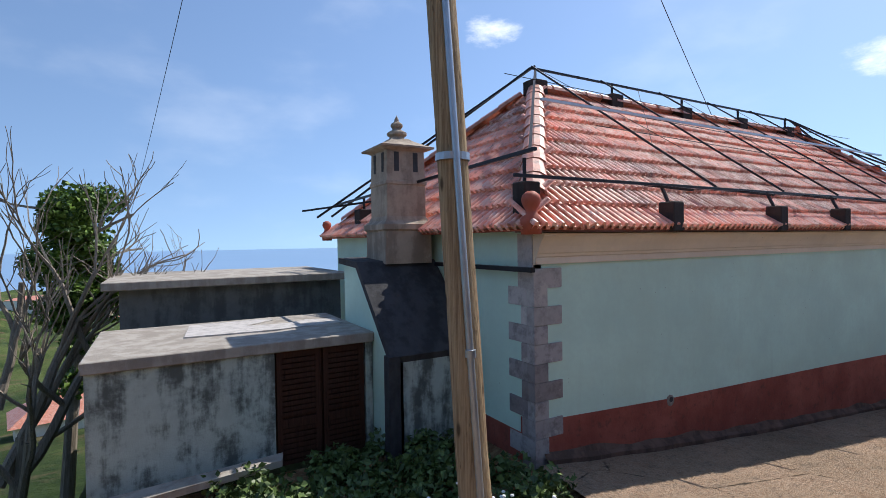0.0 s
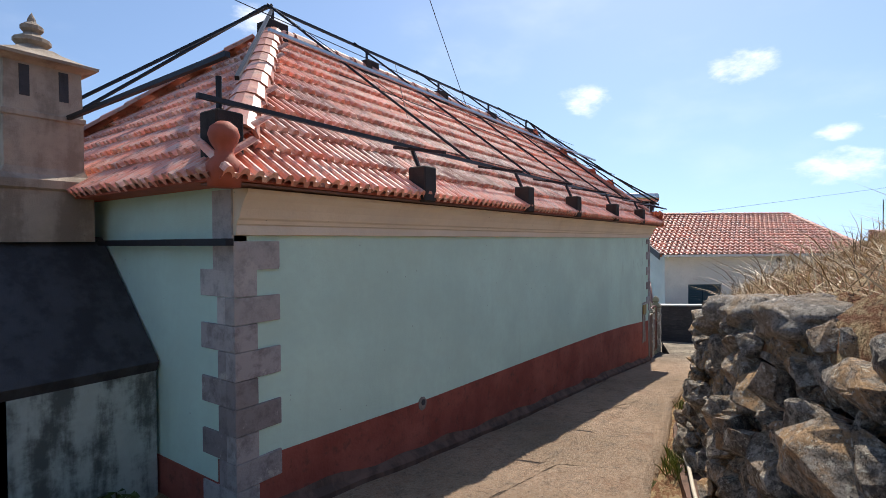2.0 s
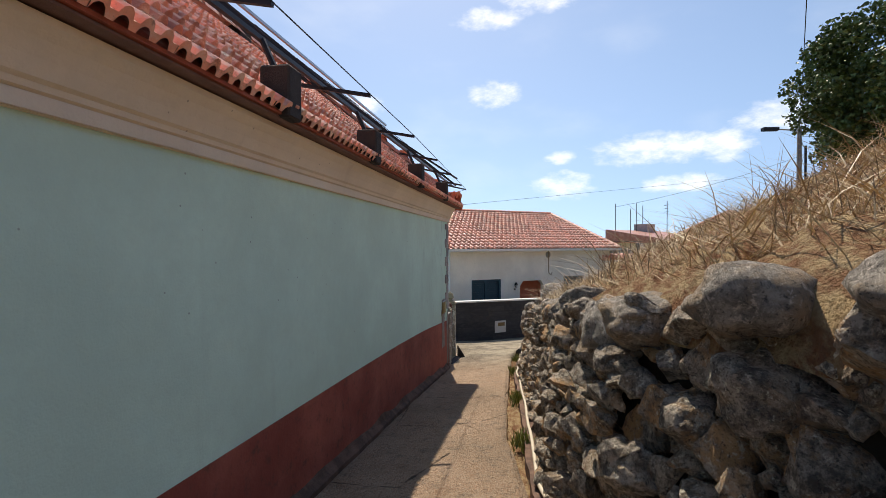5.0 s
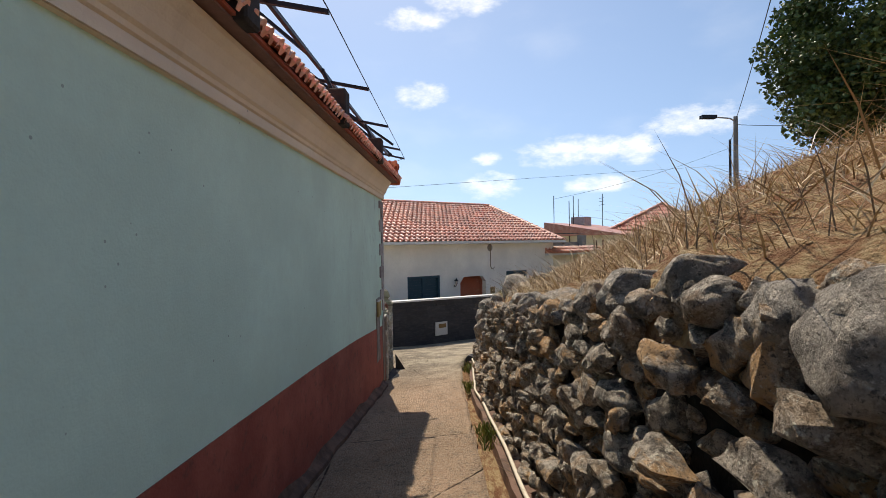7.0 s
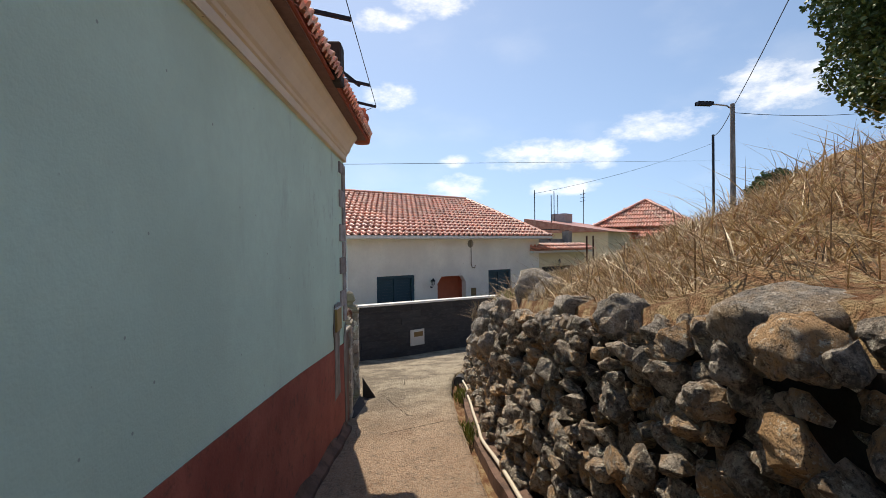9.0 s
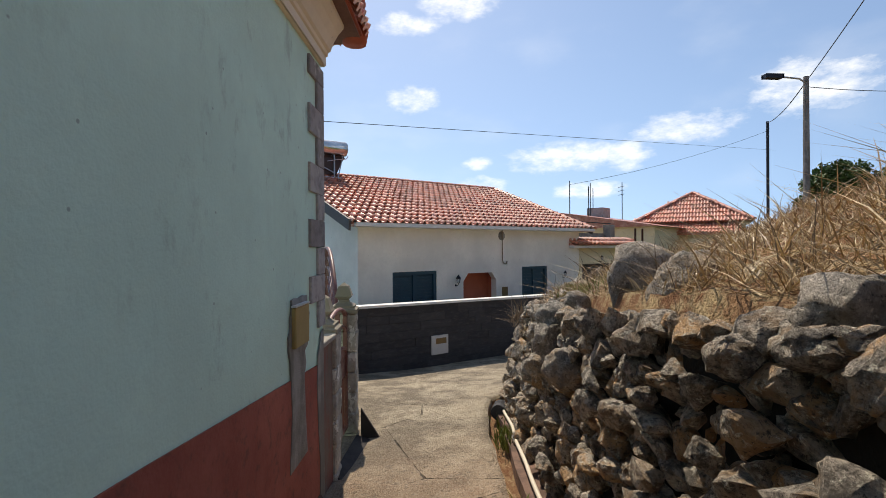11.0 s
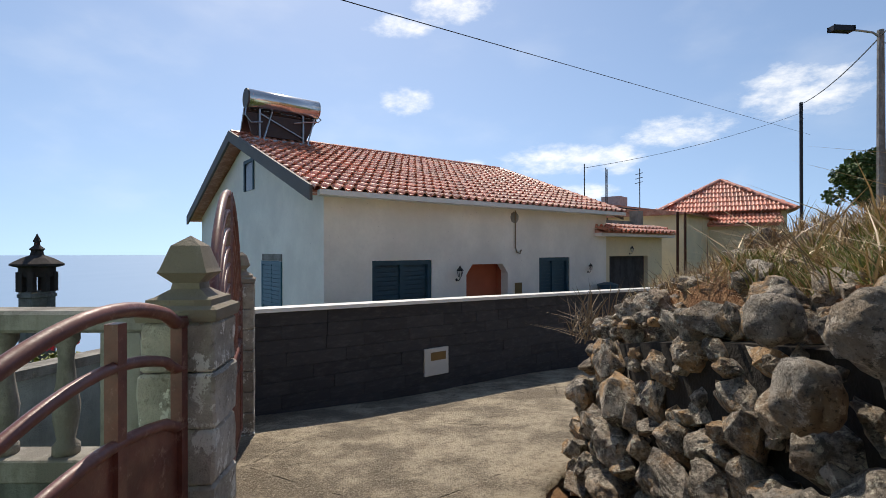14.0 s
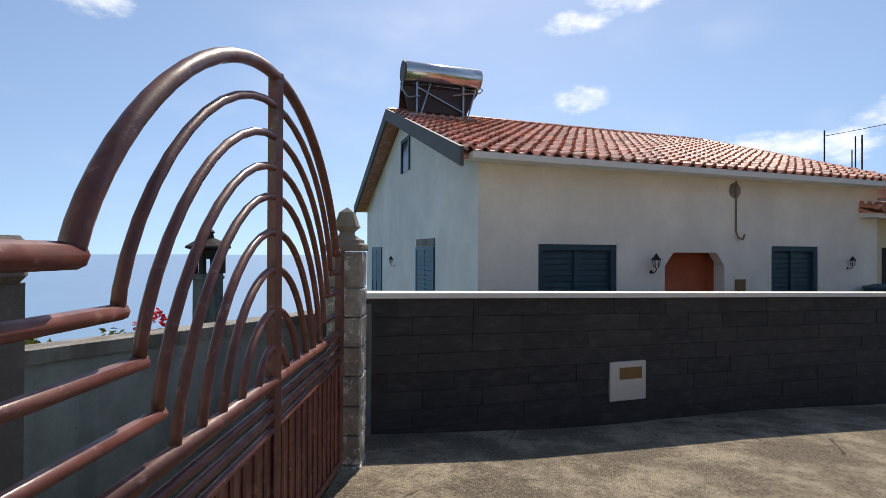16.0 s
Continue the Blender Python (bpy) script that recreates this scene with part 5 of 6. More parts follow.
part("porch_wall", cube(-hw - 0.8, -hw + 0.3, -2.0, 5.0, -3, 1.62), MAT_YELLOW, cottage, local=True)
low_roof = thing("house", pose(37.0, -11.0, 0, 0, 0, -40), "low yellow house with a red roof edge and concrete parapet", "house")
part("wall", cube(-3, 4, -2.5, 2.5, -3, 2.0), MAT_YELLOW, low_roof, local=True)
part("roof", prism([(-3.3, -2.9, 2.0), (-3.3, 2.5, 2.9), (-3.3, 2.5, 2.0)], (7.6, 0, 0)), MAT_TILE2, low_roof, local=True)
part("tank_house", cube(0.6, 1.7, 1.6, 2.6, 2.0, 3.35), MAT_QUOIN_PALE, low_roof, local=True)
for i, (x, y, h) in enumerate(((36.0, -7.6, 4.6), (38.4, -9.4, 4.8), (40.5, -12.0, 5.1), (35.2, -8.4, 4.2), (42.0, -10.6, 4.9))):
    ant = thing("antenna_mast", pose(x, y, 1.0), "thin steel rooftop mast", "antenna", "rooftop masts")
    part("mast", tube([(0, 0, -2), (0, 0, h - 1.0)], 0.026, 5), MAT_PIPE, ant, local=True)
    if i == 2:
        for k in range(3):
            part("aerial_rod", tube([(-0.4, 0, h - 1.3 - k * 0.25), (0.4, 0.1, h - 1.3 - k * 0.25)], 0.02, 4), MAT_PIPE, ant, local=True)
for x, y in ((27.6, -8.0), (27.95, -8.4)):
    post = thing("steel_post", pose(x, y, -2.4), "rusty upright steel post", "post", "rusty steel posts")
    part("post", cube(-0.03, 0.03, -0.03, 0.03, 0, 4.1), MAT_DOOR, post, local=True)

# ---------- poles and wires ----------
pole = thing("utility_pole", pose(-1.72, -1.57, 0.55), "weathered wooden utility pole with a steel conduit", "pole")


def pole_at(z):
    base = Vector((-1.81 + 0.0265 * 3.22, -1.41 - 0.0626 * 3.22, 0.0))
    return base + Vector((-0.0265, 0.0626, 1.0)) * z


part("shaft", tube([pole_at(z) + Vector((0.008 * noise.noise(Vector((z, 0, 0))), 0.008 * noise.noise(Vector((0, z, 0))), 0)) for z in np.linspace(0.2, 10.5, 26)], 0.104, 16, None, 0.075), MAT_POLE, pole, smooth=True)
off = Vector((-0.035, -0.112, 0))
part("conduit", tube([pole_at(z) + off * (1 - z * 0.02) for z in np.linspace(0.3, 10.3, 14)], 0.022, 10), MAT_GALV, pole, "galvanised conduit", smooth=True)
for z in (2.05, 3.22):
    bm = loft([(0.106 if z > 3 else 0.032, -0.022), (0.106 if z > 3 else 0.032, 0.022)], 18, Matrix.Translation(pole_at(z) + (off * 0.15 if z > 3 else off)))
    part("strap", bm, MAT_GALV, pole, "steel strap")
lamp_post = thing("street_lamp", pose(28.75, -15.2, 0), "concrete street lamp post with a flat head", "street lamp")
part("post", loft([(0.16, -3), (0.10, 7.7)], 8), MAT_CONCRETE, lamp_post, local=True)
part("arm", tube([(0, 0, 7.45), (-0.05, 0.3, 7.6), (-0.1, 0.8, 7.64), (-0.15, 1.4, 7.66)], 0.035, 6), MAT_GALV, lamp_post, local=True)
part("head", cube(-0.5, 0.2, -0.13, 0.13, -0.05, 0.06, Matrix.Translation((-0.16, 1.55, 7.66)) @ Matrix.Rotation(radians(95), 4, "Z"), 0.03), MAT_PIPE, lamp_post, local=True)
thin = thing("cable_mast", pose(41.2, -21.6, 0), "dark steel cable mast with insulators", "mast")
part("mast", tube([(0, 0, -2), (0, 0, 9.0)], 0.09, 6), MAT_PIPE, thin, local=True)
for z in (8.0, 8.5, 8.9):
    part("insulator", tube([(-0.25, 0.1, z), (0.25, -0.1, z)], 0.05, 5), MAT_PIPE, thin, local=True)


def wire(name, a, b, sag, r, label):
    a, b = Vector(a), Vector(b)
    pts = [a.lerp(b, t) - Vector((0, 0, sag * 4 * t * (1 - t))) for t in np.linspace(0, 1, 25)]
    tagged(new(name, mesh_of(tube(pts, r, 4), name, MAT_WIRE)), label, "cable", "overhead cables")


wire("overhead_cable", (41.2, -21.6, 8.9), (28.75, -15.2, 7.5), 0.25, 0.02, "thin black overhead cable")
wire("overhead_cable", (41.2, -22.1, 7.15), (12.9, 5.1, 2.45), 0.0, 0.006, "thin black overhead cable")
wire("overhead_cable", (28.75, -15.2, 7.5), (-2.06, -0.7, 9.8), 0.6, 0.015, "thin black overhead cable")
wire("overhead_cable", (7.6, 2.8, 5.45), (-2.06, -0.7, 9.6), 0.15, 0.007, "thin black overhead cable")
wire("overhead_cable", (-6.5, 44.0, 1.2), (-2.06, -0.7, 9.7), 0.8, 0.008, "thin black overhead cable")
wire("overhead_cable", (41.2, -21.6, 8.4), (36.0, -7.6, 4.4), 0.3, 0.012, "thin black overhead cable")
wire("overhead_cable", (28.75, -15.2, 7.3), (33.0, -30.0, 9.0), 0.4, 0.015, "thin black overhead cable")


MAT_PATCHY = stained_concrete("patchy_red_render", (0.20, 0.155, 0.13), (0.26, 0.085, 0.065), 0.7)

# ---------- gate pillars, gates, garden walls ----------


def pillar(name, x, y, turn, z0, z1, hw_, label, tip):
    m = Matrix.Translation((x, y, 0)) @ Matrix.Rotation(turn, 4, "Z")
    ob = thing(name, m @ Matrix.Translation((0, 0, z0)), label, "pillar", "gate pillars")
    PLACE[ob] = m @ Matrix.Translation((0, 0, z0))
    dz = Matrix.Translation((0, 0, -z0))
    z, k = z0, 0
    while z < z1 - 0.01:
        h = min(0.235, z1 - z)
        if z1 - z - h < 0.08:
            h = z1 - z
        w = hw_ * random.uniform(0.97, 1.02)
        bm = cube(-w, w, -w, w, z + 0.003, z + h - 0.003, bevel=0.012)
        bmesh.ops.subdivide_edges(bm, edges=bm.edges[:], cuts=2, use_grid_fill=True)
        for v in bm.verts:
            v.co += Vector((noise.noise(v.co * 9 + Vector((x, 0, 0))), noise.noise(v.co * 9 + Vector((0, 5 + x, 0))), 0)) * 0.012
        bm.transform(dz)
        part("block", bm, MAT_STONEP, ob, local=True)
        z, k = z + h, k + 1
    c = tip - z1
    g = hw_ / 0.15
    bm = loft([(0.155 * g, z1), (0.16 * g, z1 + 0.02), (0.16 * g, z1 + 0.05), (0.13 * g, z1 + 0.065), (0.13 * g, z1 + 0.09), (0.105 * g, z1 + 0.1), (0.06 * g, z1 + 0.13), (0.055 * g, z1 + 0.155), (0.085 * g, z1 + 0.185), (0.10 * g, z1 + 0.20), (0.092 * g, z1 + 0.215), (0.06 * g, tip - 0.045), (0.0, tip)], 4, dz)
    part("finial", bm, MAT_MOSSY, ob, "carved stone finial", local=True)
    return ob


T1 = math.atan2(0.32, 0.947)
pillar("gate_pillar", 13.31, 0.16, radians(4), -1.2, 0.27, 0.147, "weathered stone gate pillar with an urn-like finial", 0.63)
pillar("gate_pillar", 14.715, 0.255, radians(6), -1.35, 0.27, 0.15, "pale stone block gate pillar with a pointed finial", 0.63)
pillar("gate_pillar", 18.3, 1.46, T1, -1.75, 0.19, 0.14, "slim stone block pillar at the end of the black wall", 0.55)

garden = thing("garden_wall", pose(12.93, 0.15, -1.0), "low rendered wall with a patchy red plinth and flat coping", "wall")
part("wall", cube(12.69, 13.17, 0.04, 0.26, -1.3, 0.245), MAT_PATCHY, garden)
part("coping", cube(12.68, 13.2, 0.0, 0.32, 0.245, 0.29, bevel=0.008), MAT_SLAB, garden)

G0, GD = Vector((14.714, 0.257, 0)), Vector((0.9472, 0.3206, 0))


def gp(s, z):
    p = G0 + GD * s
    return (p.x, p.y, z)


gate = thing("arched_gate", pose(*gp(2.06, -1.3)), "rusty red steel driveway gate with fanned arches", "gate")
GC = 2.09
part("outer_arch", tube([gp(GC - 1.31 * math.cos(t), 0.165 + 0.87 * math.sin(t) ** 1.44) for t in [math.pi * k / 32 for k in range(33)]], 0.029, 10), MAT_GATE, gate, smooth=True)
FEET = [(1.15, 0.03, 0.89), (1.06, -0.12, 0.74), (0.97, -0.29, 0.59), (0.875, -0.44, 0.45), (0.71, -0.44, 0.28), (0.55, -0.44, 0.10), (0.38, -0.44, -0.1), (0.2, -0.44, -0.27)]
for hw_, zf, zt in FEET:
    part("inner_arch", tube([gp(GC - hw_ * math.cos(t), zf + (zt - zf) * math.sin(t) ** 1.32) for t in [math.pi * k / 24 for k in range(25)]], 0.018, 8), MAT_GATE, gate, smooth=True)
for (s, z, r) in ((GC - 1.31, 0.175, 0.032), (GC - 1.15, 0.03, 0.022), (GC - 1.06, -0.12, 0.022), (GC - 0.97, -0.29, 0.022)):
    part("side_rail", tube([gp(0.17, z), gp(s + 0.02, z)], r, 8), MAT_GATE, gate, smooth=True)
    part("side_rail", tube([gp(2 * GC - s - 0.02, z), gp(3.6, z)], r, 8), MAT_GATE, gate, smooth=True)
part("centre_post", beam(gp(GC, -1.33), gp(GC, 1.05), 0.05, 0.05), MAT_GATE, gate)
part("top_rail", tube([gp(0.17, -0.44), gp(3.6, -0.44)], 0.032, 10), MAT_GATE, gate, smooth=True)
for z in (-0.53, -0.60, -0.67):
    part("mid_rail", tube([gp(0.17, z), gp(3.6, z)], 0.02, 8), MAT_GATE, gate, smooth=True)
part("end_stile", beam(gp(3.55, -1.45), gp(3.55, 0.15), 0.05, 0.05), MAT_GATE, gate)
part("end_stile", beam(gp(0.2, -1.08), gp(0.2, 0.2), 0.05, 0.05), MAT_GATE, gate)
part("bottom_rail", beam(gp(0.17, -1.12), gp(3.6, -1.45), 0.04, 0.05), MAT_GATE, gate)
for k in range(28):
    s = 0.29 + k * 0.12
    zb = -1.12 - (s - 0.17) * 0.096
    part("bar", tube([gp(s, zb), gp(s, -0.67)], 0.016, 6), MAT_GATE, gate)
part("back_sheet", prism([gp(0.2, -0.68), gp(3.58, -0.68), gp(3.58, -1.44), gp(0.2, -1.11)], (-0.32 * 0.012, 0.947 * 0.012, 0)), MAT_GATE, gate)

wicket = thing("wicket_gate", pose(14.0, 0.2, -1.0), "rusty red steel wicket gate with wavy rails", "gate")


def wave(z0, up):
    pts = []
    for t in np.linspace(0, 1, 18):
        x = 13.47 + t * 1.07
        pts.append((x, 0.2, z0 + up * math.sin(max(0.0, min(1.0, (t - 0.02) / 0.95)) * math.pi * 0.82) * 1.0 - (0.02 if t > 0.9 else 0)))
    return pts


part("top_rail", tube(wave(0.2, 0.17), 0.026, 8), MAT_GATE, wicket, smooth=True)
part("second_rail", tube(wave(0.02, 0.17), 0.02, 8), MAT_GATE, wicket, smooth=True)
part("panel_top", tube(wave(-0.18, 0.12), 0.022, 8), MAT_GATE, wicket, smooth=True)
pts = wave(-0.19, 0.12)
part("sheet", prism(pts + [(14.54, 0.2, -0.42), (13.47, 0.2, -0.42)], (0, 0.012, 0)), MAT_GATE, wicket)
for x, z in ((13.5, 0.16), (14.13, 0.33), (14.52, 0.3)):
    part("stile", beam((x, 0.205, -1.0), (x, 0.205, z), 0.045, 0.045), MAT_GATE, wicket)
for k in range(9):
    x = 13.6 + k * 0.108
    part("bar", tube([(x, 0.2, -0.98), (x, 0.2, -0.42)], 0.015, 6), MAT_GATE, wicket)
part("bottom_rail", beam((13.47, 0.2, -0.98), (14.54, 0.2, -1.0), 0.04, 0.05), MAT_GATE, wicket)
ramp = thing("threshold_ramp", pose(14.0, -0.1, -1.05), "small dark metal ramp before the wicket gate", "ramp")
part("plate", prism([(13.2, 0.06, -0.98), (13.2, -0.18, -1.06), (13.2, 0.06, -1.2)], (1.2, 0, -0.08)), MAT_BLOCK, ramp)
part("upright", prism([(14.45, -0.22, -1.16), (14.45, 0.02, -1.16), (14.45, 0.02, -0.78)], (0.03, 0, 0)), MAT_BLOCK, ramp)

bal = thing("balustrade", pose(15.45, 2.0, -0.9), "grey concrete balustrade with turned balusters", "balustrade")
part("hand_rail", cube(15.33, 15.57, 0.82, 5.4, 0.1, 0.225, bevel=0.02), MAT_CONCRETE, bal)
part("bottom_rail", cube(15.34, 15.56, 0.82, 5.4, -0.75, -0.62, bevel=0.01), MAT_CONCRETE, bal)
part("end_pier", cube(15.33, 15.57, 0.85, 1.07, -0.62, 0.1), MAT_CONCRETE, bal)
part("base_wall", cube(15.36, 15.54, 0.82, 5.4, -2.2, -0.75), MAT_GREYWALL, bal)
bal_me = mesh_of(loft([(0.07, 0), (0.07, 0.05), (0.045, 0.08), (0.065, 0.2), (0.072, 0.28), (0.05, 0.42), (0.04, 0.55), (0.045, 0.62), (0.07, 0.66), (0.07, 0.72)], 12), "baluster", MAT_CONCRETE, True)
for k in range(12):
    ob = new("baluster", bal_me)
    ob.parent = bal
    ob.matrix_local = PLACE[bal].inverted() @ Matrix.Translation((15.45, 1.35 + k * 0.36, -0.62))

yard = thing("yard_wall", pose(17.6, 2.2, -2.0), "grey rendered yard wall with a ledge behind the gate", "wall")
ya, yb = Vector((18.55, 1.72, 0)), Vector((11.5, 3.9, 0))
ydir = (yb - ya).normalized()
ynor = Vector((-ydir.y, ydir.x, 0))


def ywall(z0a, z0b, z1a, z1b, t, o):
    return prism([ya + ynor * o + Vector((0, 0, z0a)), yb + ynor * o + Vector((0, 0, z0b)), yb + ynor * o + Vector((0, 0, z1b)), ya + ynor * o + Vector((0, 0, z1a))], ynor * -t)


part("wall", ywall(-2.6, -2.6, -0.42, -0.47, 0.18, 0.0), MAT_YARD, yard)
part("ledge", ywall(-0.42, -0.47, -0.34, -0.39, 0.22, 0.02), MAT_CONCRETE, yard)
side = thing("yard_wall", pose(19.0, 1.9, -2.0), "short rendered wall joining the black wall", "wall")
part("wall", prism([(18.4, 1.6, -2.6), (19.4, 1.75, -2.6), (19.4, 1.75, -0.35), (18.4, 1.6, -0.3)], (0.05, 0.2, 0)), MAT_GREYWALL, side)

tower = thing("chimney", pose(23.5, 8.0, -6), "dark pavilion-topped chimney with little arches", "chimney")
part("shaft", loft([(0.33, 0.0), (0.33, 5.55), (0.36, 5.56), (0.36, 5.62), (0.33, 5.63), (0.33, 5.68)], 8), MAT_GREYWALL, tower, local=True)
for k in range(8):
    t = math.pi * 2 * (k + 0.5) / 8
    part("mullion", beam((0.3 * math.cos(t), 0.3 * math.sin(t), 5.68), (0.3 * math.cos(t), 0.3 * math.sin(t), 6.1), 0.11, 0.11), MAT_BLOCK, tower, local=True)
part("band", loft([(0.34, 6.0), (0.34, 6.22)], 8), MAT_BLOCK, tower, local=True)
part("cap", loft([(0.36, 6.2), (0.5, 6.24), (0.5, 6.28), (0.3, 6.40), (0.13, 6.47), (0.11, 6.56), (0.15, 6.6), (0.06, 6.68), (0.05, 6.74), (0.08, 6.77), (0.0, 6.95)], 8), MAT_BLOCK, tower, local=True)

# ---------- low outbuildings ----------
shed = thing("outbuilding", pose(-2.6, 2.6, 0.2), "low stained concrete shed with a flat slab roof", "shed")
part("wall", wall_with_holes(-4.03, -1.13, -0.4, 1.5, [(-2.29, -1.22, 0.0, 1.5)], 1.71, 1.9), MAT_STAINED, shed)
part("wall", cube(-4.03, -3.85, 1.9, 3.6, -1.5, 1.5), MAT_STAINED, shed)
part("roof_slab", cube(-4.06, -1.12, 1.66, 3.68, 1.5, 1.62, bevel=0.01), MAT_SLAB, shed, "weathered concrete roof slab")
outline = [(-3.15, 2.5), (-2.6, 2.45), (-2.1, 2.42), (-1.75, 2.5), (-1.25, 2.5), (-1.22, 2.9), (-1.6, 3.05), (-1.9, 2.85), (-2.4, 2.95), (-2.0, 3.3), (-2.2, 3.45), (-3.05, 3.4)]
part("repair_patch", prism([(x, y, 1.62) for x, y in outline], (0, 0, 0.018)), MAT_QUOIN_PALE, shed, "pale mortar repair")
door = part("door", cube(-2.28, -1.23, 1.76, 1.8, 0.0, 1.5), MAT_DOOR, shed, "brown louvred double door")
for x0, x1 in ((-2.27, -1.77), (-1.74, -1.24)):
    bm = bmesh.new()
    box(bm, x0, x0 + 0.06, 1.72, 1.76, 0.02, 1.49), box(bm, x1 - 0.06, x1, 1.72, 1.76, 0.02, 1.49), box(bm, x0 + 0.06, x1 - 0.06, 1.72, 1.76, 1.42, 1.49), box(bm, x0 + 0.06, x1 - 0.06, 1.72, 1.76, 0.62, 0.72)
    part("leaf_frame", bm, MAT_DOOR, door)
    for k in range(22):
        z = 0.08 + k * 0.061
        if 0.58 < z < 0.72:
            continue
        part("slat", cube(x0 + 0.06, x1 - 0.06, 1.725, 1.76, z, z + 0.045), MAT_DOOR, door)
shed2 = thing("outbuilding", pose(-1.8, 5.0, 0.2), "grey rendered shed with an overhanging slab roof", "shed")
part("wall", cube(-3.9, -0.6, 4.55, 7.0, -2.0, 2.08), MAT_GREYWALL, shed2)
part("roof_slab", cube(-4.1, -0.5, 4.3, 7.2, 2.08, 2.2, bevel=0.01), MAT_SLAB, shed2)
ledge = thing("stone_ledge", pose(-3.0, 0.8, 0.2), "long flat stone ledge before the shed", "ledge")
part("slab", prism([(-4.0, 1.25, 0.30), (-2.3, 1.35, 0.36), (-2.25, 1.55, 0.36), (-4.0, 1.5, 0.30)], (0, 0, 0.07)), MAT_SLAB, ledge)

# ---------- the dry stone wall ----------


def rock_mesh(seed, material, name="stone", angular=True, cuts=1):
    rnd = random.Random(seed)
    bm = bmesh.new()
    for _ in range(14 if angular else 34):
        v = Vector((rnd.gauss(0, 1), rnd.gauss(0, 1), rnd.gauss(0, 1))).normalized()
        p = 2.8 if angular else 2.2
        k = (abs(v.x) ** p + abs(v.y) ** p + abs(v.z) ** p) ** (-1 / p)
        bm.verts.new(v * k * rnd.uniform(0.82, 1.04))
    r = bmesh.ops.convex_hull(bm, input=bm.verts[:])
    bmesh.ops.delete(bm, geom=[v for v in bm.verts if not v.link_faces], context="VERTS")
    for _ in range(cuts):
        bmesh.ops.triangulate(bm, faces=bm.faces[:])
        bmesh.ops.subdivide_edges(bm, edges=bm.edges[:], cuts=1, use_grid_fill=True, smooth=0.0 if angular else 0.6)
        o = Vector((seed * 3.7, 0, 0))
        for v in bm.verts:
            v.co += v.co.normalized() * (noise.noise(v.co * 2.0 + o) * (0.07 if angular else 0.16) + noise.noise(v.co * 5.5 + o) * (0.07 if angular else 0.08))
    return mesh_of(bm, name, material, not angular)


stone_wall = thing("stone_wall", pose(7, -2.3, -0.4), "dry stone retaining wall of dark volcanic rocks", "stone wall")
sinv = PLACE[stone_wall].inverted()
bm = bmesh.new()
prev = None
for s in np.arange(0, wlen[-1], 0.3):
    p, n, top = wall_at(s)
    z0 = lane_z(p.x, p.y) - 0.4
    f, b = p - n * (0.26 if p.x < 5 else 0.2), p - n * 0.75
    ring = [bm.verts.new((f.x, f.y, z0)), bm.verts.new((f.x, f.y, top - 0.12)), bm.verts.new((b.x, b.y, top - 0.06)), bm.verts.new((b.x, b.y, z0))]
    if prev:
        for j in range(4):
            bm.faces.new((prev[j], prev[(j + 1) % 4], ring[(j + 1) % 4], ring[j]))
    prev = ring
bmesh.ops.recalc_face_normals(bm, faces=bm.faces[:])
# the core's colour paints the shade seen between the stones
part("core", bm, MAT_CORE, stone_wall, "wall core, near-black to stand for shade between the stones")
rocks = [rock_mesh(i + 3, MAT_ROCK, "stone", i % 4 != 0, 2) for i in range(16)]
rnd = random.Random(11)
placed = []
s_in, s_out = wlen[2], wlen[16]
# courses of uneven stones, larger near the start of the wall
SZ_S, SZ_V = [wlen[2], wlen[5], wlen[7], wlen[8], wlen[10], wlen[12], wlen[16]], [0.20, 0.18, 0.105, 0.085, 0.10, 0.125, 0.12]
col = s_in
while col < s_out:
    size = interp(col, SZ_S, SZ_V)
    p, n, top = wall_at(col)
    z = lane_z(p.x, p.y) - 0.08 + rnd.uniform(0, size * 0.5)
    while z < top - 0.02:
        hsz = size * rnd.uniform(0.62, 1.35)
        w, h, d = hsz * rnd.uniform(0.8, 1.5), hsz * rnd.uniform(0.6, 1.0), hsz * rnd.uniform(0.7, 1.1)
        sc = col + rnd.uniform(-0.3, 0.3) * size
        q, nn, tt = wall_at(sc)
        zc = min(z + h * 0.75, tt - h * 0.55)
        rel = (zc - lane_z(q.x, q.y)) / 1.5
        at = q - nn * (0.015 + interp(sc, [wlen[9], wlen[11]], [0.22, 0.42]) * rel + rnd.uniform(-0.15, 0.11) * min(1.0, size / 0.11)) + Vector((0, 0, zc))
        rot = Matrix.Rotation(math.atan2(nn.y, nn.x) - math.pi / 2 + rnd.uniform(-0.25, 0.25), 4, "Z") @ Matrix.Rotation(rnd.uniform(-0.35, 0.35), 4, "Y") @ Matrix.Rotation(rnd.uniform(-0.1, 0.55) + interp(sc, [wlen[5], wlen[7]], [0, 0.25]), 4, "X")
        placed.append((rnd.randrange(16), Matrix.Translation(at) @ rot @ Matrix.Diagonal((w, d, h, 1))))
        z += h * 1.7
    col += size * 1.56
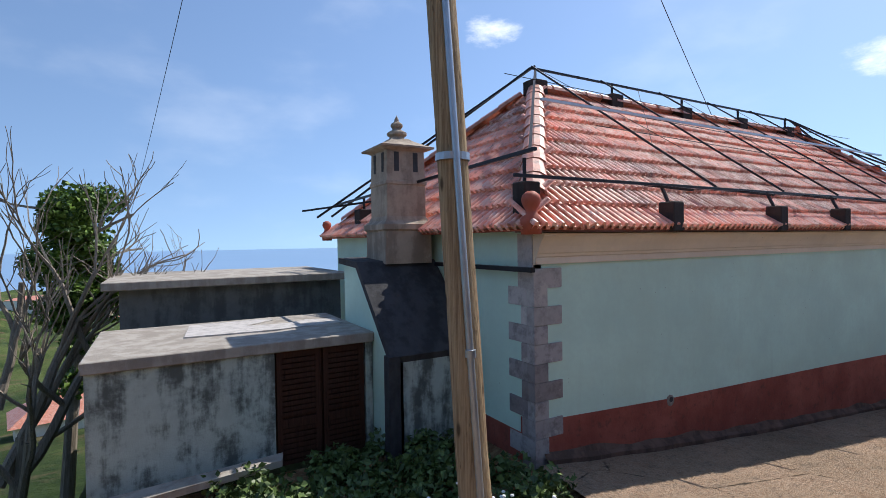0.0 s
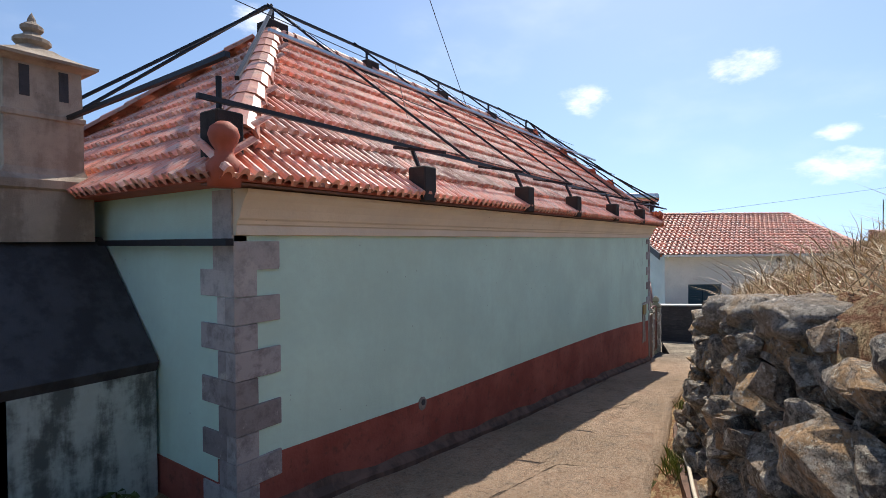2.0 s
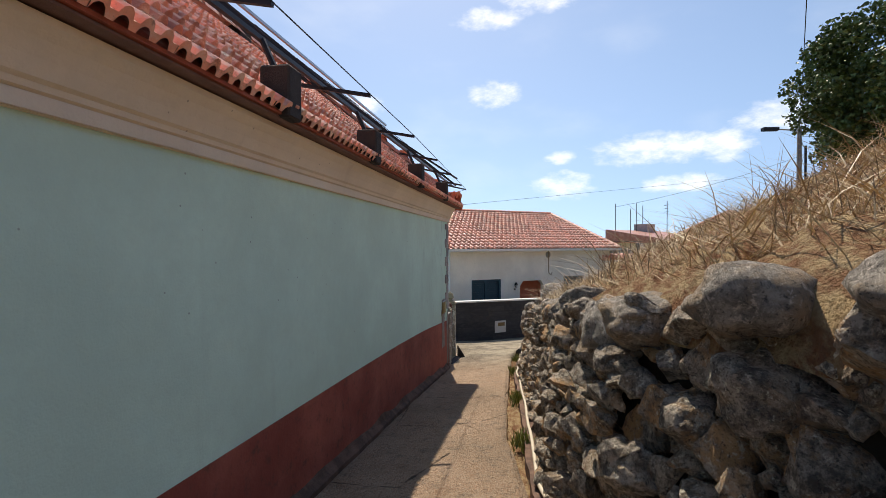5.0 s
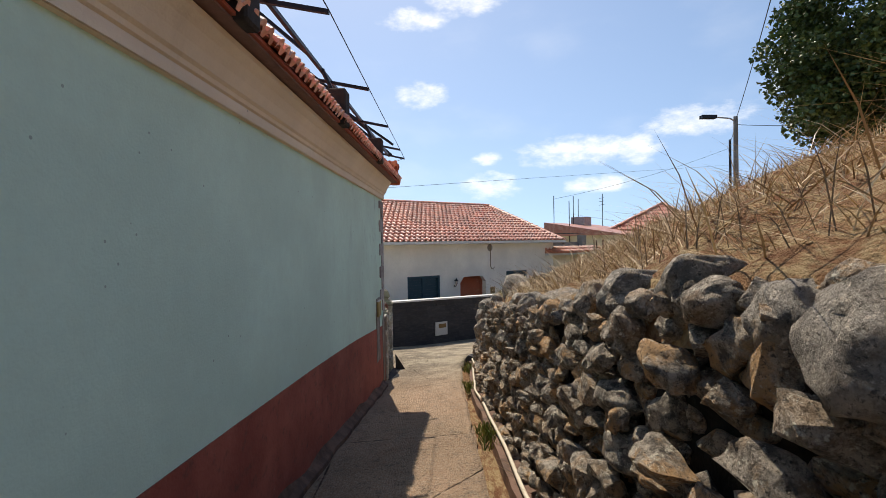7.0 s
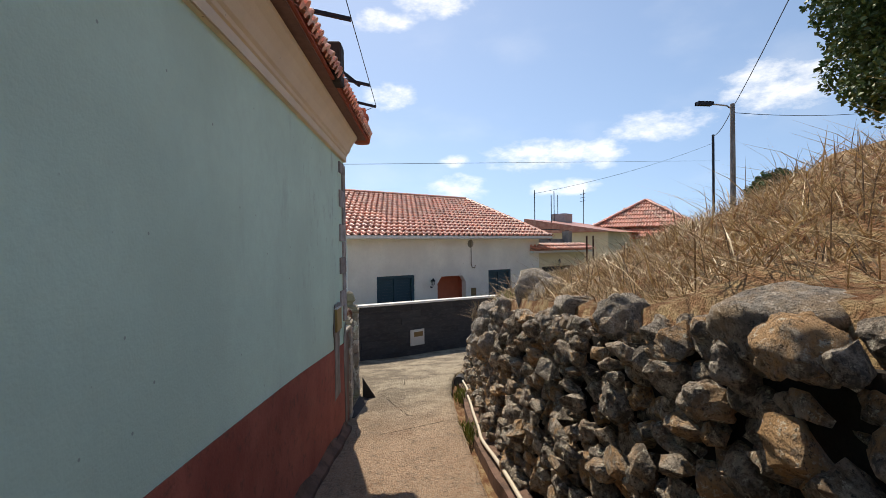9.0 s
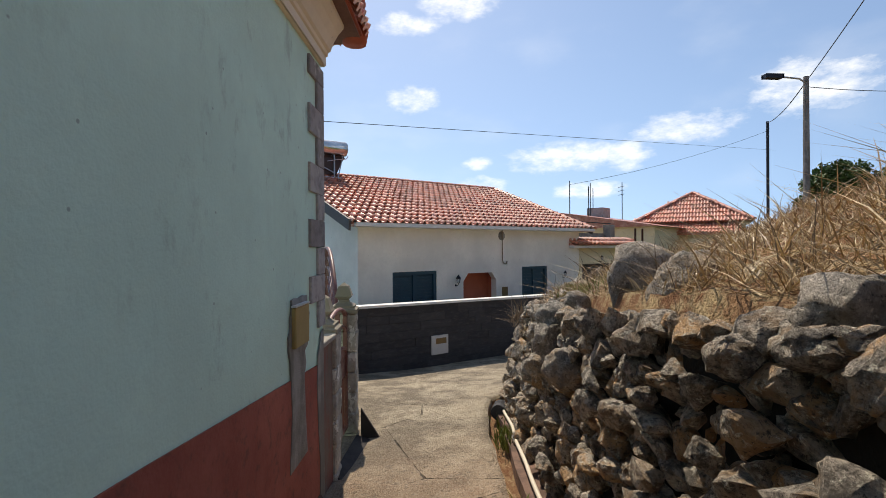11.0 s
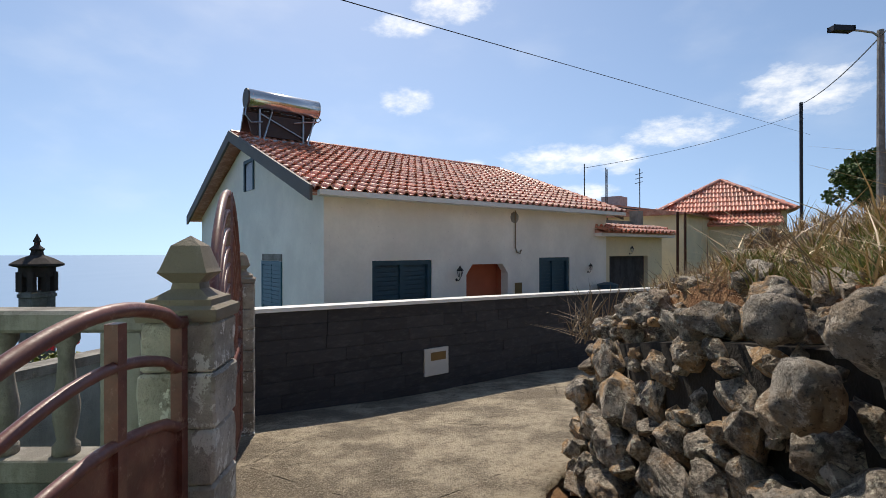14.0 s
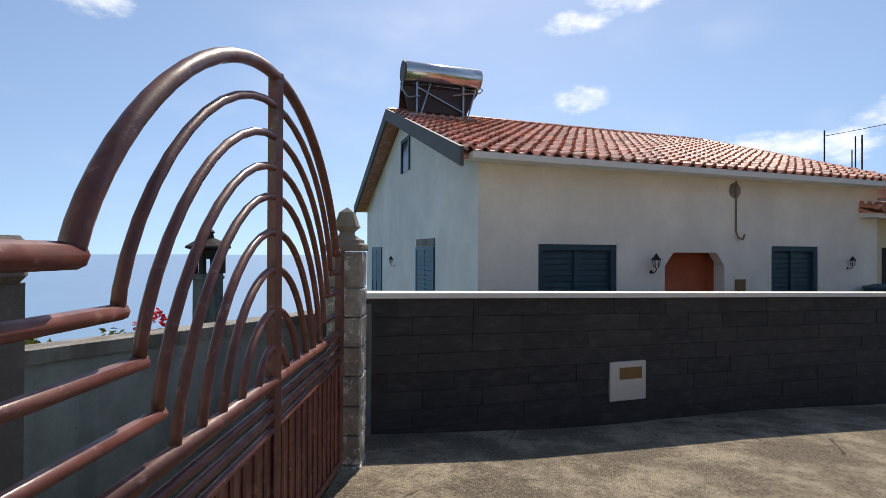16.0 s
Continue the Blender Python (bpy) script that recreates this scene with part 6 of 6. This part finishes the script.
# small stones wedged into the gaps
for _ in range(800):
    sc = rnd.uniform(s_in, s_out)
    q, nn, tt = wall_at(sc)
    g = lane_z(q.x, q.y)
    zc = rnd.uniform(g, tt - 0.05)
    r = interp(sc, SZ_S, SZ_V) * rnd.uniform(0.3, 0.6)
    at = q - nn * (0.1 + 0.12 * (zc - g) / 1.5 + rnd.uniform(-0.04, 0.04)) + Vector((0, 0, zc))
    rot = Matrix.Rotation(rnd.uniform(0, 6.3), 4, "Z") @ Matrix.Rotation(rnd.uniform(-0.8, 0.8), 4, "Y")
    placed.append((rnd.randrange(16), Matrix.Translation(at) @ rot @ Matrix.Diagonal((r, r * 0.8, r * 0.8, 1))))
# stones half buried in the soil at the end of the bank
for _ in range(170):
    sc = rnd.uniform(wlen[10], wlen[15])
    q, nn, tt = wall_at(sc)
    d = 0.15 + 1.5 * rnd.random() ** 1.7
    at = q - nn * d
    r = rnd.choice((0.02, 0.03, 0.04, 0.06, 0.09, 0.13)) * rnd.uniform(0.8, 1.2)
    placed.append((rnd.randrange(16), Matrix.Translation((at.x, at.y, bank_z(d, sc, at.x, at.y) + r * 0.2)) @ Matrix.Rotation(rnd.uniform(0, 6.3), 4, "Z") @ Matrix.Diagonal((r, r * 0.8, r * 0.7, 1))))
placed.sort(key=lambda q: abs(q[1].translation.x - 6.5))
for i, (k, m) in enumerate(placed[:300]):
    ob = new("stone", rocks[k])
    ob.parent = stone_wall
    ob.matrix_local = sinv @ m
for k in range(16):
    pieces("stone", rocks[k], stone_wall, [sinv @ m for j, m in placed[300:] if j == k], 0, "stones")
bm = bmesh.new()
prev = None
for s in np.arange(0, wlen[-1], 0.15):
    p, n, top = wall_at(s)
    ring = []
    back = interp(s, [wlen[7], wlen[10]], [0.06, 0.26])
    for k, d in enumerate((0.1, 0.18, 0.4, 0.6, 0.8, 1.0, 1.2)):
        d += back
        q = p - n * d
        ring.append(bm.verts.new((q.x, q.y, bank_z(d, s, q.x, q.y) + (-0.22 if k == 0 else -0.1 if k == 6 else 0.015 + 0.05 * noise.noise(Vector((q.x * 7, q.y * 7, 1)))))))
    if prev:
        for j in range(6):
            bm.faces.new((prev[j], prev[j + 1], ring[j + 1], ring[j]))
    prev = ring
bmesh.ops.recalc_face_normals(bm, faces=bm.faces[:])
whole("bank_edge", bm, MAT_EARTH, "crumbling edge of red-brown earth above the stone wall", "earth bank", kind="structure", smooth=True)
boulder_me = [rock_mesh(60 + i, MAT_BOULDER, "boulder", False, 2) for i in range(5)]
BOULD = [(4.72, -2.46, 1.36, 0.3, 0.2), (5.66, -2.42, 1.42, 0.22, 0.17), (5.1, -2.44, 1.36, 0.2, 0.15), (4.2, -2.55, 1.5, 0.34, 0.18), (12.6, -2.5, 0.73, 0.38, 0.34), (11.75, -2.45, 0.72, 0.34, 0.28),
         (6.3, -2.4, 1.32, 0.28, 0.18), (7.0, -2.35, 1.22, 0.2, 0.15), (7.9, -2.3, 1.08, 0.3, 0.17), (13.3, -2.15, 0.5, 0.17, 0.14), (13.7, -2.1, 0.36, 0.15, 0.12), (10.4, -2.3, 0.8, 0.25, 0.16),
         (2.6, -3.1, 1.8, 0.42, 0.17), (1.7, -3.35, 1.9, 0.4, 0.18), (3.3, -2.8, 1.72, 0.32, 0.16), (9.2, -2.25, 0.92, 0.22, 0.15), (14.4, -2.4, 0.36, 0.2, 0.15), (12.9, -2.05, 0.35, 0.2, 0.17), (13.34, -1.95, 0.40, 0.2, 0.16), (13.93, -1.88, 0.15, 0.12, 0.11), (13.73, -1.93, 0.36, 0.13, 0.11), (13.2, -1.87, 0.2, 0.2, 0.18), (13.84, -1.82, -0.22, 0.16, 0.14), (13.4, -1.83, -0.05, 0.17, 0.13), (14.18, -1.95, 0.33, 0.12, 0.09), (12.6, -1.87, 0.1, 0.2, 0.16), (17.5, -7.2, ground_z(17.5, -7.2) + 0.12, 1.0, 0.32)]
for i, (x, y, z, r, h) in enumerate(BOULD):
    ob = new("boulder", boulder_me[i % 5])
    ob.matrix_world = Matrix.Translation((x, y, z)) @ Matrix.Rotation(i * 1.3, 4, "Z") @ Matrix.Diagonal((r * 0.85, r * 0.7, h * 0.95, 1))
    tagged(ob, "rounded grey volcanic boulder on top of the stone wall" if i != 26 else "flat dark rock slab on the bank", "boulder", "boulders on the stone wall" if i != 26 else "")

# hose along the foot of the wall
bm_pts = []
for s in np.arange(wlen[4] + 0.5, wlen[12] + 0.2, 0.2):
    p, n, top = wall_at(s)
    q = p + n * (0.17 + 0.04 * noise.noise(Vector((s, 3, 0))))
    bm_pts.append((q.x, q.y, lane_z(q.x, q.y) + 0.02 + 0.07 * max(0, noise.noise(Vector((s * 0.6, 9, 0))))))
tagged(new("hose", mesh_of(tube(bm_pts, 0.019, 8), "hose", MAT_HOSE, True)), "pale garden hose lying along the wall foot", "hose")
culvert = thing("drain_pipe", pose(14.75, -1.55, -1.05), "closed drain pipe end at the gutter, dark for inner shade", "drain")
# capped tube; the near-black colour paints the shade of its opening
part("pipe", tube([(15.3, -1.62, -1.12), (15.6, -1.68, -1.14)], 0.1, 12), MAT_SOOT, culvert)

# ---------- dry grass, weeds, trees ----------


def blades(name, spots, material, label, category, hmin, hmax, width, lean, seed, per=1):
    """Thin tapered blades, each a bent strip of two quads."""
    r = random.Random(seed)
    vs, fs = [], []
    for x, y, z in spots:
        for _ in range(per):
            h = r.uniform(hmin, hmax)
            a, b = r.uniform(0, 6.283), r.uniform(0, 6.283)
            l = r.uniform(*lean) * h
            dx, dy = math.cos(a) * l, math.sin(a) * l
            wx, wy = math.cos(b) * width, math.sin(b) * width
            px, py = x + r.uniform(-0.05, 0.05), y + r.uniform(-0.05, 0.05)
            up = math.sqrt(max(0.02, h * h - l * l)) if l < h else h * 0.25
            k = len(vs)
            vs += [(px - wx, py - wy, z), (px + wx, py + wy, z), (px + dx * 0.45 + wx, py + dy * 0.45 + wy, z + up * 0.6), (px + dx * 0.45 - wx, py + dy * 0.45 - wy, z + up * 0.6), (px + dx, py + dy, z + up)]
            fs += [(k, k + 1, k + 2, k + 3), (k + 3, k + 2, k + 4)]
    me = bpy.data.meshes.new(name)
    me.from_pydata(vs, [], fs)
    me.materials.append(material)
    return tagged(new(name, me), label, category, kind="stuff")


def bank_spots(n, seed, dmin, dmax, s0, s1, power=1.6):
    r = random.Random(seed)
    out = []
    while len(out) < n:
        s = r.uniform(s0, s1)
        d = dmin + (dmax - dmin) * r.random() ** power
        p, nn, top = wall_at(s)
        q = p - nn * d
        if noise.noise(Vector((q.x * 1.1, q.y * 1.1, 2))) < r.uniform(-0.75, 0.25):
            continue
        dd, ss = wall_dist(q.x, q.y)
        if dd < 0.1:
            continue
        out.append((q.x, q.y, ground_z(q.x, q.y) - 0.02))
    return out


blades("dry_grass", bank_spots(12500, 1, 0.2, 3.4, wlen[3], wlen[12]), MAT_STRAW, "matted straw-coloured dry grass on the bank", "dry grass", 0.05, 0.24, 0.003, (0.85, 1.6), 5, 3)
blades("dry_grass", bank_spots(5000, 2, 1.5, 9, wlen[2], wlen[13], 1.0), MAT_STRAW, "sparse straw-coloured grass higher on the bank", "dry grass", 0.08, 0.2, 0.004, (0.7, 1.4), 6, 3)
blades("dry_grass", bank_spots(4500, 51, 0.12, 1.9, wlen[8], wlen[12], 1.2), MAT_STRAW, "matted pale straw along the top of the stone wall", "dry grass", 0.05, 0.22, 0.0035, (0.7, 1.5), 51, 3)
blades("dry_stalks", bank_spots(2600, 3, 0.15, 3.5, wlen[2], wlen[12]), MAT_STRAW, "long fallen straw stalks on the bank", "dry stalks", 0.2, 0.8, 0.0045, (0.75, 1.25), 7, 2)
blades("dry_stalks", bank_spots(330, 4, 0.3, 4, wlen[2], wlen[12]), MAT_TWIG, "thin upright dead weed stalks", "dry stalks", 0.12, 0.45, 0.003, (0.1, 0.7), 8, 3)
blades("dry_grass", bank_spots(4200, 31, 0.25, 3.4, wlen[10], wlen[15]), MAT_STRAW, "sparse dry grass on red soil at the bank end", "dry grass", 0.05, 0.22, 0.003, (0.6, 1.5), 31, 3)
blades("dead_twigs", bank_spots(110, 21, 0.2, 1.8, wlen[10], wlen[15]), MAT_TWIG, "bare dead twigs standing at the bank end", "dead twigs", 0.12, 0.38, 0.0025, (0.2, 1.1), 21, 6)
blades("dead_twigs", [(16.95 + 0.13 * math.cos(k * 2.4), -2.2 + 0.16 * math.sin(k * 1.7), -0.26 + 0.01 * k) for k in range(16)], MAT_TWIG, "tangle of bare dead twigs on the end of the stone wall", "dead twigs", 0.2, 0.55, 0.005, (0.3, 1.2), 41, 8)
blades("weeds", bank_spots(460, 9, 0.2, 1.5, wlen[10] - 0.2, wlen[11] + 0.9), MAT_WEED, "patch of yellow-green weeds on the bank end", "weeds", 0.05, 0.15, 0.004, (0.5, 1.2), 9, 9)
r = random.Random(5)
gut = []
for _ in range(160):
    s = r.choice([wlen[7] + 1.4, wlen[8] + 0.6, wlen[9] + 0.4, wlen[11] - 0.2, wlen[6]]) + r.gauss(0, 0.22)
    p, n, top = wall_at(s)
    q = p + n * r.uniform(0.18, 0.34)
    gut.append((q.x, q.y, lane_z(q.x, q.y) - 0.1))
blades("weeds", gut, MAT_WEED, "small green weeds in the gutter", "weeds", 0.08, 0.2, 0.008, (0.2, 0.8), 10, 4)


def leaf_cloud(centres, count, size, seed, squash=0.85):
    """Leaves as small folded quads scattered through lumps (x, y, z, radius)."""
    r = random.Random(seed)
    vs, fs = [], []
    vol = [c[3] ** 2 for c in centres]
    for _ in range(count):
        c = r.choices(centres, vol)[0]
        d = Vector((r.gauss(0, 1), r.gauss(0, 1), r.gauss(0, 1))).normalized() * c[3] * (r.random() ** 0.45)
        p = Vector(c[:3]) + Vector((d.x, d.y, d.z * squash))
        t = Vector((r.gauss(0, 1), r.gauss(0, 1), r.gauss(0, 0.6))).normalized()
        u = t.cross(Vector((r.gauss(0, 1), r.gauss(0, 1), r.gauss(0, 1)))).normalized()
        l, w = size * r.uniform(0.6, 1.3), size * r.uniform(0.3, 0.55)
        n = t.cross(u) * w * 0.35
        k = len(vs)
        vs += [tuple(p - t * l * 0.5), tuple(p + u * w + n), tuple(p + t * l * 0.5), tuple(p - u * w + n)]
        fs += [(k, k + 1, k + 2), (k, k + 2, k + 3)]
    return vs, fs


def leaves(name, parent, centres, count, size, seed, material, label="", category=""):
    vs, fs = leaf_cloud(centres, count, size, seed)
    me = bpy.data.meshes.new(name)
    if parent is not None:
        iv = PLACE[root_of(parent)].inverted()
        vs = [tuple(iv @ Vector(v)) for v in vs]
    me.from_pydata(vs, [], fs)
    me.materials.append(material)
    ob = new(name, me)
    ob.parent = parent
    return tagged(ob, label, category, kind="stuff")


def limbs(bm, p, d, length, r, depth, rnd_, twist=0.5, bend=0.18):
    """A branching limb: bent tapering tube that forks."""
    pts, q, dd = [p.copy()], p.copy(), d.copy()
    n = 5
    for _ in range(n):
        dd = (dd + Vector((rnd_.gauss(0, bend), rnd_.gauss(0, bend), rnd_.gauss(0.04, bend * 0.7)))).normalized()
        q = q + dd * length / n
        pts.append(q.copy())
    tube(pts, r, 7 if depth > 2 else 4, bm, r * 0.6)
    if depth <= 0:
        return
    for k in range(rnd_.choice((2, 3, 3))):
        at = pts[rnd_.choice((2, 3, 4, 5, 5))]
        nd = (dd + Vector((rnd_.gauss(0, twist), rnd_.gauss(0, twist), rnd_.gauss(0.15, twist * 0.6)))).normalized()
        limbs(bm, at, nd, length * rnd_.uniform(0.55, 0.8), r * 0.55, depth - 1, rnd_, twist, bend)


tr = random.Random(21)
tree = thing("tree", pose(-4.95, 7.2, -1.8), "slender tree trunk smothered in green ivy", "tree")
bm = bmesh.new()
tube([(-5.1, 7.1, -5.0), (-4.95, 7.2, -2.2), (-4.85, 7.3, -0.6), (-4.72, 7.5, 0.9), (-4.6, 7.7, 2.4), (-4.66, 7.8, 3.6)], 0.14, 9, bm, 0.05)
for k in range(7):
    a = tr.uniform(0, 6.28)
    limbs(bm, Vector((-4.7, 7.55, 0.3 + k * 0.5)), Vector((math.cos(a), math.sin(a) * 0.6, 0.35)).normalized(), 1.3, 0.04, 2, tr)
part("trunk", bm, MAT_BARK, tree)
lumps = [(-4.66 + tr.gauss(0, 0.22), 7.75 + tr.gauss(0, 0.25), z, tr.uniform(0.3, 0.55)) for z in np.linspace(1.4, 3.6, 18)]
lumps += [(-4.35, 7.7, 2.0, 0.4), (-4.1, 7.7, 1.75, 0.3), (-4.3, 7.7, 1.5, 0.35), (-4.85, 7.6, 2.6, 0.4), (-4.75, 7.5, 0.9, 0.3), (-4.8, 7.4, 0.2, 0.35), (-4.95, 7.6, 3.1, 0.35), (-4.6, 7.7, 0.6, 0.25)]
leaves("crown", tree, lumps, 11000, 0.11, 3, MAT_LEAF, "dense glossy ivy leaves")
bare = thing("tree", pose(-5.55, 6.0, -1.5), "leafless pale-barked tree with fine twigs", "tree")
bm = bmesh.new()
limbs(bm, Vector((-5.55, 6.0, -3.6)), Vector((-0.02, 0.05, 1)), 3.3, 0.17, 5, random.Random(4), 0.42, 0.09)
part("trunk", bm, MAT_BARK, bare)
for at, d, length, r_, seed in (((-5.62, 6.05, -1.0), (0.35, 0.1, 0.9), 2.2, 0.09, 8), ((-5.2, 6.6, -0.6), (0.75, 0.2, 0.35), 1.7, 0.05, 15), ((-5.6, 6.05, 0.2), (0.1, 0.1, 1), 2.0, 0.07, 18)):
    bm = bmesh.new()
    limbs(bm, Vector(at), Vector(d).normalized(), length, r_, 4, random.Random(seed), 0.42, 0.12)
    part("branch", bm, MAT_BARK, bare)
oak = thing("tree", pose(14.8, -10.9, ground_z(14.8, -10.9)), "broad dark green evergreen tree on the bank", "tree")
bm = bmesh.new()
limbs(bm, Vector((14.8, -10.9, ground_z(14.8, -10.9) - 0.3)), Vector((0, 0.1, 1)), 2.4, 0.2, 3, random.Random(6), 0.6, 0.1)
part("trunk", bm, MAT_BARK, oak)
lumps = []
for _ in range(120):
    v = Vector((tr.gauss(0, 1), tr.gauss(0, 1), tr.gauss(0, 0.9))).normalized() * tr.uniform(0.5, 1.0)
    lumps.append((14.8 + v.x * 2.4, -11.0 + v.y * 2.3, 5.6 + v.z * 2.4, tr.uniform(0.35, 0.75)))
leaves("crown", oak, lumps, 48000, 0.115, 5, MAT_LEAF2, "dense dark green leaves")
shrub = thing("shrub", pose(18.5, -10.2, ground_z(18.5, -10.2)), "dark green shrub on the bank", "shrub")
bm = bmesh.new()
limbs(bm, Vector((18.5, -10.2, ground_z(18.5, -10.2) - 0.2)), Vector((0, 0, 1)), 1.0, 0.06, 3, random.Random(9), 0.6, 0.15)
part("stem", bm, MAT_BARK, shrub)
leaves("crown", shrub, [(18.5 + tr.gauss(0, 0.7), -10.2 + tr.gauss(0, 0.7), ground_z(18.5, -10.2) + 0.9 + tr.gauss(0, 0.35), 0.4) for _ in range(14)], 3500, 0.14, 6, MAT_LEAF2)
clump = thing("tree", pose(45, -30.5, ground_z(45, -30.5)), "far broad dark green tree with a flat clipped top", "tree")
bm = bmesh.new()
limbs(bm, Vector((45, -30.5, ground_z(45, -30.5) - 0.3)), Vector((0, 0, 1)), 4.6, 0.3, 3, random.Random(12), 0.6, 0.1)
part("trunk", bm, MAT_BARK, clump)
leaves("crown", clump, [(45 + tr.uniform(-1.2, 1.2), -30.5 + tr.uniform(-3.2, 3.2), 5.2 + tr.uniform(-1.6, 1.5), 0.75) for _ in range(60)], 9000, 0.28, 15, MAT_LEAF2, "dense dark leaves")
# brambles and flowers before the house corner
lumps = []
for _ in range(130):
    x, y = tr.uniform(-3.0, -0.25), tr.uniform(-1.0, 1.5)
    lumps.append((x, y, ground_z(x, y) + tr.uniform(0.0, 0.2), tr.uniform(0.12, 0.24)))
leaves("brambles", None, lumps, 9000, 0.08, 7, MAT_LEAF2, "dark green brambles at the house corner", "brambles")
for k in range(9):
    x, y = tr.uniform(-1.6, -0.3), tr.uniform(-1.5, -0.7)
    z = ground_z(x, y)
    fl = thing("wildflower", pose(x, y, z), "white-flowered weed with thin stems", "flower", "white wildflowers")
    h = tr.uniform(0.25, 0.45)
    for j in range(5):
        tip = (x + tr.gauss(0, 0.07), y + tr.gauss(0, 0.07), z + h * tr.uniform(0.75, 1.1))
        part("stem", tube([(x, y, z - 0.05), ((x + tip[0]) / 2, (y + tip[1]) / 2 + 0.01, z + h * 0.5), tip], 0.003, 4), MAT_WEED, fl)
        part("blossom", loft([(0.006, -0.008), (0.018, 0), (0.012, 0.01), (0.0, 0.013)], 7, Matrix.Translation(tip)), MAT_PETAL, fl)
    leaves("foliage", fl, [(x, y, z + 0.1, 0.1)], 60, 0.06, 30 + k, MAT_WEED)
geran = thing("geranium", pose(18.2, 3.6, -1.6), "pink geranium and pale green plants behind the yard wall", "flower")
leaves("foliage", geran, [(18.2 + tr.gauss(0, 0.3), 3.6 + tr.gauss(0, 0.3), -0.75 + tr.gauss(0, 0.12), 0.2) for _ in range(10)], 900, 0.07, 41, MAT_WEED)
leaves("petals", geran, [(18.25, 3.5, -0.42, 0.09), (18.35, 3.45, -0.5, 0.08), (18.1, 3.5, -0.5, 0.06)], 110, 0.05, 42, MAT_REDPETAL, "pink petals")
reed = thing("shrub", pose(16.9, 4.4, -1.8), "feathery pale green shrub behind the yard wall", "shrub")
leaves("foliage", reed, [(16.9 + tr.gauss(0, 0.5), 4.4 + tr.gauss(0, 0.3), -0.85 + tr.gauss(0, 0.15), 0.25) for _ in range(14)], 2500, 0.09, 43, MAT_WEED)
FAR = [(-16.5, 214, 16, 10, 5, 10), (-54, 290, 18, 11, 5, -20), (-4, 255, 14, 9, 5, 30), (-30, 240, 12, 9, 4, 5), (-75, 330, 16, 10, 5, 15), (-95, 300, 14, 9, 5, 40), (-40, 340, 18, 10, 5, 0), (-10, 350, 15, 10, 5, 25), (-9.3, 38, 5, 4, 1.2, 12)]


for i, (x, y, w, d, h, t) in enumerate(FAR):
    z = ground_z(x, y)
    far_house(Matrix.Translation((x, y, z)) @ Matrix.Rotation(radians(t), 4, "Z"), w, d, h, 1.6, 0.3, MAT_WHITE if i % 3 else MAT_YELLOW, MAT_TILE2, "distant white house with a red roof on the slope", "houses on the far slope")

# ---------- roof tiles of the teal house, last ----------
for n_, ((f0, z0), (f1, z1)) in enumerate(zip(PROF, PROF[1:])):
    lo_, hi_ = roof_ring(f0, z0), roof_ring(f1, z1)
    if f1 == 1.0:
        hi_ = [Vector(R0), Vector(R1), Vector(R1), Vector(R0)]
    run = (hi_[0] - lo_[0]).dot(Vector((0, 1, 0)))
    length = math.hypot(run, z1 - z0)
    rows_ = max(1, round(length / 0.42))
    roof_slope(lo_[0], lo_[1], hi_[0], hi_[1], 60, tile, roof, hinv, 0.225, length / rows_)
    run = (hi_[0] - lo_[0]).dot(Vector((1, 0, 0)))
    length = math.hypot(run, z1 - z0)
    roof_slope(lo_[3], lo_[0], hi_[3], hi_[0], 25, tile, roof, hinv, 0.225, length / rows_)
    roof_slope(lo_[1], lo_[2], hi_[1], hi_[2], 0, tile, roof, hinv, 0.225, length / rows_)
